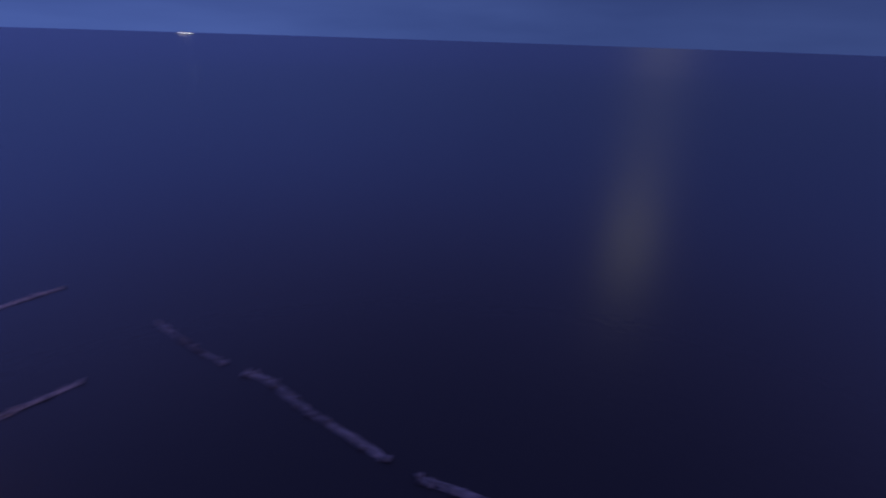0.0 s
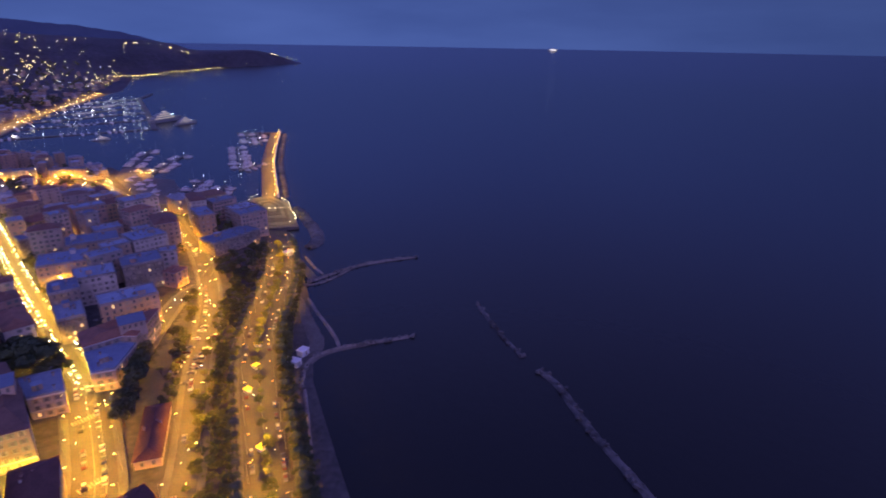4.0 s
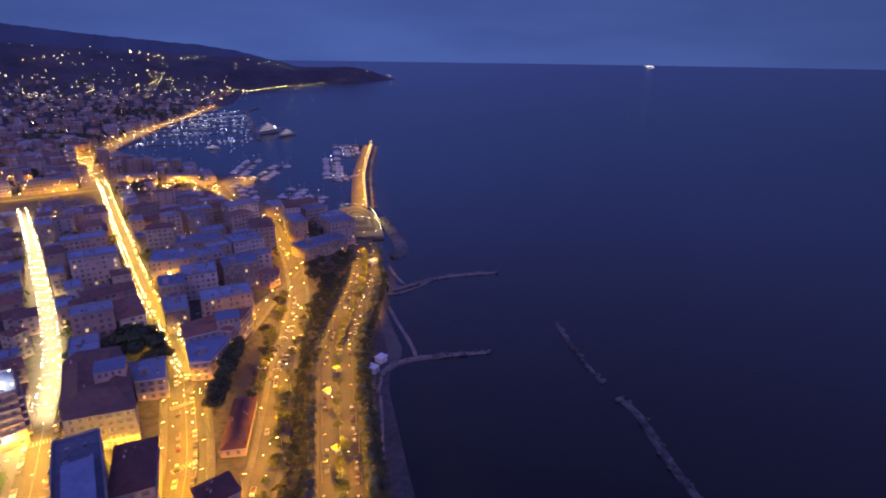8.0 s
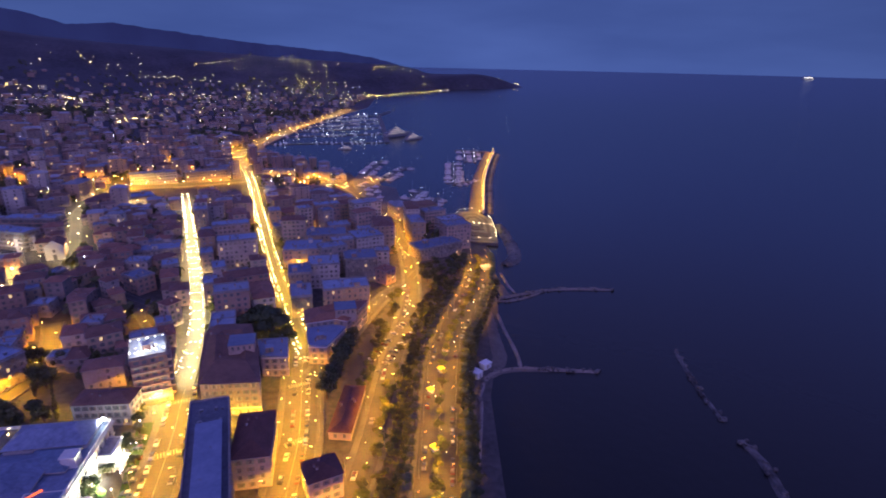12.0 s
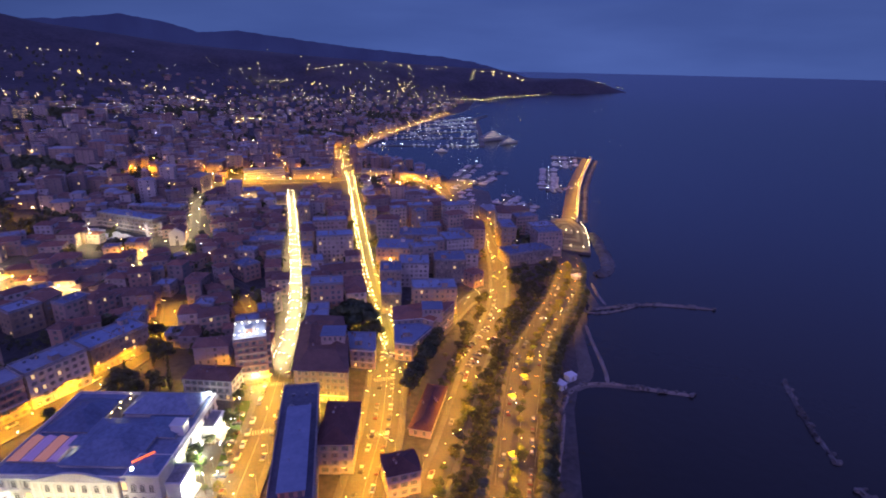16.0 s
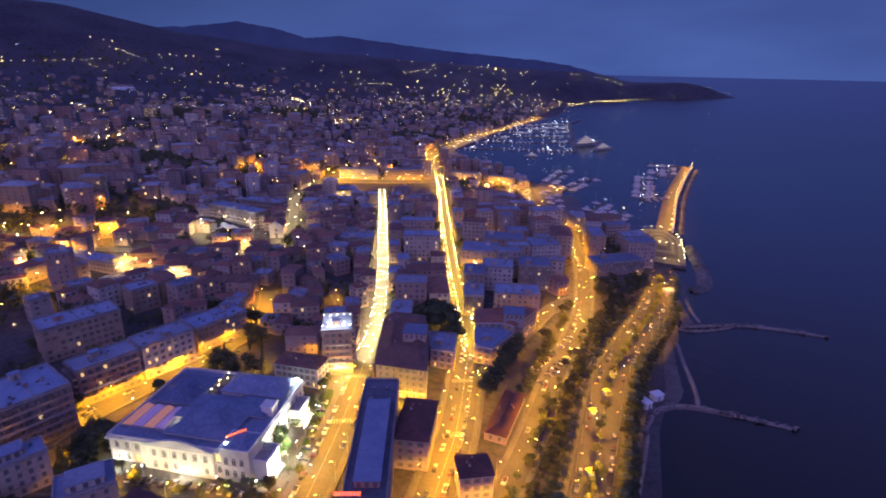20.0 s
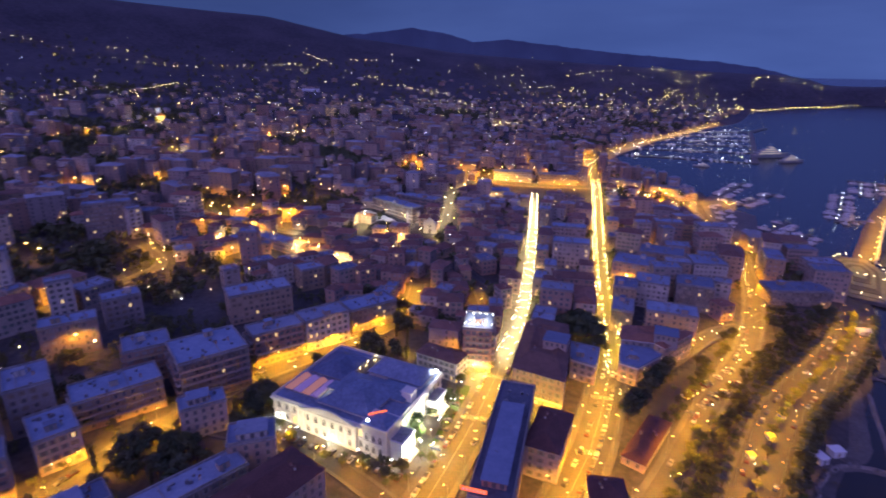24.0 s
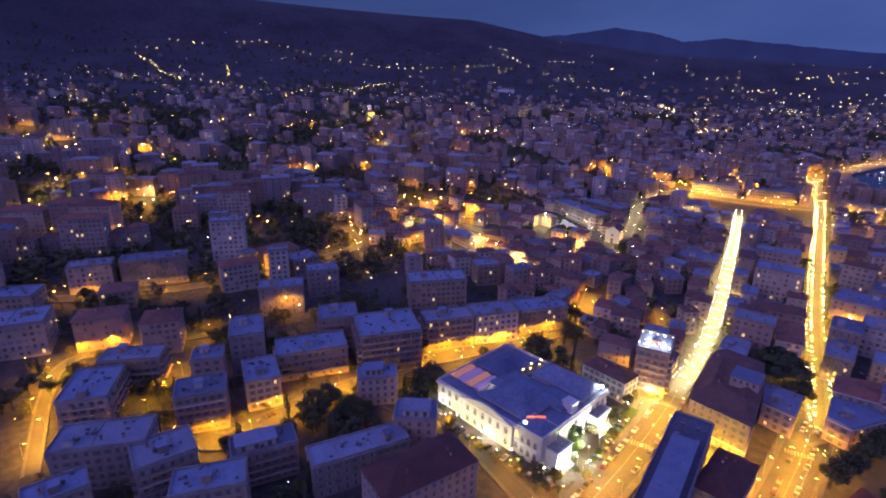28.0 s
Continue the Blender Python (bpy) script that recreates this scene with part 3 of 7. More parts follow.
def wall_mesh(w, d, st, far=False, pale=False):
    h = st * STOREY + 1
    b = Build()
    b.box(-w / 2, -d / 2, -7, w / 2, d / 2, h)
    if not far:
        b.box(-w / 2 - 0.12, -d / 2 - 0.12, 4.0, w / 2 + 0.12, d / 2 + 0.12, 4.25, 1)
        b.box(-w / 2 - 0.35, -d / 2 - 0.35, h - 0.45, w / 2 + 0.35, d / 2 + 0.35, h - 0.1, 1)
    return b.mesh("wall", [M_PALE if pale else M_WALL, M_PARAPET])


def roof_mesh(w, d, st, style):
    h = st * STOREY + 1
    b = Build()
    if style == "flat":
        b.box(-w / 2 + 0.02, -d / 2 + 0.02, h, w / 2 - 0.02, d / 2 - 0.02, h + 0.12, 0)
        for x0, y0, x1, y1 in ((-w / 2 - 0.05, -d / 2 - 0.05, w / 2 + 0.05, -d / 2 + 0.25), (-w / 2 - 0.05, d / 2 - 0.25, w / 2 + 0.05, d / 2 + 0.05),
                               (-w / 2 - 0.05, -d / 2 + 0.25, -w / 2 + 0.25, d / 2 - 0.25), (w / 2 - 0.25, -d / 2 + 0.25, w / 2 + 0.05, d / 2 - 0.25)):
            b.box(x0, y0, h + 0.12, x1, y1, h + 0.9, 1)
        rnd = random.Random(int(w * 31 + d * 7 + st))
        for _ in range(int(w * d / 60) + 1):
            x, y = rnd.uniform(-w / 2 + 1.5, w / 2 - 2.5), rnd.uniform(-d / 2 + 1.5, d / 2 - 2.5)
            b.box(x, y, h + 0.12, x + rnd.uniform(0.6, 1.4), y + rnd.uniform(0.6, 1.2), h + rnd.uniform(0.7, 1.3), 2)
        if w > 14:
            x = rnd.uniform(-w / 4, w / 4)
            b.box(x, -d / 2 + 0.3, h + 0.12, x + 0.25, d / 2 - 0.3, h + 0.5, 1)
    else:
        e, k = 0.5, min(w, d) / 2
        rise = k * 0.42
        if w >= d:
            r0, r1 = (-w / 2 + k, 0, h + rise), (w / 2 - k + 0.01, 0, h + rise)
        else:
            r0, r1 = (0, -d / 2 + k, h + rise), (0, d / 2 - k + 0.01, h + rise)
        v = [(-w / 2 - e, -d / 2 - e, h - 0.1), (w / 2 + e, -d / 2 - e, h - 0.1), (w / 2 + e, d / 2 + e, h - 0.1), (-w / 2 - e, d / 2 + e, h - 0.1), r0, r1]
        f = [(0, 1, 5, 4), (1, 2, 5), (2, 3, 4, 5), (3, 0, 4)] if w >= d else [(0, 1, 4), (1, 2, 5, 4), (2, 3, 5), (3, 0, 4, 5)]
        b.add(v, f + [(3, 2, 1, 0)], 0)
        b.box(-w / 2 - e, -d / 2 - e, h - 0.28, w / 2 + e, d / 2 + e, h - 0.12, 1)
    return b.mesh("roof", [M_FLAT if style == "flat" else M_TILE, M_PARAPET, M_METAL])


def sides(w, d):
    """The four walls: their length, and the pose that carries -y onto their outside."""
    return ((w, pose(0, -d / 2, 0)), (d, pose(w / 2, 0, 0, 0, 0, 90)), (w, pose(0, d / 2, 0, 0, 0, 180)), (d, pose(-w / 2, 0, 0, 0, 0, 270)))


def bays(length):
    n = max(1, int((length - 1.6) / 2.9))
    return [(k - (n - 1) / 2) * (length - 1.6) / n for k in range(n)]


def windows_mesh(w, d, st, seed, lit=0.07, which=(0, 1, 2, 3), flat=False):
    """The windows of the sides named, in one mesh."""
    rnd = random.Random(seed)
    b = Build()
    for s in which:
        length, m = sides(w, d)[s]
        for fl in range(st):
            z = fl * STOREY + 1.4
            for x in bays(length):
                if rnd.random() < 0.13:
                    continue
                on = rnd.random() < lit * (2.5 if fl == 0 else 1)
                p = [m @ Vector(q) for q in ((x - 0.55, -0.06, z), (x + 0.55, -0.06, z), (x + 0.55, -0.06, z + 1.7), (x - 0.55, -0.06, z + 1.7))]
                b.add([tuple(q) for q in p], [(0, 1, 2, 3)], 1 if on else 2 if rnd.random() < 0.4 else 0)
                if not flat:
                    for u in (-0.98, 0.6):
                        p = [m @ Vector(q) for q in ((x + u, -0.09, z), (x + u + 0.38, -0.09, z), (x + u + 0.38, -0.09, z + 1.7), (x + u, -0.09, z + 1.7))]
                        b.add([tuple(q) for q in p], [(0, 1, 2, 3)], 2)
    return b.mesh("glazing", [M_GLASS, M_WIN_LIT, M_SHUT])


FOOT = []
CACHE = {}
PLAIN = ["plastered apartment block with shuttered windows", "pale plastered town house with many windows", "old plastered house in a dense street"]


def cached(key, make):
    if key not in CACHE:
        CACHE[key] = make()
    return CACHE[key]


def house(x, y, w, d, rot, st, style="flat", label="", near=True, lit=0.016, balconies=False, bands=False, seed=0):
    """An apartment house by its middle, its size, its turn and its storeys. near: each window on the open sides is a part."""
    rnd = random.Random(seed or int(x * 13 + y * 7))
    near = near and math.hypot(x, y) < 232
    FOOT.append((x, y, math.hypot(w, d) / 2))
    z = min(terrain(x, y), terrain(x + w / 3, y), terrain(x - w / 3, y))
    m = pose(x, y, z, 0, 0, rot)
    roof_words = "flat grey roof" if style == "flat" else "hipped red tile roof"
    ob = base("apartment_building", m, label or "%d-storey plastered apartment building with a %s" % (st, roof_words), "building", "town houses")
    if label.startswith(("white", "pale", "long pale", "long white")):
        child("wall", cached(("pale wall", w, d, st), lambda: wall_mesh(w, d, st, pale=True)), ob)
    else:
        child("wall", cached(("wall", w, d, st), lambda: wall_mesh(w, d, st)), ob)
    roof = child("roof", cached(("roof", w, d, st, style, "dark" in label or "station" in label), lambda: roof_mesh(w, d, st, style)), ob)
    if "dark" in label or "station" in label:
        roof.data.materials[0] = M_TAR if style == "flat" else M_TILE_DARK
    h = st * STOREY + 1
    if style == "flat":
        if w > 9 and d > 8:
            child("stair_hut", HUT, roof, "", pose(rnd.uniform(-w / 2 + 3, w / 2 - 3), rnd.uniform(-d / 2 + 2.6, d / 2 - 2.6), h + 0.12, 0, 0, rnd.choice((0, 90))))
        if near and w > 13 and d > 9 and rnd.random() < 0.7:
            aw, ad = w * rnd.uniform(0.4, 0.65), d * rnd.uniform(0.45, 0.65)
            ab = Build()
            ab.box(-aw / 2, -ad / 2, 0, aw / 2, ad / 2, 2.7)
            ab.box(-aw / 2 - 0.5, -ad / 2 - 0.5, 2.7, aw / 2 + 0.5, ad / 2 + 0.5, 2.95, 1)
            for gx in (-aw / 3, 0, aw / 3):
                ab.box(gx - 0.7, -ad / 2 - 0.05, 0.2, gx + 0.7, -ad / 2 + 0.02, 2.2, 2)
                ab.box(gx - 0.7, ad / 2 - 0.02, 0.2, gx + 0.7, ad / 2 + 0.05, 2.2, 2)
            child("attic", ab.mesh("attic", [M_WALL, M_FLAT, M_GLASS]), ob, "set-back attic storey with a terrace", pose(rnd.uniform(-w / 8, w / 8), rnd.uniform(-d / 10, d / 10), h + 0.12))
        if near:
            for _ in range(3):
                child("aerial", AERIAL, roof, "", pose(rnd.uniform(-w / 3, w / 3), rnd.uniform(-d / 3, d / 3), h + 0.1, 0, 0, rnd.uniform(0, 90)))
            for _ in range(2):
                child("water_tank", TANK, roof, "", pose(rnd.uniform(-w / 2.6, w / 2.6), rnd.uniform(-d / 2.8, d / 2.8), h + 0.12, 0, 0, rnd.uniform(0, 90)))
    for _ in range(2 if style == "flat" else 3):
        child("chimney", CHIMNEY, roof, "", pose(rnd.uniform(-w / 3, w / 3), rnd.uniform(-d / 4, d / 4), h + (0.1 if style == "flat" else min(w, d) * 0.1), 0, 0, rot))
    blind = []
    for s, (length, sm) in enumerate(sides(w, d)):
        n = (m.to_3x3() @ sm.to_3x3() @ Vector((0, -1, 0)))
        if bands and not near and n.x * x + n.y * y < 0:
            for fl in range(1, st):
                child("balcony", cached(("band", length), lambda: band_mesh(length)), ob, "", sm @ pose(0, 0, fl * STOREY + 0.5))
        if not near or n.x * x + n.y * y > 0:
            blind.append(s)
            continue
        shut = rnd.random() < 0.6
        for fl in range(st):
            if bands and fl and s in (0, 2, 3):
                child("balcony", cached(("band", length), lambda: band_mesh(length)), ob, "", sm @ pose(0, 0, fl * STOREY + 0.5))
            for k, bx in enumerate(bays(length)):
                on = rnd.random() < lit * (2.2 if fl == 0 else 1)
                at = sm @ pose(bx, 0, fl * STOREY + 1.4)
                child("window", WINDOWS[(2 if on else 0) + (0 if shut else 1)], ob, "", at)
                if balconies and fl and s in (0, 2) and k % 2 == 0:
                    child("balcony", BALCONY, ob, "", sm @ pose(bx, 0, fl * STOREY + 0.5))
    if blind:
        key = ("blind", w, d, st, tuple(blind))
        tagged(child("glazing", cached(key, lambda: windows_mesh(w, d, st, len(CACHE), lit, blind)), ob), kind="stuff")
    return ob


def block(poly, st, style, label, lit=0.04):
    """A town block with any number of sides, its corners given counter-clockwise."""
    cx, cy = sum(p[0] for p in poly) / len(poly), sum(p[1] for p in poly) / len(poly)
    z = min(terrain(*p) for p in poly)
    h = st * STOREY + 1
    rnd = random.Random(int(cx * 5 + cy))
    ob = base("apartment_building", pose(cx, cy, z), label, "building", "town houses")
    q = [(p[0] - cx, p[1] - cy) for p in poly]
    n = len(q)
    wall, roof = Build(), Build()
    wall.add([(*p, -7) for p in q] + [(*p, h) for p in q], [(k, (k + 1) % n, n + (k + 1) % n, n + k) for k in range(n)])
    for z0, z1, g in ((4.0, 4.25, 1.008), (h - 0.5, h - 0.05, 1.02)):
        ring = [(p[0] * g, p[1] * g) for p in q]
        wall.add([(*p, z0) for p in ring] + [(*p, z1) for p in ring], [(k, (k + 1) % n, n + (k + 1) % n, n + k) for k in range(n)] + [tuple(range(n, 2 * n)), tuple(range(n - 1, -1, -1))], 1)
    child("wall", wall.mesh("wall", [M_WALL, M_TRIM]), ob)
    if style == "flat":
        roof.add([(*p, h) for p in q] + [(*p, h + 0.9) for p in q] + [(p[0] * 0.97, p[1] * 0.97, h + 0.9) for p in q] + [(p[0] * 0.97, p[1] * 0.97, h + 0.12) for p in q],
                 [(k + j * n, (k + 1) % n + j * n, (k + 1) % n + (j + 1) * n, k + (j + 1) * n) for j in range(3) for k in range(n)] + [tuple(range(3 * n, 4 * n))])
    else:
        roof.add([(p[0] * 1.04, p[1] * 1.04, h - 0.05) for p in q] + [(p[0] * 0.55, p[1] * 0.55, h + 2.6) for p in q] + [(p[0] * 0.3, p[1] * 0.3, h + 0.6) for p in q],
                 [(k + j * n, (k + 1) % n + j * n, (k + 1) % n + (j + 1) * n, k + (j + 1) * n) for j in range(2) for k in range(n)] + [tuple(range(2 * n, 3 * n))])
    top = child("roof", roof.mesh("roof", M_FLAT if style == "flat" else M_TILE), ob)
    for _ in range(5):
        k, f = rnd.randrange(n), rnd.uniform(0.35, 0.8)
        child("chimney", CHIMNEY, top, "", pose(q[k][0] * f, q[k][1] * f, h + (0.2 if style == "flat" else 1.2)))
    if len(q) == 6:
        ab = Build()
        ab.box(-5.5, -5, -3, 5.5, 5, 4.6)
        ab.box(-5.8, -5.3, 4.6, 5.8, 5.3, 4.9, 1)
        for gx in (-3.6, -1.2, 1.2, 3.6):
            ab.box(gx - 0.5, -5.06, 2.2, gx + 0.5, -4.98, 3.9, 2)
        child("attic", ab.mesh("attic", [M_WALL, M_FLAT, M_GLASS]), ob, "pale roof storey standing over the tiles", pose(5, -4, h + 0.5, 0, 0, -6))
        for k in range(6):
            sb = Build()
            sb.box(-0.6, -0.9, 0, 0.6, 0.9, 0.25)
            child("skylight", sb.mesh("skylight", M_GLASS), top, "", pose(-7 + 2.6 * k, 12 - k, h + 2.0, -12))
    if style == "flat":
        child("stair_hut", HUT, top, "", pose(q[0][0] * 0.3, q[0][1] * 0.3, h + 0.12))
        for _ in range(3):
            k, f = rnd.randrange(n), rnd.uniform(0.2, 0.75)
            child("aerial", AERIAL, top, "", pose(q[k][0] * f, q[k][1] * f, h + 0.1))
    for k in range(n):
        (x0, y0), (x1, y1) = q[k], q[(k + 1) % n]
        length = math.hypot(x1 - x0, y1 - y0)
        if ((y1 - y0) * (cx + x0) - (x1 - x0) * (cy + y0)) > 0:
            continue
        sm = pose((x0 + x1) / 2, (y0 + y1) / 2, 0, 0, 0, math.degrees(math.atan2(y1 - y0, x1 - x0)))
        for fl in range(st):
            for bx in bays(length):
                on = rnd.random() < lit * (3 if fl == 0 else 1)
                child("window", WINDOWS[(2 if on else 0) + k % 2], ob, "", sm @ pose(bx, 0, fl * STOREY + 1.4))
    FOOT.append((cx, cy, max(math.hypot(*p) for p in q) * 0.85))
    return ob


# apartment blocks round the casino and up the slope behind it
house(-159, 176, 29, 24, 53, 6, bands=True, label="long pale apartment block with balconies and a flat roof")
house(-190, 173, 19, 16, 49, 5, bands=True)
house(-145, 207, 25, 13, 51, 5, bands=True, label="cream street-side house with shuttered windows", lit=0.06)
house(-130, 228, 24, 14, 52, 5, label="ochre street-side house with shuttered windows", lit=0.06)
house(-116, 255, 28, 15, 52, 4, label="pale street-side house with shuttered windows", lit=0.06)
house(-181, 147, 32, 16, 55, 4, bands=True)
house(-207, 131, 15, 20, 55, 6, label="tall pale apartment tower with a flat roof")
house(-181, 119, 14, 19, 60, 4)
house(-204, 109, 13, 11, 52, 5)
house(-185, 94, 19, 14, 56, 5, bands=True)
house(-234, 91, 25, 12, 45, 4, bands=True)
house(-224, 70, 18, 24, 50, 4, bands=True)
house(-185, 58, 30, 15, 49, 5)
house(-163, 67, 19, 15, 71, 5, bands=True)
house(-143, 92, 22, 11, 61, 4, bands=True)
house(-139, 69, 22, 12, 53, 5)
house(-171, 38, 17, 10, 74, 5)
house(-116, 112, 35, 11, 62, 4)
house(-109, 136, 16, 12, 33, 5)
house(-88, 112, 34, 17, 69, 6, "hip", label="long apartment house with a dark red hipped roof")
house(-141, 149, 17, 10, 46, 4)
house(-277, 97, 22, 14, 55, 5, "hip")
house(-252, 114, 17, 16, 53, 5, "hip")
house(-301, 70, 25, 20, 59, 5)
house(-330, 151, 37, 13, 56, 5, label="long white apartment house on the slope")
house(-346, 121, 23, 12, 57, 5)
house(-318, 196, 21, 12, 49, 10, label="tall apartment tower on the slope")
house(-239, 176, 24, 12, 50, 5)
house(-239, 207, 18, 12, 54, 5)
house(-178, 242, 34, 16, 47, 5)
house(-223, 300, 12, 10, 20, 8, label="narrow orange-lit house tower")
# between the shopping street and the sea
house(-48, 236, 14, 19, 8, 7, bands=True, label="seven-storey hotel with balconies and a brightly lit roof terrace")
house(-22, 165.5, 14, 68, 1, 5, label="long dark apartment block between two avenues")
house(-7, 178, 13, 26, -8, 4, "hip", label="old house with a dark red roof beside the junction")
house(49, 302, 27, 15, -4, 5, label="yellow-lit apartment block at the corner")
house(31, 198, 9, 33, -22, 1, "hip", label="low station building with a long red roof")
house(68, 352, 22, 20, -6, 5, label="white modern apartment block with a flat roof")
house(136, 386, 40, 18, 15, 3, label="pale apartment block at the seafront")
house(53, 408, 30, 20, -8, 5)
house(-102, 589, 22, 20, 14, 3, label="orange-lit market building with a flat roof")
house(42, 345, 20, 18, -7, 5)
house(32, 378, 26, 22, -11, 5)
house(80, 388, 22, 20, 8, 6)
house(-177, 462, 60, 14, -30, 4, bands=True, label="long pale public building with banded storeys beside a forecourt")
house(-163, 494, 40, 14, -16, 4, bands=True, label="pale public building with banded storeys and a flat roof")
house(-233, 343, 64, 13, -18, 2, label="long low hall with a wide blue-grey roof")
house(-66, 409, 30, 15, 1, 3, label="long pale house beside the shopping street")
house(-26, 440, 26, 13, 8, 4, label="long pale town house in a closed row")
house(28, 446, 26, 13, 8, 4, label="long pale town house in a closed row")
house(-104, 692, 48, 14, 12, 4, label="long arcaded house lit orange from the square")
house(-48, 704, 48, 14, 12, 4, label="long arcaded house lit orange from the square")
house(-63, 222, 22, 11, -14, 3, "hip", label="low house with a tiled roof behind the casino")
house(-69, 250, 16, 10, 2, 3, "hip", label="low pale house beside a lane")
house(38, 722, 42, 11, -16, 3, label="long waterfront house lit orange from the quay")
house(84, 706, 34, 10, -22, 3, label="waterfront house lit orange from the quay")
block([(-27, 213), (-4, 207.5), (-3.5, 236), (-6, 262), (-22, 266), (-27, 258)], 5, "tile", "large dark-roofed town block with an orange-lit front", 0.05)
block([(-2.6, 238), (9.4, 234.5), (11, 253), (-3.6, 256)], 3, "flat", "low flat-roofed house beside a large tree")
block([(20, 243), (28.5, 240), (41, 257), (36, 262), (21, 262)], 3, "flat", "wedge-shaped town house with a flat roof", 0.05)
block([(21.5, 263), (37, 263.5), (42, 259), (58, 282), (46, 284), (22, 279)], 4, "tile", "dark-roofed town block between two streets", 0.05)
house(23, 305, 12, 20, -4, 4, label="white modern house with rows of windows", lit=0.1)
house(25, 332, 14, 18, -5, 5)
house(14.5, 157, 12, 11, 8, 3, "hip", label="small house with a dark roof beside the railway road")

# ---- the casino ----
def casino():
    """White floodlit casino: two storeys of tall arched windows between pilasters, a curved gable over the front, low hipped roofs in steps."""
    x, y, w, d, rot = -88.5, 183.5, 55, 47, -10
    FOOT.append((x, y, 38))
    m = pose(x, y, terrain(x, y) - 0.5, 0, 0, rot)
    ob = base("casino", m, "white floodlit casino palace with arched windows and dark blue hipped roofs", "building")
    b = Build()
    b.box(-w / 2, -d / 2, -6, w / 2, d / 2, 11.4)
    child("wall", b.mesh("wall", M_STONE), ob)
    b = Build()
    b.box(-w / 2 - 0.25, -d / 2 - 0.25, -5, w / 2 + 0.25, d / 2 + 0.25, 1.6)
    child("plinth", b.mesh("plinth", M_STONE), ob)
    for z, out, t in ((5.9, 0.3, 0.45), (10.6, 0.75, 0.8)):
        b = Build()
        b.box(-w / 2 - out, -d / 2 - out, z, w / 2 + out, d / 2 + out, z + t)
        child("cornice", b.mesh("cornice", M_TRIM), ob)
    # balustrade with its posts
    for length, sm in sides(w, d):
        b = Build()
        b.box(-length / 2 - 0.3, -0.3, 11.4, length / 2 + 0.3, 0.15, 11.6)
        b.box(-length / 2 - 0.3, -0.3, 12.3, length / 2 + 0.3, 0.15, 12.5)
        k = -length / 2
        while k < length / 2:
            b.box(k, -0.2, 11.6, k + 0.28, 0.05, 12.3)
            k += 0.6
        child("balustrade", b.mesh("balustrade", M_TRIM), ob, "", sm)
    # the middle of the front stands out, under a curved gable
    b = Build()
    b.box(-12.5, -d / 2 - 1.6, -5, 15, -d / 2 + 0.1, 11.4)
    b.box(-12.9, -d / 2 - 2.0, 10.6, 15.4, -d / 2 + 0.1, 11.5, 1)
    child("front_bay", b.mesh("front_bay", [M_STONE, M_TRIM]), ob, "projecting cream centre of the front")
    b = Build()
    arc = [(-12.5 + 27.5 * k / 16, 11.8 + 2.9 * math.sin(math.pi * k / 16) ** 1.5) for k in range(17)]
    b.add([(px, py, pz) for px, top in arc for py, pz in ((-d / 2 - 1.8, 11.4), (-d / 2 - 1.8, top), (-d / 2 - 0.9, top), (-d / 2 - 0.9, 11.4))],
          [(4 * k + q, 4 * k + 4 + q, 4 * k + 5 + q, 4 * k + 1 + q) for k in range(16) for q in range(3)] + [(0, 1, 2, 3), (67, 66, 65, 64)])
    child("gable", b.mesh("gable", M_STONE), ob, "low curved gable over the front")
    # windows and pilasters, bay by bay
    wb = Build()
    ring = [(math.cos(math.pi * k / 8), math.sin(math.pi * k / 8)) for k in range(9)]
    wb.add([(0.8, -0.04, 0), *[(0.8 * c, -0.04, 2.2 + 0.8 * s) for c, s in ring], (-0.8, -0.04, 0)], [tuple(range(10, -1, -1))], 1)
    for a, c in zip(ring, ring[1:]):
        v = [(a[0] * q, p, 2.2 + a[1] * q) for q in (0.8, 1.0) for p in (-0.14, 0.02)] + [(c[0] * q, p, 2.2 + c[1] * q) for q in (0.8, 1.0) for p in (-0.14, 0.02)]
        wb.add(v, [(0, 2, 6, 4), (2, 3, 7, 6), (1, 0, 4, 5)])
    for q in (-1.0, 0.8):
        wb.box(q, -0.14, -0.1, q + 0.2, 0.02, 2.2)
    wb.box(-1.15, -0.3, -0.3, 1.15, 0.02, -0.1)
    wb.box(-0.04, -0.1, 0, 0.04, 0.0, 2.9)
    wb.box(-0.8, -0.1, 2.1, 0.8, 0.0, 2.2)
    arch = wb.mesh("arched_window", [M_TRIM, M_GLASS])
    lit_arch = wb.mesh("arched_window", [M_TRIM, M_WIN_LIT])
    pb = Build()
    pb.box(-0.4, -0.28, 1.6, 0.4, 0.05, 10.0)
    pb.box(-0.55, -0.4, 10.0, 0.55, 0.05, 10.6)
    pb.box(-0.55, -0.4, 1.6, 0.55, 0.05, 2.3)
    pilaster = pb.mesh("pilaster", M_TRIM)
    rnd = random.Random(8)
    for s, (length, sm) in enumerate(sides(w, d)):
        n = int(length / 4.2)
        for k in range(n + 1):
            px = -length / 2 + 1.2 + (length - 2.4) * k / n
            out = -1.6 if s == 0 and -12 < px < 14.6 else 0.0
            child("pilaster", pilaster, ob, "", sm @ pose(px, out, 0))
            if k < n:
                px += (length - 2.4) / n / 2
                out = -1.6 if s == 0 and -12 < px < 14.6 else 0.0
                for z in (2.0, 7.0):
                    child("arched_window", lit_arch if rnd.random() < 0.12 else arch, ob, "", sm @ pose(px, out, z))
    # roofs in steps
    b = Build()
    b.box(-w / 2 + 0.3, -d / 2 + 0.3, 11.4, w / 2 - 0.3, d / 2 - 0.3, 11.55)
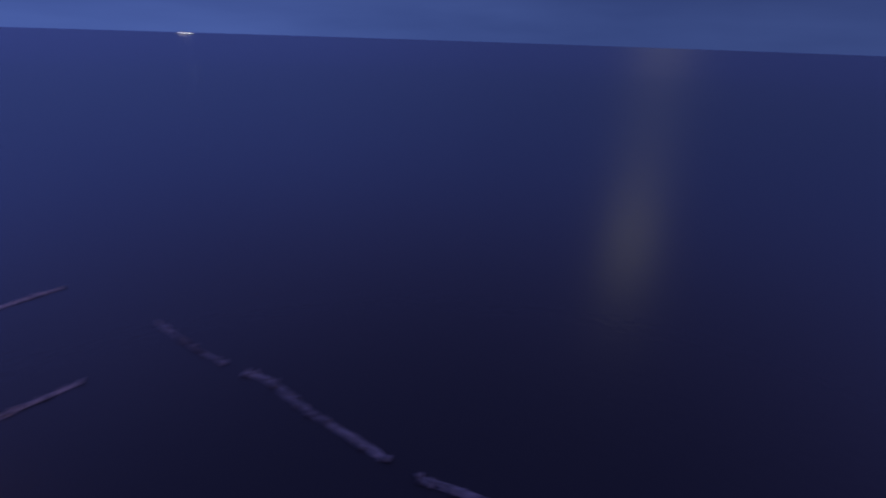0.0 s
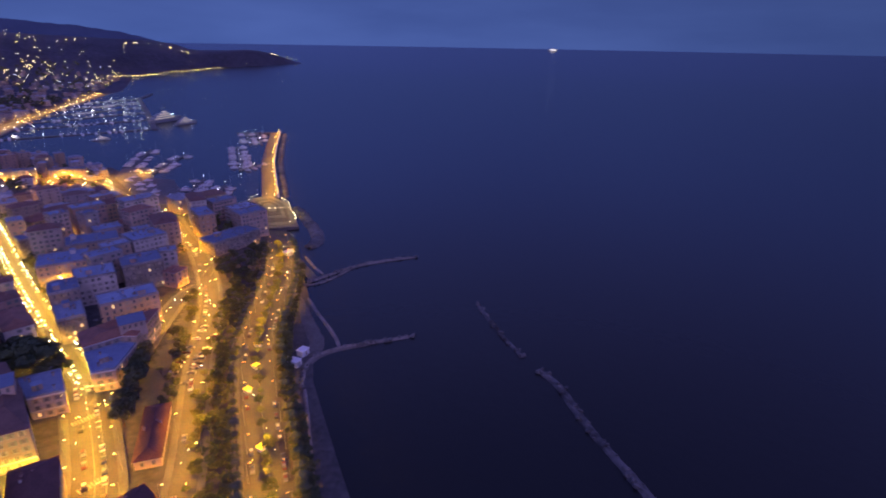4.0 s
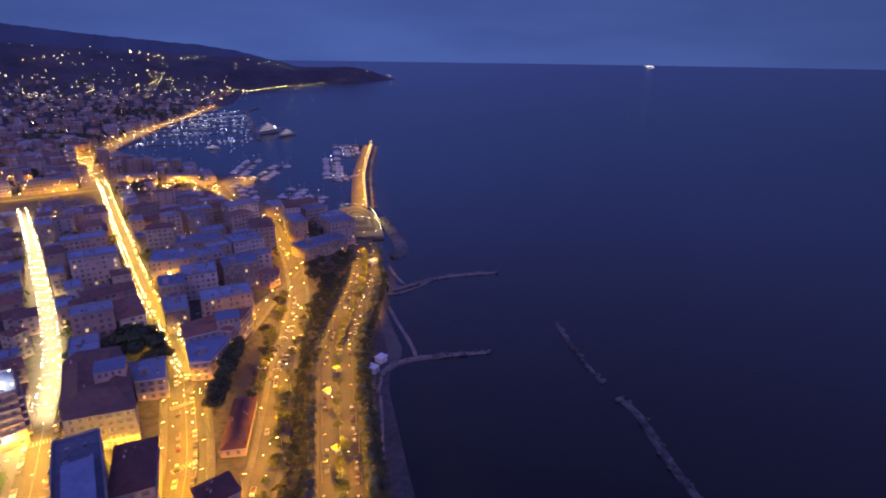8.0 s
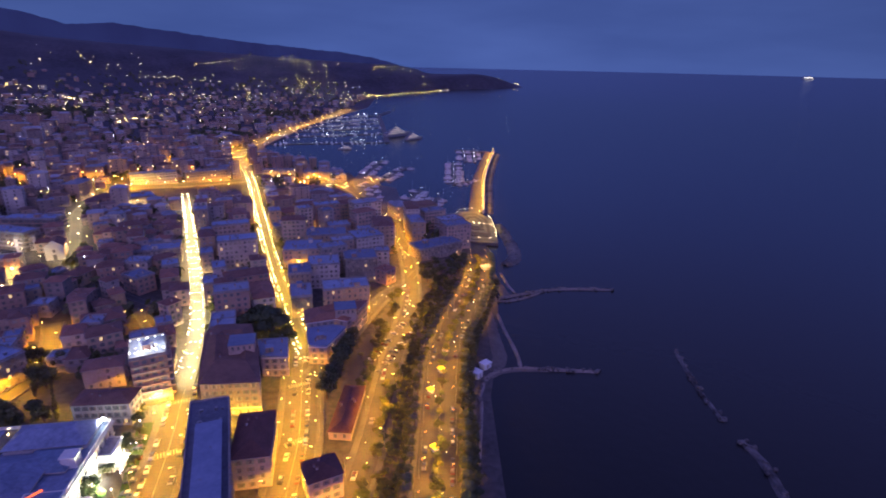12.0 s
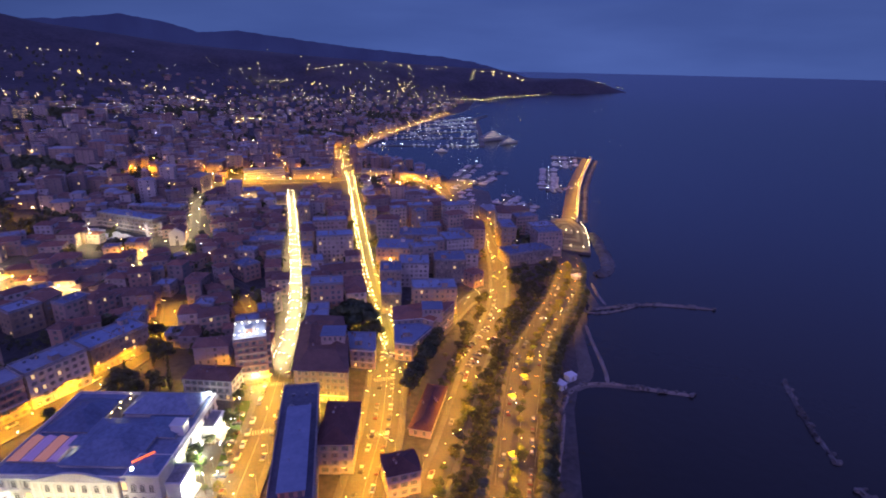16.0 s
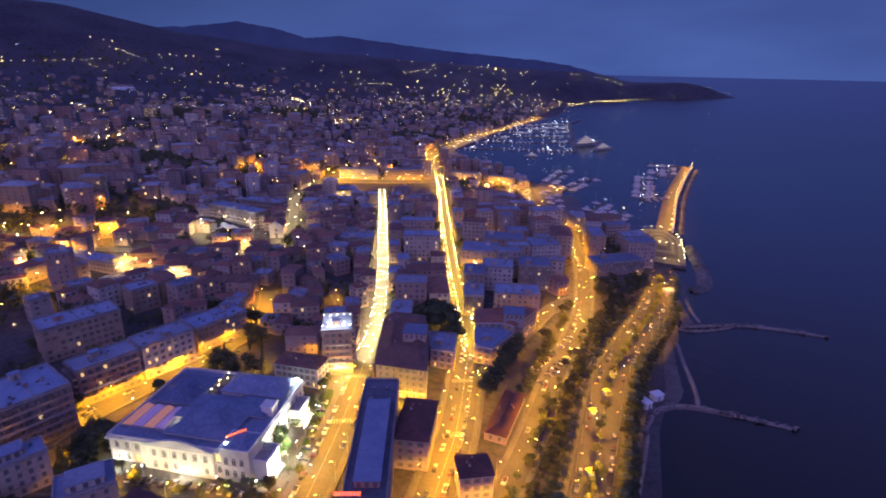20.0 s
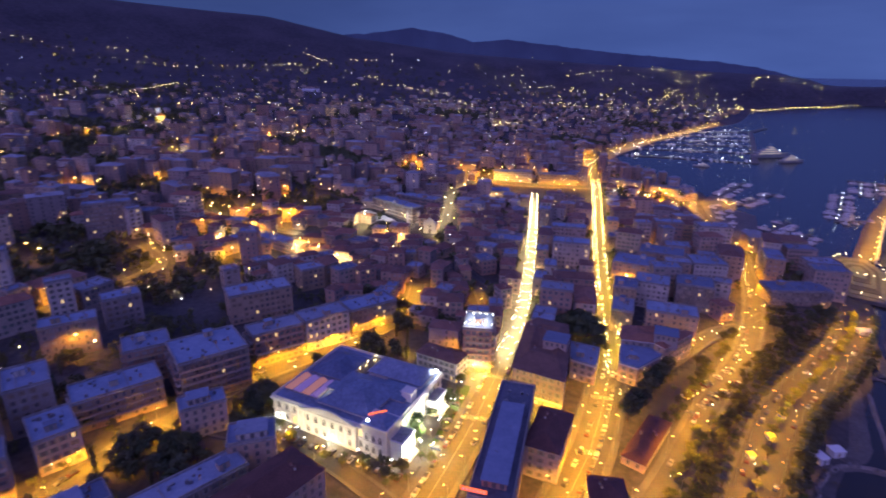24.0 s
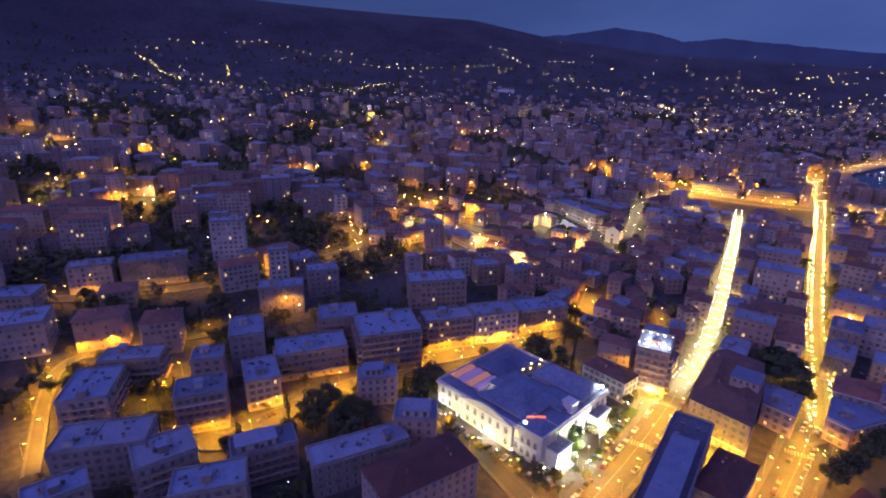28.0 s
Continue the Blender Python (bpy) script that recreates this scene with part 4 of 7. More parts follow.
    deck = child("roof", b.mesh("roof", M_ZINC), ob, "dark blue-grey flat roof")
    for x0, y0, x1, y1, z0, z1, t in ((-8, -19.5, 17.5, 6, 12.6, 16.8, 8.5), (-26, -2, -7.5, 19, 12.2, 16.0, 7.5), (-1.5, 8, 25.5, 22.5, 13.2, 17.4, 5.8), (9, -4, 24, 9, 12.2, 14.4, 4.0)):
        b = Build()
        b.box(x0 + 0.5, y0 + 0.5, 11.5, x1 - 0.5, y1 - 0.5, z0)
        b.box(x0 - 0.15, y0 - 0.15, z0, x1 + 0.15, y1 + 0.15, z0 + 0.3, 2)
        b.box(x0, y0, z0 + 0.3, x1, y1, z1, 1, t)
        child("upper_hall", b.mesh("upper_hall", [M_STONE, M_ZINC, M_PARAPET]), ob, "low hipped blue-grey roof of an inner hall")
    for k in range(4):
        b = Build()
        x0 = -26.6 + k * 4.45
        b.box(x0, -17.4, 11.5, x0 + 4.2, -4.6, 12.4, 0)
        b.add([(x0, -17.4, 12.4), (x0 + 4.2, -17.4, 12.4), (x0 + 4.2, -4.6, 12.4), (x0, -4.6, 12.4), (x0 + 2.1, -17.2, 13.5), (x0 + 2.1, -4.8, 13.5)], [(0, 4, 5, 3), (1, 2, 5, 4), (0, 1, 4), (2, 3, 5)], 1)
        child("skylight", b.mesh("skylight", [M_PARAPET, M_TERRACE_B if k in (0, 2) else M_TERRACE]), deck, "glazed ridge skylight glowing orange and violet")
    b = Build()
    b.box(-8.2, -11.5, 11.5, -4.6, -6.5, 14.4)
    b.box(-8.6, -11.9, 14.4, -4.2, -6.1, 14.7, 1)
    child("roof_hut", b.mesh("roof_hut", [M_TRIM, M_ZINC]), deck, "cream roof hut lit by a lamp")
    b = Build()
    b.box(-9.1, -17.4, 11.5, -8.7, -9.5, 13.2)
    child("roof_wall", b.mesh("roof_wall", M_TRIM), deck, "low white wall beside the skylights")
    # lit court between the halls
    for k, (lx, ly) in enumerate(((-5.5, 8), (-4, 11), (-5.8, 14.5), (-3.4, 17), (-5, 20.5))):
        b = Build()
        b.tube(lx, ly, 11.5, 13.6, 0.06, 0.05, 5)
        b.gem(lx, ly, 13.9, 0.3, 1)
        child("court_lamp", b.mesh("court_lamp", [M_METAL, M_WARM]), ob)
    b = Build()
    b.box(-7.2, 6.5, 11.5, -2, 22.5, 11.9)
    child("roof_court", b.mesh("roof_court", M_PAVING), ob, "paved roof court")
    # pavilion over the front corner, with its sign
    b = Build()
    b.box(17.5, -d / 2 - 0.9, -5, w / 2 + 0.9, -14.5, 13.2)
    b.box(17.1, -d / 2 - 1.3, 13.2, w / 2 + 1.3, -14.1, 13.8, 1)
    b.box(17.6, -d / 2 - 0.8, 13.8, w / 2 + 0.8, -14.6, 15.6, 2, 3.2)
    child("corner_pavilion", b.mesh("corner_pavilion", [M_STONE, M_TRIM, M_ZINC]), ob, "white corner pavilion with a low mansard roof")
    for px in (19.6, 22.6, 25.6):
        for z in (2.0, 7.0):
            child("pavilion_window", arch, ob, "", pose(px, -d / 2 - 0.9, z))
    sg = Build()
    sg.box(-3.6, -0.15, 0, 3.6, 0.15, 0.75)
    child("neon_sign", sg.mesh("neon_sign", M_RED), ob, "glowing red neon bar on the pavilion roof", pose(20.8, -18.2, 15.4, 0, 0, 47))
    sg = Build()
    sg.gem(0, 0, 0, 0.7)
    child("sign_lamp", sg.mesh("sign_lamp", M_FLOOD), ob, "white lamp below the sign", pose(19.2, -22.6, 14.6))
    # white roof cabin above the side front, and the two projecting side blocks
    b = Build()
    b.box(21.6, -1.6, 11.5, 26.2, 2.8, 15.6)
    b.box(21.3, -1.9, 15.6, 26.5, 3.1, 15.9)
    child("roof_cabin", b.mesh("roof_cabin", M_TRIM), ob, "white cabin standing on the roof edge")
    for y0, y1, out, h in ((-21.5, -12, 6.0, 7.6), (9, 19, 4.5, 7.0)):
        b = Build()
        b.box(w / 2 - 0.2, y0, -3, w / 2 + out, y1, h)
        b.box(w / 2 - 0.2, y0 - 0.4, h, w / 2 + out + 0.4, y1 + 0.4, h + 0.5, 0)
        b.box(w / 2 + 0.2, y0 + 0.4, h + 0.5, w / 2 + out - 0.4, y1 - 0.4, h + 0.62, 1)
        ent = child("entrance", b.mesh("entrance", [M_TRIM, M_PARAPET]), ob, "projecting white entrance block with a grey roof")
        for k in range(3):
            gb = Build()
            yy = y0 + 1.2 + k * (y1 - y0 - 3.6) / 2
            gb.box(w / 2 + out - 0.02, yy, 0.4, w / 2 + out + 0.1, yy + 1.3, 4.2)
            child("door", gb.mesh("door", M_GLASS), ent)
        for k in range(6):
            gb = Build()
            gb.box(w / 2 + out + k * 0.4, y0 + 1, -1.5, w / 2 + out + 0.4 + k * 0.4, y1 - 1, 1.4 - k * 0.2)
            child("step", gb.mesh("step", M_STONE), ent)
    # the lamp on the far corner of the roof
    b = Build()
    b.tube(w / 2 - 1.5, d / 2 - 2.2, 11.5, 13.6, 0.15, 0.12, 6)
    b.gem(w / 2 - 1.5, d / 2 - 2.2, 14.2, 0.75, 1)
    child("roof_floodlight", b.mesh("roof_floodlight", [M_METAL, M_FLOOD]), ob, "dazzling white roof floodlight")
    p = m @ Vector((w / 2 - 1.5, d / 2 - 2.2, 15.2))
    point_lamp(p.x, p.y, p.z, 1100, COOL)
    p = m @ Vector((-6, -14, 15))
    point_lamp(p.x, p.y, p.z, 130, WARM)
    return m, w, d


M_TERRACE = glow("lit_skylight", (0.45, 0.3, 0.55), 0.16)
M_TERRACE_B = glow("warm_lit_skylight", (1.0, 0.42, 0.22), 0.2)
M_FLOOD = glow("floodlight_face", COOL, 60)
CAS, CAS_W, CAS_D = casino()


def floodlight():
    ob = base("floodlight", pose(0, 0, 0), "small white floodlight on a post facing the casino", "floodlight", "casino floodlights")
    b = Build()
    b.tube(0, 0, -0.4, 4.1, 0.08, 0.06, 6)
    child("post", b.mesh("post", M_METAL), ob)
    b = Build()
    b.box(-0.4, -0.2, 4.0, 0.4, 0.2, 4.6, 0, 0.05)
    b.box(-0.35, 0.2, 4.05, 0.35, 0.23, 4.55, 1)
    child("lamp_head", b.mesh("lamp_head", [M_METAL, M_FLOOD]), ob)
    return ob


FLOOD = None
for s, (length, sm) in enumerate(sides(CAS_W, CAS_D)[:2]):
    n = 6
    for k in range(n):
        m = CAS @ sm @ pose(-length / 2 + length * (k + 0.5) / n, -9, 0)
        p = m.translation
        m.translation.z = terrain(p.x, p.y)
        if FLOOD is None:
            FLOOD = floodlight()
            FLOOD.matrix_basis = m
        else:
            copy_thing(FLOOD, m)
        dl = bpy.data.lights.new("casino_floodlight", "SPOT")
        dl.energy, dl.color, dl.spot_size, dl.spot_blend, dl.shadow_soft_size = (15000 if s else 3300), ((1.0, 0.97, 0.74) if s else (1.0, 0.84, 0.42)), radians(130), 0.7, 0.4
        lamp = new("casino_floodlight", dl)
        lamp.matrix_world = look(m @ Vector((0, 0.6, 4.7)), m @ Vector((0, 9, 6.5)))

# ---- shore, harbour and boats ----
def heap(name, pts, half, top, label, rocks=True, mat=None, seed=1, group=""):
    """A long heap of rocks or sand along a line, uneven at its edges."""
    line = resample(smooth_line(pts, 2), 3)
    nn = normals(line)
    rnd = random.Random(seed)
    cross = (-1.0, -0.75, -0.45, -0.15, 0.15, 0.45, 0.75, 1.0)
    v, f = [], []
    for k, ((x, y), (a, b)) in enumerate(zip(line, nn)):
        end = min(k, len(line) - 1 - k)
        taper = min(1.0, 0.35 + end * 0.3)
        for c in cross:
            o = c * half * taper * (1 + 0.2 * noise.noise((x * 0.2, y * 0.2, 0)))
            z = -1.5 + (top + 1.5) * (1 - abs(c) ** 2.2) * (0.6 + 0.4 * taper) + rnd.uniform(-0.25, 0.3) * (1 if rocks else 0.25)
            v.append((x + a * o, y + b * o, z))
    n = len(cross)
    for k in range(len(line) - 1):
        for j in range(n - 1):
            i = k * n + j
            f.append((i, i + 1, i + n + 1, i + n))
    ob = tagged(new(name, mesh_of(name, v, f, mat or (M_PALE if name == "groyne" else M_ROCK if rocks else M_SAND), smooth=not rocks)), label, name.replace("_", " "), group)
    if rocks:
        # boulders strewn on it
        for _ in range(min(46, int(len(line) * 1.6))):
            k = rnd.randrange(len(line))
            (x, y), (a, b) = line[k], nn[k]
            o = rnd.uniform(-0.85, 0.85) * half * 0.85
            s = rnd.uniform(0.7, 1.7)
            child("boulder", rnd.choice(BOULDERS), ob, "", Matrix.Translation((x + a * o, y + b * o, max(0.0, top * (1 - (o / half) ** 2)) - 0.1)) @ pose(0, 0, 0, rnd.uniform(0, 40), rnd.uniform(0, 40), rnd.uniform(0, 360)) @ Matrix.Scale(s, 4))
    return ob


def boulder(seed):
    rnd = random.Random(seed)
    b = bmesh.new()
    bmesh.ops.create_icosphere(b, subdivisions=1, radius=1.0)
    for q in b.verts:
        q.co *= rnd.uniform(0.7, 1.15)
        q.co.z *= 0.75
    me = bpy.data.meshes.new("boulder")
    b.to_mesh(me)
    b.free()
    me.materials.append(M_ROCK)
    return me


BOULDERS = [boulder(k) for k in range(5)]
heap("breakwater", [(217, 206), (211, 194), (202, 177), (195, 158), (191, 147)], 2.4, 0.5, "low dark rock breakwater off the beach", seed=2, group="breakwaters")
heap("breakwater", [(188, 134), (186, 122), (180, 111), (172, 98), (165, 82), (152, 52)], 3.2, 1.0, "long pale-topped rock breakwater off the beach", seed=3, group="breakwaters")
heap("breakwater", [(146, 39), (144, 23), (140, 5), (134, -20)], 3.2, 0.9, "rock breakwater farther down the shore", seed=4, group="breakwaters")
heap("groyne", [(92, 196), (102, 212), (111, 217), (125, 216), (142, 208.5), (162, 200)], 2.0, 1.0, "pale curved stone groyne running out from the beach", seed=5, group="groynes")
heap("groyne", [(152, 300), (174, 302), (189, 303), (206, 300.5), (236, 289)], 2.2, 1.0, "pale stone groyne with a bent root", seed=6, group="groynes")
heap("groyne", [(148, 297), (158, 293), (172, 296), (187, 301)], 1.5, 0.7, "short stone arm of the groyne", seed=7, group="groynes")
heap("beach", [(104, 213), (114, 217), (126, 215), (140, 209)], 4.5, 0.4, "tongue of wet sand washed up along a groyne", rocks=False, seed=13)
heap("rock_bank", [(228, 463), (215, 410), (201, 368), (184, 356)], 7, 2.2, "bank of boulders guarding the point", seed=8)
heap("beach", [(60, 132), (70, 152), (82, 180), (92, 202), (104, 217)], 5.5, 0.7, "narrow strip of damp grey sand", rocks=False, seed=9)
heap("beach", [(108, 219), (118, 226), (122, 240), (127, 258), (133, 277), (140, 293)], 8, 0.6, "small sandy beach between two groynes", rocks=False, seed=10)
heap("beach", [(168, 347), (163, 332), (161, 316), (158, 300)], 6, 0.6, "small sandy beach below the seafront", rocks=False, seed=11)
# low pale heaps added in place of the foam line along the beaches
for k, line in enumerate(([(141, 279), (135.5, 258), (132, 240), (128, 224), (125, 217)], [(94, 197), (83, 173), (66, 137)], [(174, 343), (168.5, 321), (167, 305)])):
    heap("shingle_bank", line, 1.9, 0.75, "low pale ridge standing for the foam line at the shore", rocks=False, mat=M_PALE, seed=15 + k)


def slab(name, poly, z, thick, mat, label, category, kind="structure"):
    v = [(x, y, z) for x, y in poly] + [(x, y, z - thick) for x, y in poly]
    n = len(poly)
    f = [tuple(range(n)), tuple(range(2 * n - 1, n - 1, -1))] + [(k, k + n, (k + 1) % n + n, (k + 1) % n) for k in range(n)]
    me = mesh_of(name, v, f, mat)
    b = bmesh.new()
    b.from_mesh(me)
    bmesh.ops.recalc_face_normals(b, faces=b.faces)
    b.to_mesh(me)
    b.free()
    return tagged(new(name, me), label, category, kind=kind)


def level_strip(name, pts, half, z, mat, label, category, thick=4.0):
    line = resample(pts, 10)
    nn = normals(line)
    poly = [(x + a * half, y + b * half) for (x, y), (a, b) in zip(line, nn)] + [(x - a * half, y - b * half) for (x, y), (a, b) in reversed(list(zip(line, nn)))]
    return slab(name, poly, z, thick, mat, label, category)


# the old mole with its road, sea wall and rock apron
MOLE = [(222, 505), (240, 545), (288, 652), (346, 764), (408, 878)]
level_strip("mole", MOLE, 7.5, 2.2, M_ASPHALT, "stone mole carrying a lamp-lit road", "mole")
level_strip("mole_road", MOLE, 4, 2.24, M_ASPHALT, "asphalt road along the mole", "road", 0.1)
SEAWALL = [(x + 7.6, y - 4.1) for x, y in MOLE]
level_strip("sea_wall", SEAWALL, 0.9, 5.2, M_STONE, "high stone parapet on the sea side of the mole", "wall")
heap("rock_apron", [(x + 13.5, y - 7.2) for x, y in MOLE], 6, 1.6, "rock armour along the outside of the mole", seed=12)
level_strip("pier", [(410, 886), (358, 918)], 4, 1.8, M_PAVING, "short stone arm at the head of the mole", "pier")
PLAZA = [(172, 458), (194, 494), (207, 511), (225, 508), (226, 474), (214, 438), (200, 402), (180, 412), (168, 437)]
slab("quay_plaza", PLAZA, 2.4, 6, M_PAVING, "stepped stone terrace at the root of the mole", "terrace")
for k in range(5):
    q = 0.88 - 0.15 * k
    slab("terrace_step", [(204 + (x - 204) * q, 466 + (y - 466) * q) for x, y in PLAZA], 2.8 + 0.4 * k, 0.4, M_GROUND if k % 2 else M_PAVING, "curved stone terrace step", "terrace")
slab("quay", [(176, 474), (150, 520), (120, 560), (124, 690), (142, 735), (170, 722), (156, 660), (172, 640), (162, 585), (150, 545), (182, 500)], 1.9, 6, M_PAVING, "wide stone quay with boats hauled out", "quay")
slab("quay", [(28, 905), (10, 1040), (76, 1222), (100, 1222), (30, 1030), (50, 905)], 1.8, 6, M_PAVING, "marina quay beside the road", "quay")

PIERS = [[(256, 656), (308, 796)], [(164, 690), (226, 776)], [(150, 730), (204, 846)], [(152, 548), (200, 626)], [(174, 530), (208, 584)], [(296, 664), (250, 646)], [(372, 914), (330, 800)], [(388, 906), (344, 790)],
         [(28, 1063), (256, 1046)], [(66, 1160), (290, 1180)], [(100, 1240), (312, 1300)], [(130, 1330), (330, 1400)], [(170, 1430), (352, 1500)], [(215, 1540), (375, 1600)]]
for p in PIERS:
    level_strip("pier", p, 1.6, 1.3, M_PAVING, "long floating mooring pier with small lights", "pier", 2.0)
level_strip("outer_mole", [(262, 1040), (320, 1310), (378, 1600), (440, 1720)], 5, 2.2, M_PAVING, "outer mole of the yacht harbour", "mole", 5)


def pier_lamp(mat, label):
    ob = base("pier_lamp", pose(0, 0, 0), label, "lamp", "pier lamps")
    b = Build()
    b.tube(0, 0, -0.2, 3.2, 0.09, 0.07, 6)
    child("post", b.mesh("post", M_METAL), ob)
    b = Build()
    b.gem(0, 0, 3.6, 0.38)
    child("globe", b.mesh("globe", mat), ob, "lit globe")
    return ob


PL = [pier_lamp(M_COOL, "short post lamp with a white globe"), pier_lamp(M_WARM, "short post lamp with a warm globe")]
PL_USED = [False, False]


def put_lamp(k, x, y, z):
    if PL_USED[k]:
        copy_thing(PL[k], pose(x, y, z))
    else:
        PL[k].matrix_basis, PL_USED[k] = pose(x, y, z), True


rb = random.Random(21)
for j, (p, q) in enumerate(PIERS):
    n = max(2, int(math.hypot(q[0] - p[0], q[1] - p[1]) / 34))
    for k in range(n + 1):
        t = k / n
        put_lamp(0 if rb.random() < 0.65 else 1, p[0] + (q[0] - p[0]) * t, p[1] + (q[1] - p[1]) * t, 1.3)
light_mole = resample(MOLE, 20)
for k, (x, y) in enumerate(light_mole):
    LAMPS.append((x + 6, y - 3.2, radians(152), 8, SODIUM))
    point_lamp(x + 4, y - 2.1, 9.2, 9000 if k < 3 or k > len(light_mole) - 4 else 4600, SODIUM)
for k, (x, y) in enumerate(resample(smooth_line(PLAZA + PLAZA[:1], 1), 11.5)):
    if x < 222 or y < 500:
        put_lamp(1, 200 + (x - 200) * 0.95, 460 + (y - 460) * 0.95, 2.4)
for k in range(9):
    put_lamp(1, 176 + 4.6 * k, 452 + 3.2 * k - 0.5 * k * k, 3.0)
for x, y in ((188, 452), (208, 498), (218, 490), (208, 440), (204, 474), (194, 418), (216, 462)):
    point_lamp(x, y, 11, 2200, AMBER)


# boats
def hull_mesh(name, length, beam, height, mat, deck):
    st = [(-0.5, 0.72), (-0.3, 0.95), (0.0, 1.0), (0.25, 0.8), (0.42, 0.4), (0.5, 0.03)]
    v, f = [], []
    for t, k in st:
        y = t * length
        rise = 1 + 0.25 * max(0, t) * 2
        v += [(-beam / 2 * k, y, height * rise), (-beam / 2 * k * 0.75, y * 0.96, -0.4), (beam / 2 * k * 0.75, y * 0.96, -0.4), (beam / 2 * k, y, height * rise)]
    for i in range(len(st) - 1):
        a = 4 * i
        f += [(a, a + 4, a + 5, a + 1), (a + 1, a + 5, a + 6, a + 2), (a + 2, a + 6, a + 7, a + 3), (a + 3, a + 7, a + 4, a)]
    f += [(0, 1, 2, 3), (20, 23, 22, 21)]
    return mesh_of(name, v, f, [mat, deck], [0, 0, 0, 1] * (len(st) - 1) + [0, 0])


M_DECK = surface("teak_deck", (0.3, 0.22, 0.14), (0.45, 0.35, 0.25), 0.3, 0.7, 0.1)


def sailing_boat():
    ob = base("sailing_boat", pose(0, 0, 0), "white moored sailing boat with a bare mast", "boat", "moored boats")
    child("hull", hull_mesh("hull", 10, 3.2, 1.1, M_WHITE, M_DECK), ob)
    b = Build()
    b.box(-0.9, -1.5, 1.05, 0.9, 2.0, 1.65, 0, 0.2)
    child("cabin", b.mesh("cabin", M_WHITE), ob)
    b = Build()
    b.tube(0, 0.8, 1.6, 13.5, 0.12, 0.07, 6)
    b.box(-0.06, 0.2, 9.0, 0.06, 1.4, 9.1)
    child("mast", b.mesh("mast", M_METAL), ob)
    b = Build()
    b.box(-0.12, -3.4, 2.4, 0.12, 0.8, 2.75, 0, 0.02)
    child("boom", b.mesh("boom", M_TRIM), ob)
    return ob


def motor_boat():
    ob = base("motor_boat", pose(0, 0, 0), "white moored motor boat with a raised cabin", "boat", "moored boats")
    child("hull", hull_mesh("hull", 12, 3.9, 1.5, M_WHITE, M_DECK), ob)
    b = Build()
    b.box(-1.5, -2.6, 1.45, 1.5, 2.6, 2.8, 0, 0.35)
    child("cabin", b.mesh("cabin", M_WHITE), ob)
    b = Build()
    b.box(-1.25, -1.8, 2.8, 1.25, 1.2, 3.7, 0, 0.25)
    child("wheelhouse", b.mesh("wheelhouse", M_GLASS), ob)
    b = Build()
    b.box(-1.3, -2.2, 3.7, 1.3, 1.0, 3.85)
    child("canopy", b.mesh("canopy", M_WHITE), ob)
    return ob


KINDS = [sailing_boat(), motor_boat()]
KIND_USED = [False, False]
far_boats = Build()
for j, (p, q) in enumerate(PIERS):
    dx, dy = q[0] - p[0], q[1] - p[1]
    length = math.hypot(dx, dy)
    ang = math.degrees(math.atan2(dy, dx))
    nx, ny = -dy / length, dx / length
    run = 5.0
    while run < length - 4:
        for side in (1, -1):
            if rb.random() < (0.25 if j in (6, 7) else 0.6 if j < 8 else 0.45):
                k = 0 if rb.random() < 0.6 else 1
                m = pose(p[0] + dx * run / length + nx * side * 8.2, p[1] + dy * run / length + ny * side * 8.2, 0, 0, 0, ang + (0 if side > 0 else 180)) @ Matrix.Scale(rb.uniform(0.75, 1.15), 4)
                if j >= 8:
                    for part in (KINDS[k], *KINDS[k].children):
                        if part.type == "MESH":
                            me = part.data
                            far_boats.add([tuple(m @ q.co) for q in me.vertices], [tuple(f.vertices) for f in me.polygons], 1 if part.name.startswith(("wheel", "mast")) else 0)
                elif KIND_USED[k]:
                    c = copy_thing(KINDS[k], Matrix())
                    c.matrix_basis = m
                else:
                    KINDS[k].matrix_basis, KIND_USED[k] = m, True
        run += 5.6 if j < 8 else 9.5

# boats laid up on the quay
for x, y in ((128, 566), (134, 580), (140, 594), (132, 612), (144, 622), (136, 636), (148, 650), (132, 662), (140, 676), (152, 706), (146, 566)):
    k = 0 if rb.random() < 0.5 else 1
    laid = copy_thing(KINDS[k], Matrix())
    laid.matrix_basis = pose(x, y, 2.25, 0, 0, rb.uniform(50, 110)) @ Matrix.Scale(rb.uniform(0.7, 1.0), 4)

tagged(new("marina_boats", far_boats.mesh("marina_boats", [M_WHITE, M_METAL])), "crowd of white boats at the far marina piers", "boats", kind="stuff")


M_HULL = surface("grey_ship_paint", (0.22, 0.23, 0.26), (0.4, 0.41, 0.44), 2.0, 0.4, 0.0)


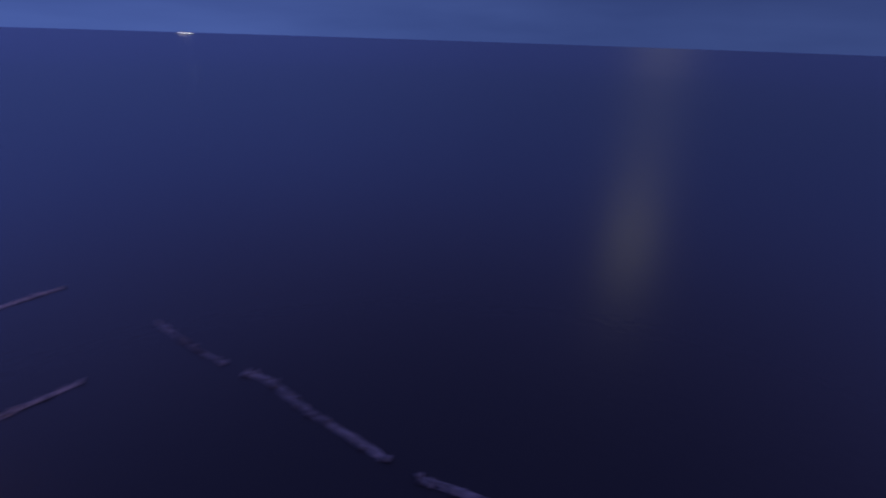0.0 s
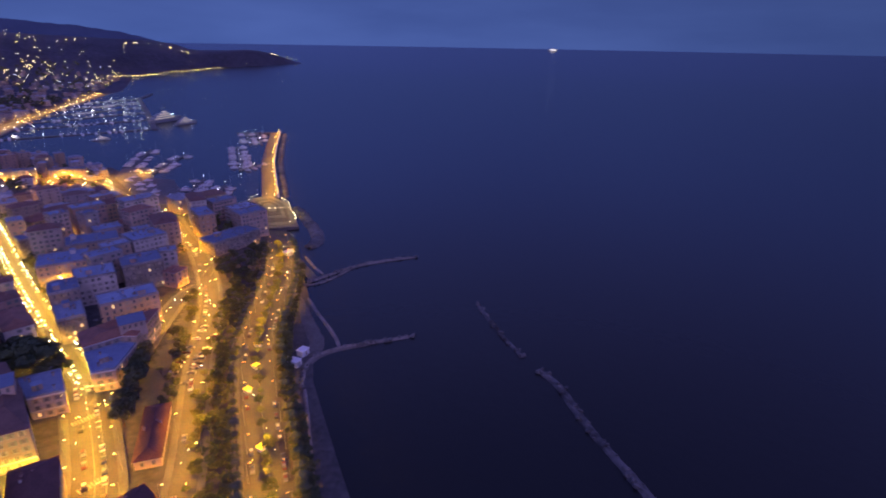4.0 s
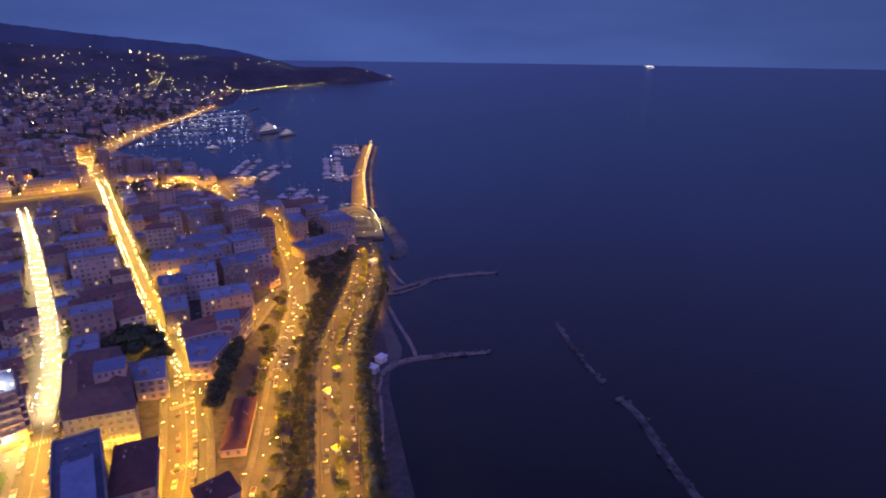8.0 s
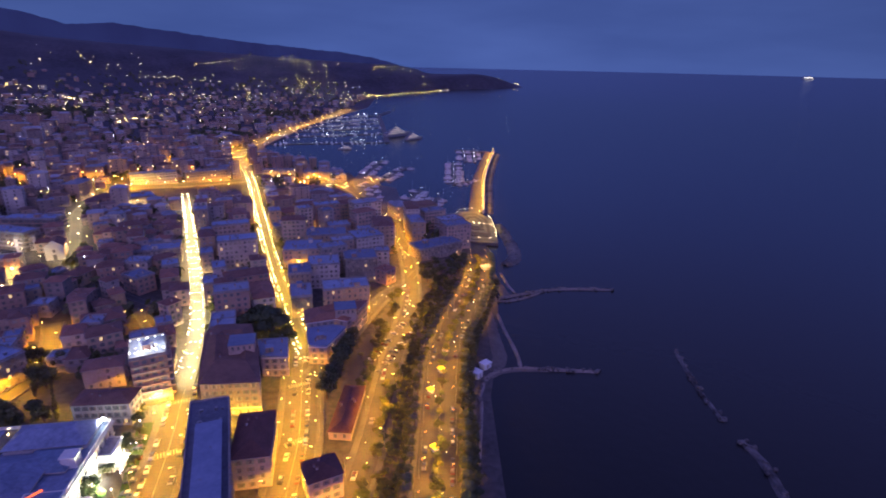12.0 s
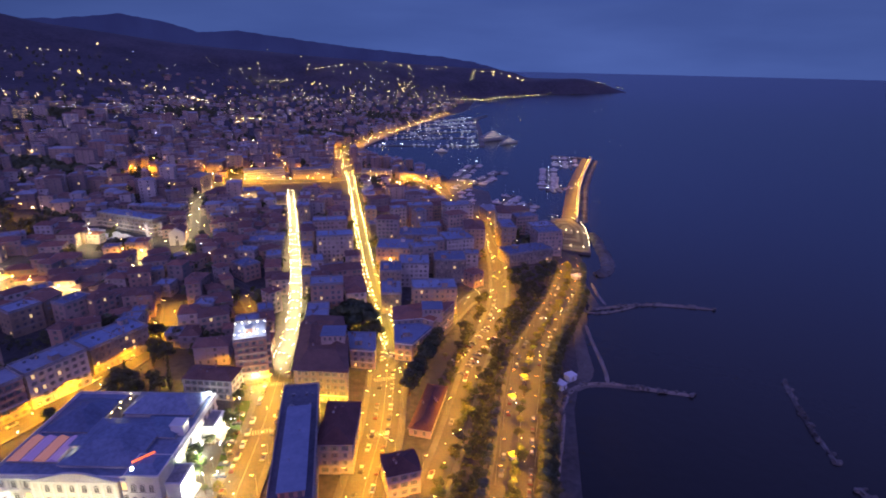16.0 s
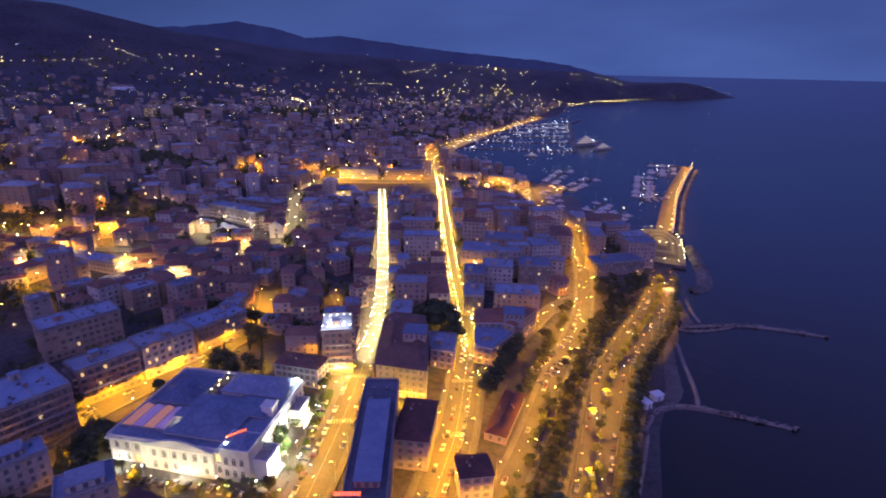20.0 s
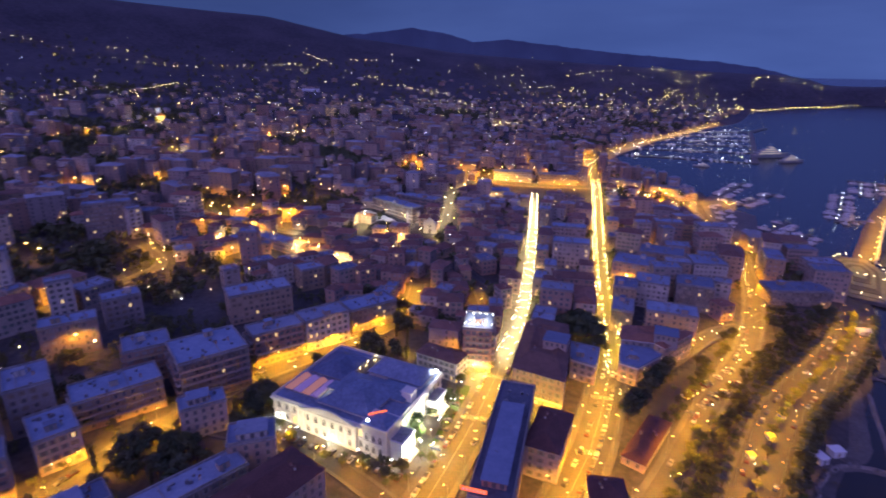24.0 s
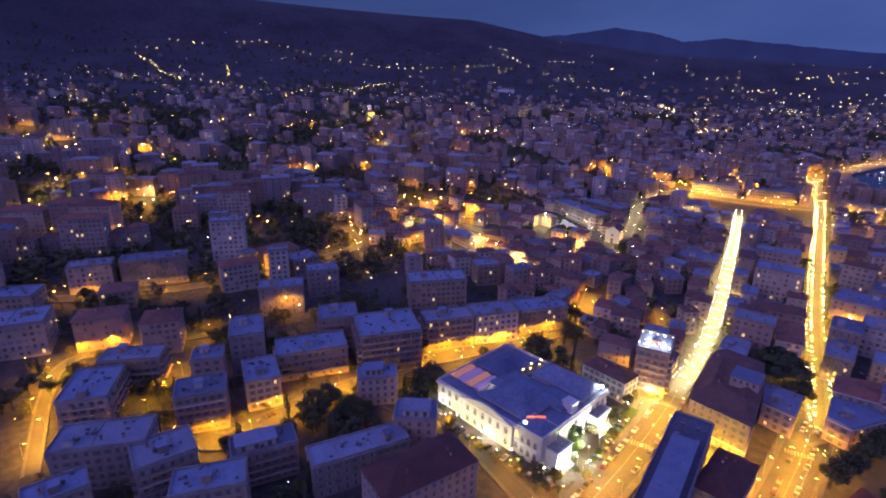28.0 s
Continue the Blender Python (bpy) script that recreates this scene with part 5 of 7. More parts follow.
def big_ship(x, y, rot, scale, label, lit=True):
    ob = base("ship", pose(x, y, 0, 0, 0, rot) @ Matrix.Scale(scale, 4), label, "ship")
    child("hull", hull_mesh("hull", 60, 10, 4.5, M_HULL, M_DECK), ob)
    for k, (y0, y1, w, z0, z1) in enumerate(((-24, 14, 4.2, 4.4, 7.2), (-20, 9, 3.8, 7.2, 9.8), (-14, 5, 3.3, 9.8, 12.2), (-6, 2, 2.6, 12.2, 14.0))):
        b = Build()
        b.box(-w, y0, z0, w, y1, z1, 0, 0.3)
        b.box(-w - 0.02, y0 + 1, z0 + 1.0, w + 0.02, y1 - 1.6, z0 + 1.9, 1)
        child("deckhouse", b.mesh("deckhouse", [M_HULL, M_GLOWBAND if lit else M_GLASS]), ob)
    b = Build()
    b.tube(0, -4, 14, 22, 0.5, 0.15, 6)
    b.box(-2.5, -4.2, 18, 2.5, -3.8, 18.3)
    child("mast", b.mesh("mast", M_METAL), ob)
    b = Build()
    b.gem(0, 13, 9.0, 0.55)
    child("bow_light", b.mesh("bow_light", M_FLOOD), ob)
    return ob


M_GLOWBAND = glow("ship_windows", (1.0, 0.85, 0.6), 0.45)
big_ship(310, 1140, -60, 1.35, "large white motor yacht moored in the outer harbour")
big_ship(330, 1085, -62, 0.85, "white excursion ship with a bright bow light")
big_ship(168, 980, 82, 0.42, "white yacht lying at anchor in the harbour")
big_ship(math.sin(radians(52.8)) * 4700, math.cos(radians(52.8)) * 4700, 37, 1.25, "brightly lit cruise ship far out at sea")
bpy.context.view_layer.update()
far_ship = [o for o in scene.objects if o.name.startswith("ship") and o.location.x > 3000][0]
far_ship.location.z = sea_level(far_ship.location.x, far_ship.location.y)
b = Build()
b.box(-4.5, -26, 4.6, 4.5, 16, 7.4)
child("lit_decks", b.mesh("lit_decks", glow("cruise_ship_lights", (1.0, 0.95, 0.85), 2.5)), far_ship, "rows of lit cabin decks")

# ---- the rest of the town ----
ROAD_PTS = np.concatenate([r for r, _ in ROADS])
ROAD_HALF = np.concatenate([np.full(len(r), h) for r, h in ROADS])
ROAD_DIR = np.concatenate([np.array([math.degrees(math.atan2(-n[0], n[1])) for n in normals([tuple(p) for p in r])]) for r, _ in ROADS])
CELLS = {}


def cell_add(x, y, r):
    CELLS.setdefault((int(x // 40), int(y // 40)), []).append((x, y, r))


def cell_free(x, y, r, k=0.82):
    i, j = int(x // 40), int(y // 40)
    for a in (i - 1, i, i + 1):
        for b in (j - 1, j, j + 1):
            for px, py, pr in CELLS.get((a, b), ()):
                if math.hypot(px - x, py - y) < (pr + r) * k:
                    return False
    return True


SQUARES = ((-508, 209, 1), (-482, 221, 1), (-473, 242, 1), (-620, 197, 1), (-598, 219, 1), (-598, 251, 1), (-746, 261, 1), (-764, 320, 1), (-702, 333, 1), (-488, 398, 1), (-295, 340, 0.4), (-198, 312, 0.3), (-153, 376, 1),
                (-559, 720, 2), (-588, 682, 2), (-248, 394, 1), (-361, 250, 0.2), (-532, 152, 1), (-229, 171, 0.3), (-122, 711, 2.5), (-139, 673, 2.5), (-246, 742, 2), (-438, 145, 0.3),
                (-415, 169, 0.35), (-333, 388, 0.8), (-300, 380, 0.8), (-258, 392, 0.4), (-290, 283, 0.3), (-272, 274, 0.3), (-320, 301, 0.25), (-195, 328, 0.3), (-235, 311, 0.12), (-272, 491, 0.4), (-288, 204, 0.2), (-600, 663, 1.2))
rq = random.Random(77)
CORNERS = []
while len(CORNERS) < 150:
    r, a = (rq.uniform(340, 1150) if len(CORNERS) < 105 else rq.uniform(1150, 2500)), radians(rq.uniform(-80, 8))
    x, y = r * math.sin(a), r * math.cos(a)
    if inland(x, y) > 40 and noise.noise((x * 0.005, y * 0.005, 2.0)) > -0.1 and (r > 500 or a > radians(-40)):
        CORNERS.append((x, y))
for px, py, pr in FOOT:
    cell_add(px, py, pr)
for px, py in CORNERS:
    cell_add(px, py, 7)
for px, py, k in SQUARES:
    cell_add(px, py, 7 + 4 * min(k, 1.5))
for px, py, pr in ((-80, 182, 40), (-62, 200, 26), (-100, 160, 24), (4, 279, 15), (-225, 150, 14), (-110, 180, 25), (-132, 118, 12), (-212, 312, 20), (-192, 318, 15), (-136, 428, 11), (-202, 452, 15), (-186, 446, 14), (-170, 440, 13), (-156, 432, 12), (-218, 464, 13), (-137, 412, 11), (-150, 418, 9), (-128, 412, 8)):
    cell_add(px, py, pr)
# wooded slopes and parks without houses
WOODED = [(-425, 722, 38), (-365, 700, 34), (-318, 672, 30), (-470, 760, 34), (-520, 330, 26), (-640, 420, 34), (-838, 888, 40), (-800, 850, 40), (-726, 590, 42), (-690, 630, 36), (-832, 704, 48), (-950, 560, 55), (-1060, 480, 60), (-384, 1448, 70), (-588, 1312, 50)]
for px, py, pr in WOODED:
    cell_add(px, py, pr)


def open_ground(x, y):
    """Parks, beaches, quays and the yards by the railway, where no house stands."""
    s = inland(x, y)
    if s < 14:
        return True
    if y < 335 and x > 10 and s < 200:
        return True
    if 335 <= y < 400 and s < 40:
        return True
    if math.hypot(x, y) < 335 and x < -52 and (y < 262 or (x < -150 and y < 285)) and x > -365:
        return True
    if -150 < x < 12 and 598 < y < 692:
        return True
    return y < 232 and x > -75


rng = random.Random(4)
far_walls, far_roofs, far_wins = Build(), Build(), Build()
for size_pass in range(3):
    for _ in range((5200, 5600, 7000)[size_pass]):
        r = 110 * (2600 / 110) ** rng.random() ** 0.75
        a = radians(rng.uniform(-82, 24))
        x, y = r * math.sin(a), r * math.cos(a)
        if open_ground(x, y):
            continue
        if r > 330 and noise.noise((x * 0.013, y * 0.013, 21.0)) < np.interp(math.degrees(a), [-60, -30, -18, 0], [0.03, -0.08, -0.32, -0.55]):
            continue
        if r > 1050 and rng.random() < (r - 1050) / 1700:
            continue
        if a < radians(-8) and rng.random() < min(0.9, ((terrain(x, y) - 150) / r + 0.06) / 0.06 - 1.1 * noise.noise((x * 0.004, y * 0.004, 5.0))):
            continue
        old = x < -45 and 240 < y < 560 and x > -330
        w = rng.choice(((18, 22, 26), (14, 16, 18), (10, 12, 14))[size_pass] if not old else ((12, 15), (10, 12), (8, 10))[size_pass])
        d = rng.choice(((12, 14, 16), (10, 12), (8, 10))[size_pass] if not old else ((10, 12), (8, 10), (7, 8))[size_pass])
        if r > 650:
            w, d = w * rng.uniform(0.6, 0.85), d * rng.uniform(0.7, 0.95)
        rad = math.hypot(w, d) / 2
        dist = np.hypot(ROAD_PTS[:, 0] - x, ROAD_PTS[:, 1] - y)
        k = int(np.argmin(dist - ROAD_HALF))
        gap = dist[k] - ROAD_HALF[k]
        if gap < d * 0.55 or not cell_free(x, y, rad, 0.6 if old else 0.76 if r < 1100 else 1.1):
            continue
        aligned = gap < d * 0.55 + 8 and dist[k] < 60
        if not aligned and gap < rad * 0.95:
            continue
        if aligned:
            rot = ROAD_DIR[k]
        else:
            rot = (50 if x < -95 and y < 330 else 8) + rng.gauss(0, 16 if old else 7) + (rng.uniform(-30, 30) if r > 900 else 0)
        cell_add(x, y, rad)
        st = rng.choice((1, 2, 2) if -160 < x < 130 and 590 < y < 716 else (2, 2, 3, 3, 4) if old else (3, 4, 4, 5, 6, 7) if r < 900 else (2, 3, 4, 5))
        if x < -300 and r > 430 and size_pass == 0 and rng.random() < 0.5:
            st, w = rng.choice((6, 7, 8)), w + 6
        if r > 1400:
            st = rng.choice((2, 2, 3, 4))
        style = "hip" if rng.random() < (0.75 if old or r > 1000 else 0.5) else "flat"
        if r < 200:
            house(x, y, w, d, rot, st, style, lit=0.04)
        elif r < 505:
            z = terrain(x, y)
            near = True
            ob = new("apartment_building", cached(("wall", w, d, st), lambda: wall_mesh(w, d, st)))
            ob.matrix_basis = pose(x, y, z, 0, 0, rot)
            tagged(ob, rng.choice(PLAIN) + (" and red tile roof" if style == "hip" else " and flat roof"), "building", "town houses")
            roof = child("roof", cached(("roof", w, d, st, style), lambda: roof_mesh(w, d, st, style)), ob)
            v = rng.randrange(3)
            tagged(child("glazing", cached(("windows", w, d, st, v, near), lambda: windows_mesh(w, d, st, v, 0.035, flat=not near)), ob), kind="stuff")
            if near:
                child("chimney", CHIMNEY, roof, "", pose(rng.uniform(-w / 3, w / 3), rng.uniform(-d / 5, d / 5), st * STOREY + 1.4))
        else:
            z = terrain(x, y)
            h = st * STOREY + 1
            m = pose(x, y, z, 0, 0, rot)
            q = [(-w / 2, -d / 2), (w / 2, -d / 2), (w / 2, d / 2), (-w / 2, d / 2)]
            far_walls.add([tuple(m @ Vector((*p, -8))) for p in q] + [tuple(m @ Vector((*p, h))) for p in q], [(0, 1, 5, 4), (1, 2, 6, 5), (2, 3, 7, 6), (3, 0, 4, 7)])
            k = min(w, d) / 2
            top = [(-w / 2 + k, 0, h + (k * 0.4 if style == "hip" else 0.15)), (w / 2 - k + 0.02, 0, h + (k * 0.4 if style == "hip" else 0.15))]
            far_roofs.add([tuple(m @ Vector((p[0] * 1.04, p[1] * 1.04, h))) for p in q] + [tuple(m @ Vector(p)) for p in top], [(0, 1, 5, 4), (1, 2, 5), (2, 3, 4, 5), (3, 0, 4)])
            if style == "flat" and r < 1100:
                hx, hy = rng.uniform(-w / 4, w / 4), rng.uniform(-d / 5, d / 5)
                q2 = [(hx - 1.8, hy - 1.5), (hx + 1.8, hy - 1.5), (hx + 1.8, hy + 1.5), (hx - 1.8, hy + 1.5)]
                far_walls.add([tuple(m @ Vector((*p, h))) for p in q2] + [tuple(m @ Vector((*p, h + 2.5))) for p in q2], [(0, 1, 5, 4), (1, 2, 6, 5), (2, 3, 7, 6), (3, 0, 4, 7), (4, 5, 6, 7)])
            for length, sm in sides(w, d):
                for fl in range(st):
                    for bx in bays(length)[::2]:
                        far_wins.add([tuple(m @ sm @ Vector(p)) for p in ((bx - 0.6, -0.08, fl * STOREY + 1.3), (bx + 0.6, -0.08, fl * STOREY + 1.3), (bx + 0.6, -0.08, fl * STOREY + 3), (bx - 0.6, -0.08, fl * STOREY + 3))], [(0, 1, 2, 3)], 1 if rng.random() < 0.05 else 0)
far_town = tagged(new("far_houses", far_walls.mesh("far_houses", M_WALL_FAR)), "plastered houses spread over the far slopes", "houses", kind="stuff")
child("roofing", far_roofs.mesh("roofing", M_ROOF_FAR), far_town)
child("glazing", far_wins.mesh("glazing", [M_GLASS, M_WIN_LIT]), far_town)

# lamps of the far town and the hills, too many to count
sparks = Build()


def spark(x, y, up, size, slot):
    sparks.gem(x, y, terrain(x, y) + up, size, slot + (3 if math.hypot(x, y) > 1300 else 0))


for _ in range(1050):
    r = 300 * (3300 / 300) ** rng.random() ** 0.7
    a = radians(rng.uniform(-82, 27))
    x, y = r * math.sin(a), r * math.cos(a)
    if inland(x, y) < 15 or (r < 600 and open_ground(x, y)):
        continue
    if noise.noise((x * 0.006, y * 0.006, 9.0)) < -0.12 or (r > 1500 and rng.random() < 0.6):
        continue
    spark(x, y, rng.uniform(6, 14), rng.uniform(0.14, 0.34) * (1 + r / 2200), rng.choice((0, 0, 0, 0, 1, 1, 2)))
for _ in range(330):
    r = rng.uniform(1900, 3100)
    a = radians(rng.uniform(-4, 27.3))
    x, y = r * math.sin(a), r * math.cos(a)
    if inland(x, y) > 12 and noise.noise((x * 0.006, y * 0.006, 12.0)) > -0.15:
        spark(x, y, rng.uniform(7, 14), rng.uniform(0.75, 1.2), rng.choice((0, 0, 0, 1, 2)))
for _ in range(2300):
    r = rng.uniform(1100, 3300)
    a = radians(rng.uniform(-80, 12))
    x, y = r * math.sin(a), r * math.cos(a)
    if inland(x, y) < 15 or noise.noise((x * 0.0045, y * 0.0045, 4.0)) < rng.uniform(-0.2, 0.45) or (terrain(x, y) - 150) / r > rng.uniform(-0.06, 0.035):
        continue
    spark(x, y, rng.uniform(9, 16), rng.uniform(0.34, 0.62) * (1 + max(0, r - 1300) / 1500), rng.choice((0, 0, 0, 1, 1, 2)))
for _ in range(950):
    r = rng.uniform(600, 1900)
    a = radians(rng.uniform(-80, 6))
    x, y = r * math.sin(a), r * math.cos(a)
    if inland(x, y) > 20 and noise.noise((x * 0.008, y * 0.008, 14.0)) > rng.uniform(-0.15, 0.4):
        spark(x, y, rng.uniform(7, 18), rng.uniform(0.12, 0.32) * (1 + r / 2000), rng.choice((0, 0, 0, 1, 1, 2)))
# small white lamps along the lanes of the left slope
for _ in range(120):
    x, y = rng.uniform(-380, -100), rng.uniform(40, 300)
    if 120 < math.hypot(x, y) and cell_free(x, y, 0.5, 0.8):
        spark(x, y, rng.uniform(3, 5), rng.uniform(0.16, 0.28), rng.choice((1, 1, 2, 0)))
# deck and mast lights of the marina
for p, q in PIERS[8:]:
    for _ in range(17):
        t = rng.random()
        sparks.gem(p[0] + (q[0] - p[0]) * t + rng.uniform(-10, 10), p[1] + (q[1] - p[1]) * t + rng.uniform(-10, 10), rng.uniform(3, 9), rng.uniform(0.2, 0.5), rng.choice((2, 2, 2, 1)))
# shop fronts along the two long streets
for line, off in ((MATTEOTTI, 3.4), (ROMA, 4.4)):
    pts = resample(line, 3.1)
    for (x, y), (a, b) in zip(pts, normals(pts)):
        for side in (1, -1):
            if rng.random() < 0.62:
                spark(x + a * off * side, y + b * off * side, rng.uniform(2.4, 5.0), rng.uniform(0.16, 0.36), rng.choice((1, 1, 1, 2, 0)))
# head lamps of the cars coming down the second street
for (x, y), (a, b) in zip(resample(ROMA, 3.4), normals(resample(ROMA, 3.4))):
    if rng.random() < 0.7 and y > 250:
        spark(x + a * 1.6, y + b * 1.6, 1.0, rng.uniform(0.2, 0.4), 1)
for line, half, gap, n in ((PROMENADE, 6.5, 7, 1), (INNER, 3.5, 7, 1), (STATION, 2.5, 5, 2), (ROMA_LOW, 6, 7, 2), (AVENUE, 5, 8, 1), (HARBOUR, 5, 6, 2), (COLOMBO2, 5, 9, 2), (MARINA, 4, 14, 1)):
    pts = resample(line, gap)
    for (x, y), (a, b) in zip(pts, normals(pts)):
        for _ in range(n):
            if rng.random() < 0.4:
                o = rng.uniform(-half, half)
                spark(x + a * o, y + b * o, 1.0, rng.uniform(0.08, 0.17) * (1 + y / 600), rng.choice((0, 1, 1, 2)))
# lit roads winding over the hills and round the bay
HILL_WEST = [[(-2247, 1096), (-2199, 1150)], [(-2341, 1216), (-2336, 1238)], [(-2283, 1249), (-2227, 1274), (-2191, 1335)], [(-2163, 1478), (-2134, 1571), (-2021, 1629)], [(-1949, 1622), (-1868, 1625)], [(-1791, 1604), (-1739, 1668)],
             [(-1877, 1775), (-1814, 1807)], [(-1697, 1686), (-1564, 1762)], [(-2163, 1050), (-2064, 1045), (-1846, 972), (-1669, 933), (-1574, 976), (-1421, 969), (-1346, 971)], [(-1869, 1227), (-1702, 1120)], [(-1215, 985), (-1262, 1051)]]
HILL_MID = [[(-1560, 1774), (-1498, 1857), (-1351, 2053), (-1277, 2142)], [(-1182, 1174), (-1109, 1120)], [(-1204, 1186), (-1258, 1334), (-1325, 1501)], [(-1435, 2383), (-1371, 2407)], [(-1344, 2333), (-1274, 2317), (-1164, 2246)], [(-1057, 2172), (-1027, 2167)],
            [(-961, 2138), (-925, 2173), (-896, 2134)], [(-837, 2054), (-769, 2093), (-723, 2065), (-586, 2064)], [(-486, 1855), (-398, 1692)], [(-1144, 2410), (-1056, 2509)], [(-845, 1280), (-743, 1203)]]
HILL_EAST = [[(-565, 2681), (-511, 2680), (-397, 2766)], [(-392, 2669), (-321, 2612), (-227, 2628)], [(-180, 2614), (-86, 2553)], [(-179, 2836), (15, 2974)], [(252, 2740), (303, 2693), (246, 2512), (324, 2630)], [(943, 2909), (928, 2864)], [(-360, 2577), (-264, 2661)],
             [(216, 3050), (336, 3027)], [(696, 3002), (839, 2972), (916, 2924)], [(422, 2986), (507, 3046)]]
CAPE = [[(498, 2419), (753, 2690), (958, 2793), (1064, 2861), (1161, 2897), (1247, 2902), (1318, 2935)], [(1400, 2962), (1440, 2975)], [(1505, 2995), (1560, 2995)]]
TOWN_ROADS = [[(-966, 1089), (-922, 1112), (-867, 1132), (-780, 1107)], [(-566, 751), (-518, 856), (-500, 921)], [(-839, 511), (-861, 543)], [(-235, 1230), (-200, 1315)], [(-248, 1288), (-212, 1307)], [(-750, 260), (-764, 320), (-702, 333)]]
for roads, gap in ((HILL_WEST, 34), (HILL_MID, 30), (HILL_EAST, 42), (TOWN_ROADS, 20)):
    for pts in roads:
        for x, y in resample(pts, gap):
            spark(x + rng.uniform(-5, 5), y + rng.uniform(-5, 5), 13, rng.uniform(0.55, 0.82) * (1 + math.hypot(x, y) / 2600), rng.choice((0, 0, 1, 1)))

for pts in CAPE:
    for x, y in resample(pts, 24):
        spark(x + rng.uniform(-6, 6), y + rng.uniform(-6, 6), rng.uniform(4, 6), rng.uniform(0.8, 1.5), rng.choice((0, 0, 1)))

# lit squares and street corners of the upper town
for x, y, k in SQUARES:
    point_lamp(x, y, terrain(x, y) + 13, 20000 * k, SODIUM, 1.0)
    spark(x, y, 13, 0.6, 0)
    spark(x + 6, y + 4, 9, 0.5, 1)
for x, y in CORNERS:
    if math.hypot(x, y) < 1150:
        point_lamp(x, y, terrain(x, y) + 11, rq.uniform(7000, 22000), rq.choice((SODIUM, SODIUM, SODIUM, WARM)), 1.0)
    spark(x, y, 11, 0.5, rq.choice((0, 1)))
for x, y, k in ((-104, 628, 1), (77, 689, 1), (119, 673, 1), (125, 690, 0.5), (50, 540, 0.7), (-28, 986, 3), (-138, 967, 2), (-264, 702, 2), (-572, 725, 2), (-410, 619, 2)):
    point_lamp(x, y, max(terrain(x, y), 2) + 12, 22000 * k, SODIUM, 1.0)


# quay lamps of the old harbour
for x, y in ((41, 706), (60, 664), (74, 636), (87, 624), (106, 642), (104, 554), (104, 519), (78, 697), (152, 690)):
    point_lamp(x, y, max(terrain(x, y), 2) + 8, 9000, SODIUM, 0.8)
    for _ in range(5):
        spark(x + rng.uniform(-9, 9), y + rng.uniform(-12, 12), rng.uniform(4, 7), rng.uniform(0.3, 0.5), rng.choice((0, 1, 1)))
# lights before the long arcaded house; the weaker ones are added to brighten it
for x, y, w in ((-124, 672, 13000), (-110, 676, 13000), (-92, 677, 2200), (-72, 682, 2200), (-52, 688, 2200), (-32, 692, 2600)):
    d = bpy.data.lights.new("facade_light", "POINT")
    d.energy, d.color, d.shadow_soft_size = w, AMBER, 0.6
    new("facade_light", d).location = (x, y, terrain(x, y) + 4)
    spark(x, y, 4, 0.5, 1)


tagged(new("town_lamps", sparks.mesh("town_lamps", [M_SODIUM, M_WARM, M_COOL, M_FAR_SODIUM, M_FAR_WARM, M_FAR_COOL])), "small lit lamps all over the far town and hills", "lights", kind="stuff")


# ---- street lamps ----
def street_lamp(height, mat, label):
    ob = base("street_lamp", pose(0, 0, 0), label, "street lamp", "street lamps")
    b = Build()
    b.tube(0, 0, -0.5, height - 0.2, 0.11, 0.06, 6)
    b.tube(0, 0, 0, 0.5, 0.17, 0.15, 6)
    child("pole", b.mesh("pole", M_METAL), ob)
    b = Build()
    b.box(0, -0.04, height - 0.24, 1.5, 0.04, height - 0.16)
    child("arm", b.mesh("arm", M_METAL), ob)
    b = Build()
    b.box(0.9, -0.22, height - 0.3, 1.8, 0.22, height - 0.08, 0, 0.05)
    b.box(0.95, -0.19, height - 0.5, 1.75, 0.19, height - 0.3, 1)
    child("lantern", b.mesh("lantern", [M_METAL, mat]), ob, "lit lantern")
    return ob


PROTO = {}
LAMPS.sort(key=lambda q: math.hypot(q[0], q[1]))
lamp_rest = Build()
for n, (x, y, a, height, colour) in enumerate(LAMPS):
    key = (height, colour)
    z = max(terrain(x, y), 1.6) + 0.4
    m = pose(x, y, z, 0, 0, math.degrees(a))
    if n >= 225:
        lamp_rest.tube(x, y, z - 0.5, z + height - 0.3, 0.11, 0.06, 5, 2)
        lamp_rest.gem(x, y, z + height - 0.2, 0.45, 1 if colour == WARM else 0)
    elif key not in PROTO:
        PROTO[key] = street_lamp(height, M_WARM if colour == WARM else M_SHADED if height == 9.5 else M_SODIUM, "tall street lamp with a lit orange lantern" if colour == SODIUM else "street lamp with a bright warm lantern")
        PROTO[key].matrix_basis = m
    else:
        copy_thing(PROTO[key], m)
tagged(new("far_street_lamps", lamp_rest.mesh("far_street_lamps", [M_SODIUM, M_WARM, M_METAL])), "rows of lit street lamps far down the streets", "street lamps", kind="stuff")

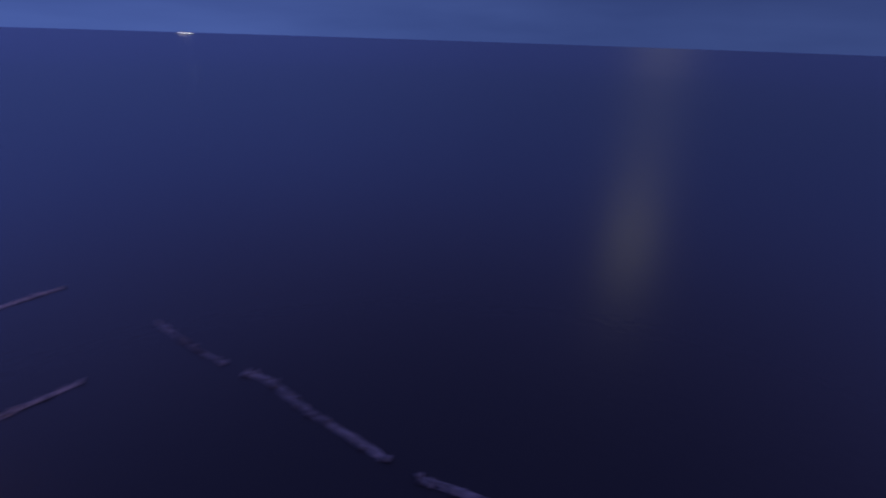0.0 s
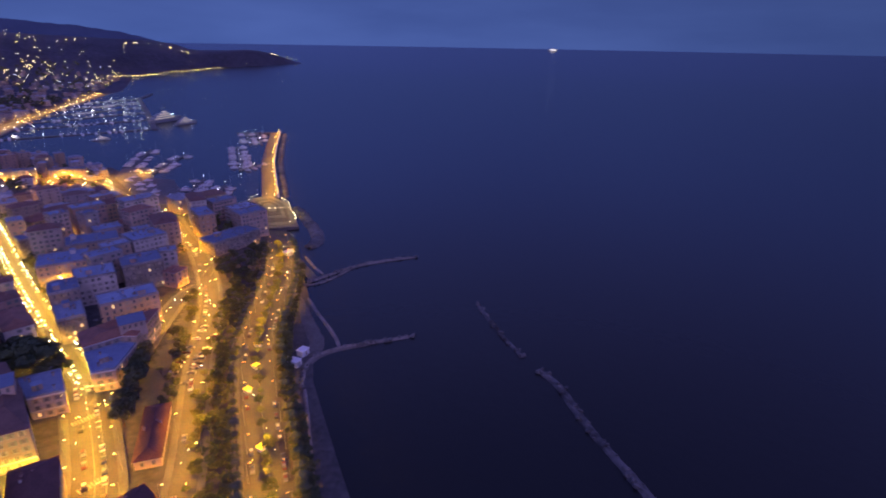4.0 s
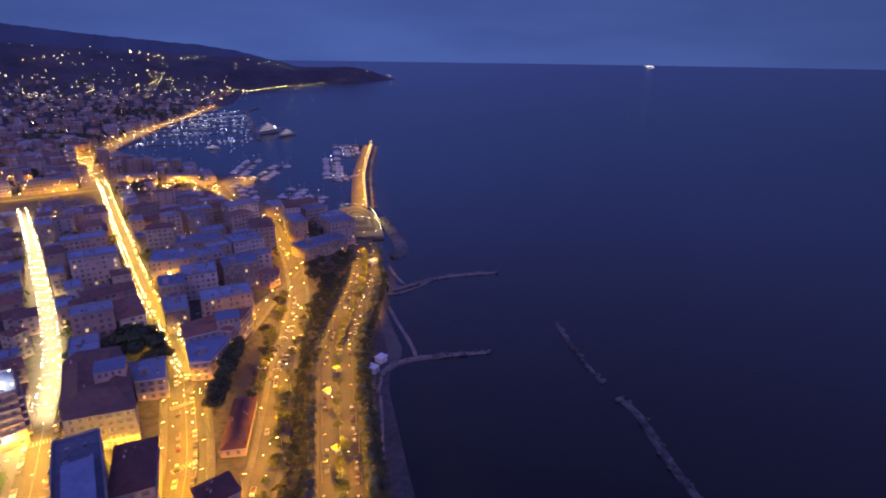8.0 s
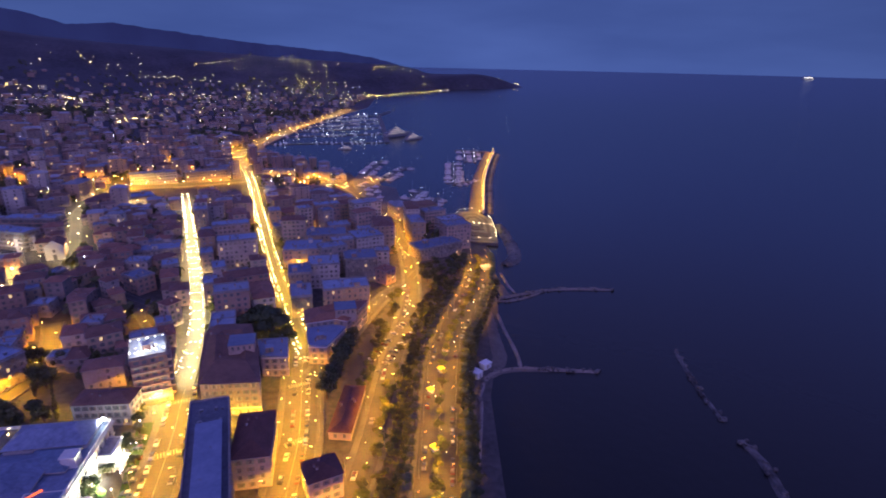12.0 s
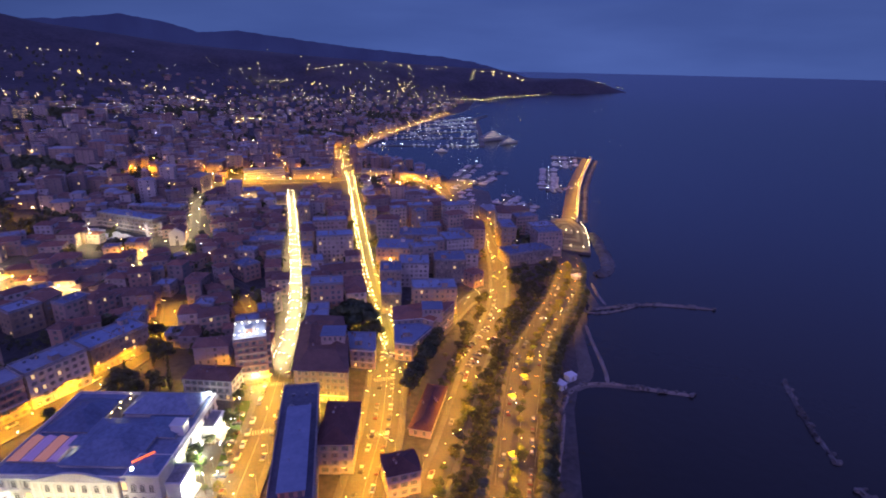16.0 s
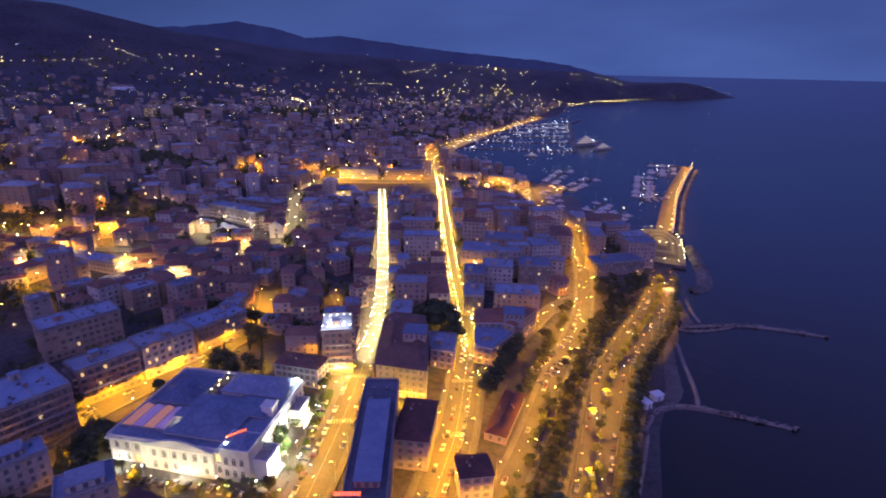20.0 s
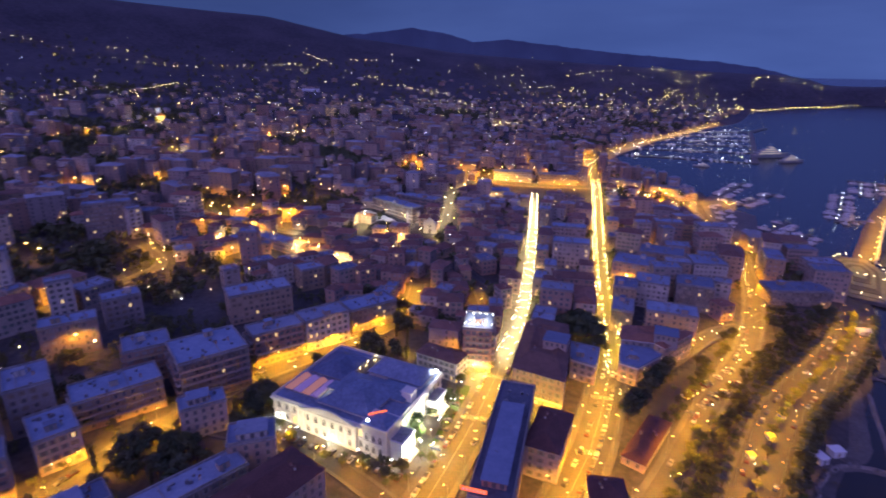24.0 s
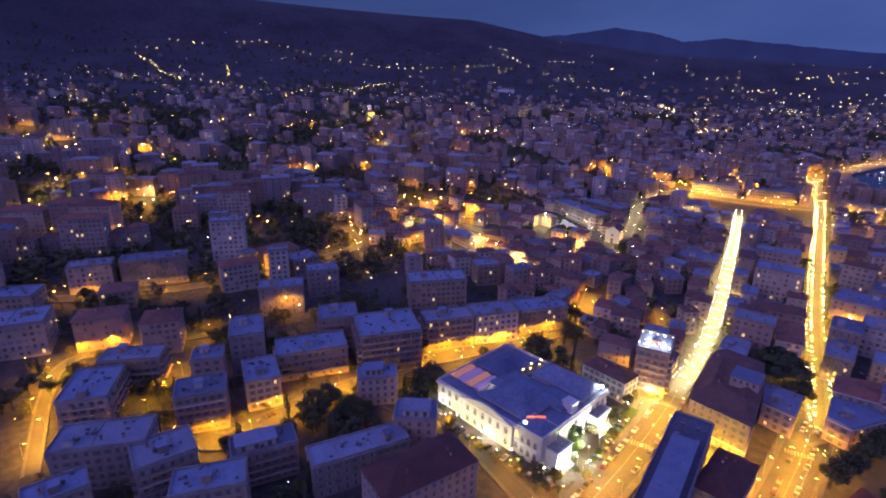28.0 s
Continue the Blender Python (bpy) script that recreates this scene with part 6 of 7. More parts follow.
# ---- trees ----
def leaf_cloud(b, rnd, cx, cy, cz, rx, rz, count, size):
    """Small leaf clumps round a point: tilted diamonds, denser outside."""
    for _ in range(count):
        u = Vector((rnd.gauss(0, 1), rnd.gauss(0, 1), rnd.gauss(0, 1))).normalized() * rnd.uniform(0.55, 1.0)
        c = Vector((cx + u.x * rx, cy + u.y * rx, cz + u.z * rz))
        n = (u + Vector((rnd.uniform(-0.6, 0.6), rnd.uniform(-0.6, 0.6), rnd.uniform(-0.2, 0.8)))).normalized()
        t = n.orthogonal().normalized()
        s = n.cross(t)
        q = size * rnd.uniform(0.6, 1.3)
        b.add([tuple(c + t * q), tuple(c + s * q * 0.7 + n * q * 0.2), tuple(c - t * q), tuple(c - s * q * 0.7 - n * q * 0.15)], [(0, 1, 2, 3)])


def limb(b, p, q, r0, r1, n=5):
    d = (Vector(q) - Vector(p)).normalized()
    t = d.orthogonal().normalized()
    s = d.cross(t)
    ring = [(math.cos(2 * math.pi * k / n), math.sin(2 * math.pi * k / n)) for k in range(n)]
    b.add([tuple(Vector(p) + (t * c + s * e) * r0) for c, e in ring] + [tuple(Vector(q) + (t * c + s * e) * r1) for c, e in ring], [(k, (k + 1) % n, n + (k + 1) % n, n + k) for k in range(n)])


def broad_tree(seed, h=9.0, spread=3.6, name="tree", label="dark leafy tree with an uneven crown", leaves=90, leaf=0.42):
    rnd = random.Random(seed)
    ob = base(name, pose(0, 0, 0), label, "tree", "trees")
    t, c = Build(), Build()
    t.tube(0, 0, -0.6, h * 0.45, 0.3, 0.2, 7)
    for k in range(8):
        a = 2 * math.pi * k / 8 + rnd.uniform(-0.3, 0.3)
        d, z = spread * rnd.uniform(0.35, 0.85), h * rnd.uniform(0.55, 0.88)
        e = (d * math.cos(a), d * math.sin(a), z)
        limb(t, (0, 0, h * rnd.uniform(0.3, 0.44)), e, 0.14, 0.05)
        leaf_cloud(c, rnd, *e, spread * rnd.uniform(0.36, 0.55), h * rnd.uniform(0.12, 0.18), leaves, leaf)
    leaf_cloud(c, rnd, 0, 0, h * 0.85, spread * 0.55, h * 0.16, leaves + 20, leaf)
    child("trunk", t.mesh("trunk", M_BARK), ob)
    child("crown", c.mesh("crown", M_LEAF), ob)
    return ob


def cypress(seed):
    rnd = random.Random(seed)
    ob = base("cypress_tree", pose(0, 0, 0), "slender dark cypress tree", "tree", "trees")
    t, c = Build(), Build()
    t.tube(0, 0, -0.6, 11, 0.22, 0.05, 6)
    for k in range(9):
        leaf_cloud(c, rnd, rnd.uniform(-0.2, 0.2), rnd.uniform(-0.2, 0.2), 1.6 + k * 1.25, 1.15 * (1 - abs(k - 3) / 9), 0.9, 50, 0.34)
    child("trunk", t.mesh("trunk", M_BARK), ob)
    child("crown", c.mesh("crown", M_LEAF), ob)
    return ob


def palm(seed):
    rnd = random.Random(seed)
    ob = base("palm_tree", pose(0, 0, 0), "date palm with an arching crown of fronds", "palm", "palms")
    t = Build()
    h = rnd.uniform(5.5, 7.5)
    for k in range(6):
        t.tube(0.04 * k, 0, -0.5 + (h + 0.5) * k / 6, -0.5 + (h + 0.5) * (k + 1) / 6, 0.27 - 0.012 * k, 0.24 - 0.012 * k, 7)
    child("trunk", t.mesh("trunk", M_BARK), ob)
    c = Build()
    for k in range(26):
        a = 2.4 * k
        up = rnd.uniform(0.1, 1.1)
        pts = []
        for j in range(6):
            s = j / 5
            d = 3.0 * s
            z = h + up * 2.2 * s - 2.6 * s * s
            pts.append((0.2 + d * math.cos(a), d * math.sin(a), z, 0.5 * math.sin(math.pi * min(1, s + 0.12)) + 0.04))
        px, py = -math.sin(a), math.cos(a)
        v = []
        for x, y, z, w in pts:
            v += [(x + px * w, y + py * w, z - 0.22 * w), (x, y, z), (x - px * w, y - py * w, z - 0.22 * w)]
        f = []
        for j in range(5):
            f += [(3 * j, 3 * j + 1, 3 * j + 4, 3 * j + 3), (3 * j + 1, 3 * j + 2, 3 * j + 5, 3 * j + 4)]
        c.add(v, f)
    child("crown", c.mesh("crown", M_LEAF), ob, "arching green fronds")
    return ob


TREES = {"tree": [broad_tree(k, 8 + k, 3.4 + 0.4 * k) for k in range(3)], "cypress": [cypress(7)], "palm": [palm(3), palm(4)],
         "big": [broad_tree(11, 15, 8.5, "spreading_tree", "large dark spreading tree among the houses", 330, 0.75)]}
PLACED = set()
PLANTS = []
rt = random.Random(31)


def plant(kind, x, y, scale=1.0, lift=0.3):
    proto = rt.choice(TREES[kind])
    PLANTS.append((kind != "big", math.hypot(x, y), proto, pose(x, y, terrain(x, y) + lift, 0, 0, rt.uniform(0, 360)) @ Matrix.Scale(scale, 4)))


for x, y, s in ((3, 271, 1.25), (-6, 277, 1.0), (9, 263, 0.75), (1, 283, 1.0), (-12, 273, 0.8)):
    plant("big", x, y, s)
# the evergreen row by the station
for k in range(12):
    plant("tree", 24 + k * 1.75, 212 + k * 4.0, rt.uniform(1.0, 1.35))
# the tree belt between the railway road and the seafront
belt = resample(smooth_line([(14, 110), (43, 160), (56, 193), (68, 222), (84, 252), (100, 282), (117, 308), (128, 330)]), 5.2)
for k, ((x, y), (a, b)) in enumerate(zip(belt, normals(belt))):
    for o in (3.0, -2.4):
        if rt.random() < 0.3:
            continue
        plant("tree", x + a * o + rt.uniform(-1, 1), y + b * o + rt.uniform(-1, 1), rt.uniform(0.32, 0.6))
    for o in (7.0, 10.5):
        if rt.random() < 0.55 and y > 112:
            plant("tree", x + a * o + rt.uniform(-1.5, 1.5), y + b * o + rt.uniform(-1.5, 1.5), rt.uniform(0.35, 0.62))
# trees standing in the station yard and by the junction
for _ in range(120):
    t = rt.random()
    x, y = 34 + 62 * t + rt.uniform(-9, 9), 186 + 140 * t + rt.uniform(-9, 9)
    d = np.min(np.hypot(ROAD_PTS[:, 0] - x, ROAD_PTS[:, 1] - y) - ROAD_HALF)
    if d > 0.5 and math.hypot(x - 31, y - 198) > 15:
        plant("tree" if rt.random() < 0.7 else "palm", x, y, rt.uniform(0.4, 0.75))
# palms down the middle and along the sea side of the seafront
prom = resample(PROMENADE, 10)
for k, ((x, y), (a, b)) in enumerate(zip(prom, normals(prom))):
    if y > 120:
        plant("palm" if k % 2 else "tree", x + rt.uniform(-1, 1), y + rt.uniform(-1, 1), rt.uniform(0.5, 0.8), 0.5)
        plant("palm", x - a * 10.8, y - b * 10.8, rt.uniform(0.8, 1.1), 0.5)
        plant("palm", x + a * 10.6, y + b * 10.6, rt.uniform(0.7, 1.0), 0.5)
        if y < 262:
            plant("tree", x - a * 10.4, y - b * 10.4, rt.uniform(0.5, 0.75), 0.5)
            plant("tree", x - a * 13 + 4 * b, y - b * 13 - 4 * a, rt.uniform(0.5, 0.8), 0.5)
        if y < 330:
            plant("tree", x - a * 14.5, y - b * 14.5, rt.uniform(0.45, 0.7), 0.5)
# casino garden
for x, y, k in ((-61, 175, "tree"), (-63, 178, "tree"), (-57, 168, "palm"), (-53, 160, "palm"), (-66, 152, "palm"), (-72, 149, "tree"), (-80, 150, "palm"), (-92, 151, "palm"), (-104, 153, "tree"), (-112, 158, "palm"), (-56, 186, "palm"), (-52, 196, "tree"), (-50, 206, "palm"), (-51, 214, "tree"), (-58, 152, "tree"), (-62, 146, "tree"), (-118, 168, "tree")):
    plant(k, x, y, rt.uniform(0.55, 0.85), 0.2)
for _ in range(26):
    t, o = rt.random(), rt.uniform(-7, 5)
    x, y = -118 + 66 * t, 160 - 6 * t - abs(t - 0.5) * 4 + o - 4
    if all(math.hypot(x - px, y - py) > pr * 0.9 for px, py, pr in FOOT):
        plant(rt.choice(("palm", "palm", "tree")), x, y, rt.uniform(0.35, 0.75), 0.3)
for _ in range(12):
    plant(rt.choice(("palm", "tree")), rt.uniform(-58, -47), rt.uniform(160, 222), rt.uniform(0.35, 0.7), 0.4)
plant("tree", -60.5, 175.5, 1.0, 0.2)
for x, y in ((150, 366), (143, 364), (136, 360), (128, 357), (121, 352), (115, 348), (110, 340), (145, 357), (134, 351), (124, 344), (118, 337), (140, 345), (130, 338), (150, 352), (112, 330), (122, 327)):
    plant("tree", x + rt.uniform(-2, 2), y + rt.uniform(-2, 2), rt.uniform(0.7, 1.0))
# gardens between the blocks
GARDENS_A = [(-127, 170, 5, 14), (-128, 158, 6, 12), (-89, 221, 7, 12), (-104, 226, 5, 6), (-134, 128, 10, 9), (-146, 100, 8, 6), (-264, 145, 12, 8), (-330, 259, 22, 14), (-349, 226, 18, 12), (-71, 273, 7, 5), (-93, 250, 8, 7), (-262, 50, 14, 9), (-241, 248, 14, 9), (-213, 140, 8, 6), (-228, 160, 8, 5), (-120, 200, 5, 4)]
GARDENS_B = [(-147, 126, 11, 26), (-160, 90, 5, 4), (-198, 80, 6, 4), (-300, 110, 10, 7), (-225, 130, 9, 7), (-262, 128, 7, 5), (-190, 135, 6, 5), (-155, 120, 5, 4), (-128, 165, 6, 6), (-150, 190, 5, 4), (-210, 195, 12, 9), (-285, 130, 10, 8), (-120, 90, 7, 6), (-208, 92, 5, 5), (-245, 75, 6, 5), (-100, 268, 10, 9), (-75, 255, 6, 6)]
for x, y, r, n in GARDENS_A + GARDENS_B:
    for _ in range(n):
        x1, y1 = x + rt.uniform(-r, r), y + rt.uniform(-r, r)
        if all(math.hypot(x1 - px, y1 - py) > pr * (0.75 if pr < 30 else 0.95) for px, py, pr in FOOT):
            plant("cypress" if rt.random() < 0.2 else "tree", x1, y1, rt.uniform(0.7, 1.1))

PLANTS.sort(key=lambda q: q[:2])
grown = {}
more_trees = Build()
for _, _, proto, m in PLANTS:
    kind = proto.name.split(".")[0]
    grown[kind] = grown.get(kind, 0) + 1
    if grown[kind] > (260 if kind == "tree" else 200):
        for part in proto.children:
            me = part.data
            more_trees.add([tuple(m @ q.co) for q in me.vertices], [tuple(f.vertices) for f in me.polygons], 1 if part.name.startswith("trunk") else 0)
    elif proto.name in PLACED:
        copy_thing(proto, Matrix()).matrix_basis = m
    else:
        PLACED.add(proto.name)
        proto.matrix_basis = m
tagged(new("garden_trees", more_trees.mesh("garden_trees", [M_LEAF, M_BARK])), "dark garden trees farther off between the houses", "trees", kind="stuff")

# woods and garden trees too far off to count
woods = Build()
for px, py, pr in WOODED:
    CELLS[(int(px // 40), int(py // 40))].remove((px, py, pr))
groves = [(-726, 590, 50), (-690, 630, 40), (-832, 704, 60), (-950, 560, 70), (-1060, 480, 80), (-384, 1448, 90), (-588, 1312, 60), (-425, 722, 40), (-425, 722, 40), (-365, 700, 36), (-365, 700, 36), (-318, 672, 32), (-318, 672, 32), (-470, 760, 36), (-520, 330, 26), (-640, 420, 34), (-480, 330, 60), (-600, 300, 60), (-440, 250, 40), (-700, 250, 60), (-560, 520, 60), (-850, 400, 80), (-467, 752, 90), (-286, 696, 45), (-812, 710, 120), (-1075, 416, 140), (-700, 480, 60), (-900, 1000, 150), (-1300, 1300, 200), (-420, 560, 40), (-560, 330, 50), (-380, 330, 40), (-60, 1120, 60), (120, 1560, 120)]
for _ in range(17000):
    if rt.random() < 0.45:
        gx, gy, gr = rt.choice(groves)
        x, y = rt.gauss(gx, gr * 0.5), rt.gauss(gy, gr * 0.4)
    else:
        r = 260 * (4000 / 260) ** rt.random() ** 0.75
        a = radians(rt.uniform(-82, 26))
        x, y = r * math.sin(a), r * math.cos(a)
    r = math.hypot(x, y)
    if r > 2700 or inland(x, y) < 20 or open_ground(x, y) or r < 250 or not cell_free(x, y, 2.5, 0.8):
        continue
    if np.min(np.hypot(ROAD_PTS[:, 0] - x, ROAD_PTS[:, 1] - y) - ROAD_HALF) < 2:
        continue
    if r > 1500 and rt.random() < 0.25:
        continue
    s = rt.uniform(0.7, 1.3) * (1 + r / 4000)
    z = terrain(x, y)
    for j in range(3):
        leaf_cloud(woods, rt, x + rt.uniform(-2, 2) * s, y + rt.uniform(-2, 2) * s, z + (3.2 + j * 1.7) * s, 2.6 * s, 2.0 * s, 7, 1.5 * s)
for _ in range(3800):
    x, y = rt.uniform(-640, -95), rt.uniform(25, 480)
    r = math.hypot(x, y)
    if r < 105 or r > 700 or (y > 300 and x > -250) or not cell_free(x, y, 1.5, 0.8):
        continue
    if np.min(np.hypot(ROAD_PTS[:, 0] - x, ROAD_PTS[:, 1] - y) - ROAD_HALF) < 0.6 or noise.noise((x * 0.03, y * 0.03, 1.0)) < -0.15:
        continue
    s, z = rt.uniform(0.45, 0.95), terrain(x, y)
    woods.tube(x, y, z - 0.5, z + 3.0 * s, 0.2, 0.12, 5)
    for j in range(5):
        leaf_cloud(woods, rt, x + rt.uniform(-2, 2) * s, y + rt.uniform(-2, 2) * s, z + (3.0 + j * 1.1) * s, 2.2 * s, 1.5 * s, 16, 0.7 * s)
for _ in range(520):
    k = rt.randrange(len(belt) - 1)
    (x, y), (a, b) = belt[k], normals(belt)[k]
    o = rt.uniform(-5, 12)
    x, y = x + a * o, y + b * o
    if np.min(np.hypot(ROAD_PTS[:, 0] - x, ROAD_PTS[:, 1] - y) - ROAD_HALF) > 0.5:
        leaf_cloud(woods, rt, x, y, terrain(x, y) + 1.2, rt.uniform(1.4, 2.4), rt.uniform(0.9, 1.8), 34, 0.5)
tagged(new("woods", woods.mesh("woods", M_LEAF)), "dark trees among the houses and over the hills", "trees", kind="stuff")


# ---- cars ----
def car(seed):
    ob = base("car", pose(0, 0, 0), "parked family car beside the kerb", "car", "cars")
    b = bmesh.new()
    prof = [(-2.1, 0.35), (-2.15, 0.75), (-1.9, 0.92), (-1.3, 0.98), (0.95, 0.98), (1.75, 0.84), (2.1, 0.66), (2.12, 0.35)]
    left = [b.verts.new((-0.85, y, z)) for y, z in prof]
    right = [b.verts.new((0.85, y, z)) for y, z in prof]
    n = len(prof)
    for k in range(n):
        b.faces.new((left[k], left[(k + 1) % n], right[(k + 1) % n], right[k]))
    b.faces.new(left[::-1])
    b.faces.new(right)
    bmesh.ops.recalc_face_normals(b, faces=b.faces)
    me = bpy.data.meshes.new("body")
    b.to_mesh(me)
    b.free()
    me.materials.append(M_CARS)
    child("body", me, ob)
    g = Build()
    g.add([(-0.8, -1.75, 0.96), (0.8, -1.75, 0.96), (0.8, 0.95, 0.96), (-0.8, 0.95, 0.96), (-0.62, -1.25, 1.42), (0.62, -1.25, 1.42), (0.62, 0.2, 1.42), (-0.62, 0.2, 1.42)], [(0, 1, 5, 4), (1, 2, 6, 5), (2, 3, 7, 6), (3, 0, 4, 7)])
    child("glasshouse", g.mesh("glasshouse", M_GLASS), ob, "dark car windows")
    g = Build()
    g.box(-0.64, -1.27, 1.42, 0.64, 0.22, 1.47)
    child("roof", g.mesh("roof", M_CARS), ob)
    w = Build()
    ring = [(math.cos(2 * math.pi * k / 10), math.sin(2 * math.pi * k / 10)) for k in range(10)]
    w.add([(-0.1, 0.32 * c, 0.32 * s) for c, s in ring] + [(0.1, 0.32 * c, 0.32 * s) for c, s in ring], [(k, (k + 1) % 10, 10 + (k + 1) % 10, 10 + k) for k in range(10)] + [tuple(range(10)), tuple(range(19, 9, -1))])
    wheel = w.mesh("wheel", M_RUBBER)
    for x in (-0.8, 0.8):
        for y in (-1.3, 1.3):
            child("wheel", wheel, ob, "", pose(x, y, 0.32))
    return ob


CAR = car(1)
cars_put = 0


def park(x, y, rot, lift=0.36):
    global cars_put
    m = pose(x, y, terrain(x, y) + lift, 0, 0, rot)
    if cars_put == 0:
        CAR.matrix_basis = m
    else:
        copy_thing(CAR, m)
    cars_put += 1


def park_along(line, offset, gap, chance, y_max=400):
    pts = resample(line, gap)
    for (x, y), (a, b) in zip(pts, normals(pts)):
        if rt.random() < chance and 120 < math.hypot(x, y) < y_max:
            park(x + a * offset, y + b * offset, math.degrees(math.atan2(b, a)) + (0 if offset > 0 else 180) + rt.uniform(-2, 2))


park_along(AVENUE, -4.8, 5.4, 0.85)
park_along(AVENUE, 4.8, 5.4, 0.3)
park_along(ROMA_LOW, 3, 14, 0.5)
park_along(ROMA_LOW, -3, 14, 0.5)
park_along(PROMENADE, 5.5, 13, 0.35, 420)
park_along(PROMENADE, -5.5, 13, 0.35, 420)
park_along(INNER, 2.2, 16, 0.45, 420)
park_along(ROMA, 1.6, 16, 0.5, 420)
park_along(BACK, 1.8, 10, 0.35, 300)
for k in range(12):
    for j in range(2):
        if rt.random() < 0.75:
            park(48 + k * 2.6 + j * 3.4, 236 + k * 3.4 - j * 9, 52, 0.06)
for k in range(14):
    park(-112 + k * 4.2 + rt.uniform(-0.5, 0.5), 155.5 - k * 0.55 + rt.uniform(-0.4, 0.4), -8 + rt.uniform(-4, 4))
for k in range(7):
    park(-49.5 + rt.uniform(-0.5, 0.5), 168 + k * 6, 84 + rt.uniform(-6, 6))


# ---- round the casino ----
def drape(name, poly, lift, mat, label, category):
    """A sheet laid on the land inside a polygon, in squares of 3 m."""
    xs, ys = [p[0] for p in poly], [p[1] for p in poly]
    v, f, idx = [], [], {}

    def inside(x, y):
        c = False
        for (x0, y0), (x1, y1) in zip(poly, poly[1:] + poly[:1]):
            if (y0 > y) != (y1 > y) and x < (x1 - x0) * (y - y0) / (y1 - y0) + x0:
                c = not c
        return c

    def at(x, y):
        if (x, y) not in idx:
            idx[(x, y)] = len(v)
            v.append((x, y, terrain(x, y) + lift))
        return idx[(x, y)]

    step = 3
    for i in range(int(min(xs)), int(max(xs)), step):
        for j in range(int(min(ys)), int(max(ys)), step):
            if inside(i + 1.5, j + 1.5):
                f.append((at(i, j), at(i + step, j), at(i + step, j + step), at(i, j + step)))
    return tagged(new(name, mesh_of(name, v, f, mat)), label, category, kind="structure")


M_LAWN = surface("lawn", (0.03, 0.06, 0.015), (0.07, 0.12, 0.03), 0.6, 0.9, 0.3)
drape("plaza", [(-122, 154), (-66, 148), (-50, 158), (-46, 200), (-45, 226), (-60, 226), (-62, 205), (-60, 160), (-114, 166)], 0.32, M_PAVING, "pale paved forecourt of the casino", "plaza")
drape("lawn", [(-52, 172), (-46, 176), (-45, 215), (-52, 214)], 0.45, M_LAWN, "strip of clipped lawn beside the forecourt", "lawn")
drape("car_park", [(26, 186), (40, 180), (66, 240), (84, 278), (100, 330), (92, 334), (66, 286), (40, 244)], 0.2, M_ASPHALT, "wide asphalt yard and car park by the station", "car park")
drape("garden_path", [(34, 150), (44, 146), (82, 216), (108, 262), (100, 268), (72, 226)], 0.12, M_GROUND, "earth strip below the row of trees", "garden")


def garden_lamp():
    ob = base("garden_lamp", pose(0, 0, 0), "white globe lamp on a post in the casino garden", "lamp", "garden lamps")
    b = Build()
    b.tube(0, 0, -0.3, 4.0, 0.08, 0.06, 6)
    child("post", b.mesh("post", M_METAL), ob)
    b = Build()
    b.gem(0, 0, 4.3, 0.35)
    child("globe", b.mesh("globe", M_COOL), ob)
    return ob


GL = garden_lamp()
for k, (x, y) in enumerate(((-50, 166), (-52, 182), (-51, 196), (-50, 210), (-62, 152), (-76, 153), (-90, 155), (-104, 157), (-116, 162), (-54, 222), (-58, 160))):
    m = pose(x, y, terrain(x, y) + 0.3)
    if k == 0:
        GL.matrix_basis = m
    else:
        copy_thing(GL, m)
    if k % 2 == 0:
        point_lamp(x, y, terrain(x, y) + 4.0, 1700, (0.95, 1.0, 0.75))
# unseen fill lights: green on the casino tree, warm on dim house fronts
for x, y, z, w, c in ((-57, 172.5, 5, 2600, (0.4, 1.0, 0.15)), (-15, 199, 6, 1900, AMBER), (-6, 199, 4, 1900, AMBER), (-23, 202, 5, 1000, AMBER), (-44, 213, 8, 2400, (1.0, 0.6, 0.3)), (-54, 216, 8, 1600, (1.0, 0.6, 0.3)),
                      (34, 241, 3, 450, SODIUM), (43, 254, 3, 600, SODIUM), (52, 267, 3, 600, SODIUM), (60, 278, 3, 900, SODIUM), (50, 291.5, 3, 500, AMBER), (-82, 226, 4, 300, AMBER), (-152, 430, 5, 3500, WARM), (-172, 428, 5, 2500, WARM), (-120, 448, 5, 2500, WARM), (-128, 400, 6, 2500, AMBER)):
    d = bpy.data.lights.new("garden_light", "POINT")
    d.energy, d.color, d.shadow_soft_size = w, c, 0.4
    new("garden_light", d).location = (x, y, terrain(x, y) + z)

# ---- hotel roof terrace ----
tz = terrain(-48, 236) + 7 * STOREY + 1
tm = pose(-48, 236, tz, 0, 0, 8)


def terrace_table():
    ob = base("terrace_table", pose(0, 0, 0), "small white terrace table under a lamp", "table", "terrace tables")
    b = Build()
    b.tube(0, 0, 0.7, 0.76, 0.6, 0.6, 10)
    child("tabletop", b.mesh("tabletop", M_WHITE), ob)
    b = Build()
    b.tube(0, 0, 0, 0.7, 0.05, 0.05, 6)
    b.tube(0, 0, 0, 0.05, 0.3, 0.3, 8)
    child("pedestal", b.mesh("pedestal", M_METAL), ob)
    return ob


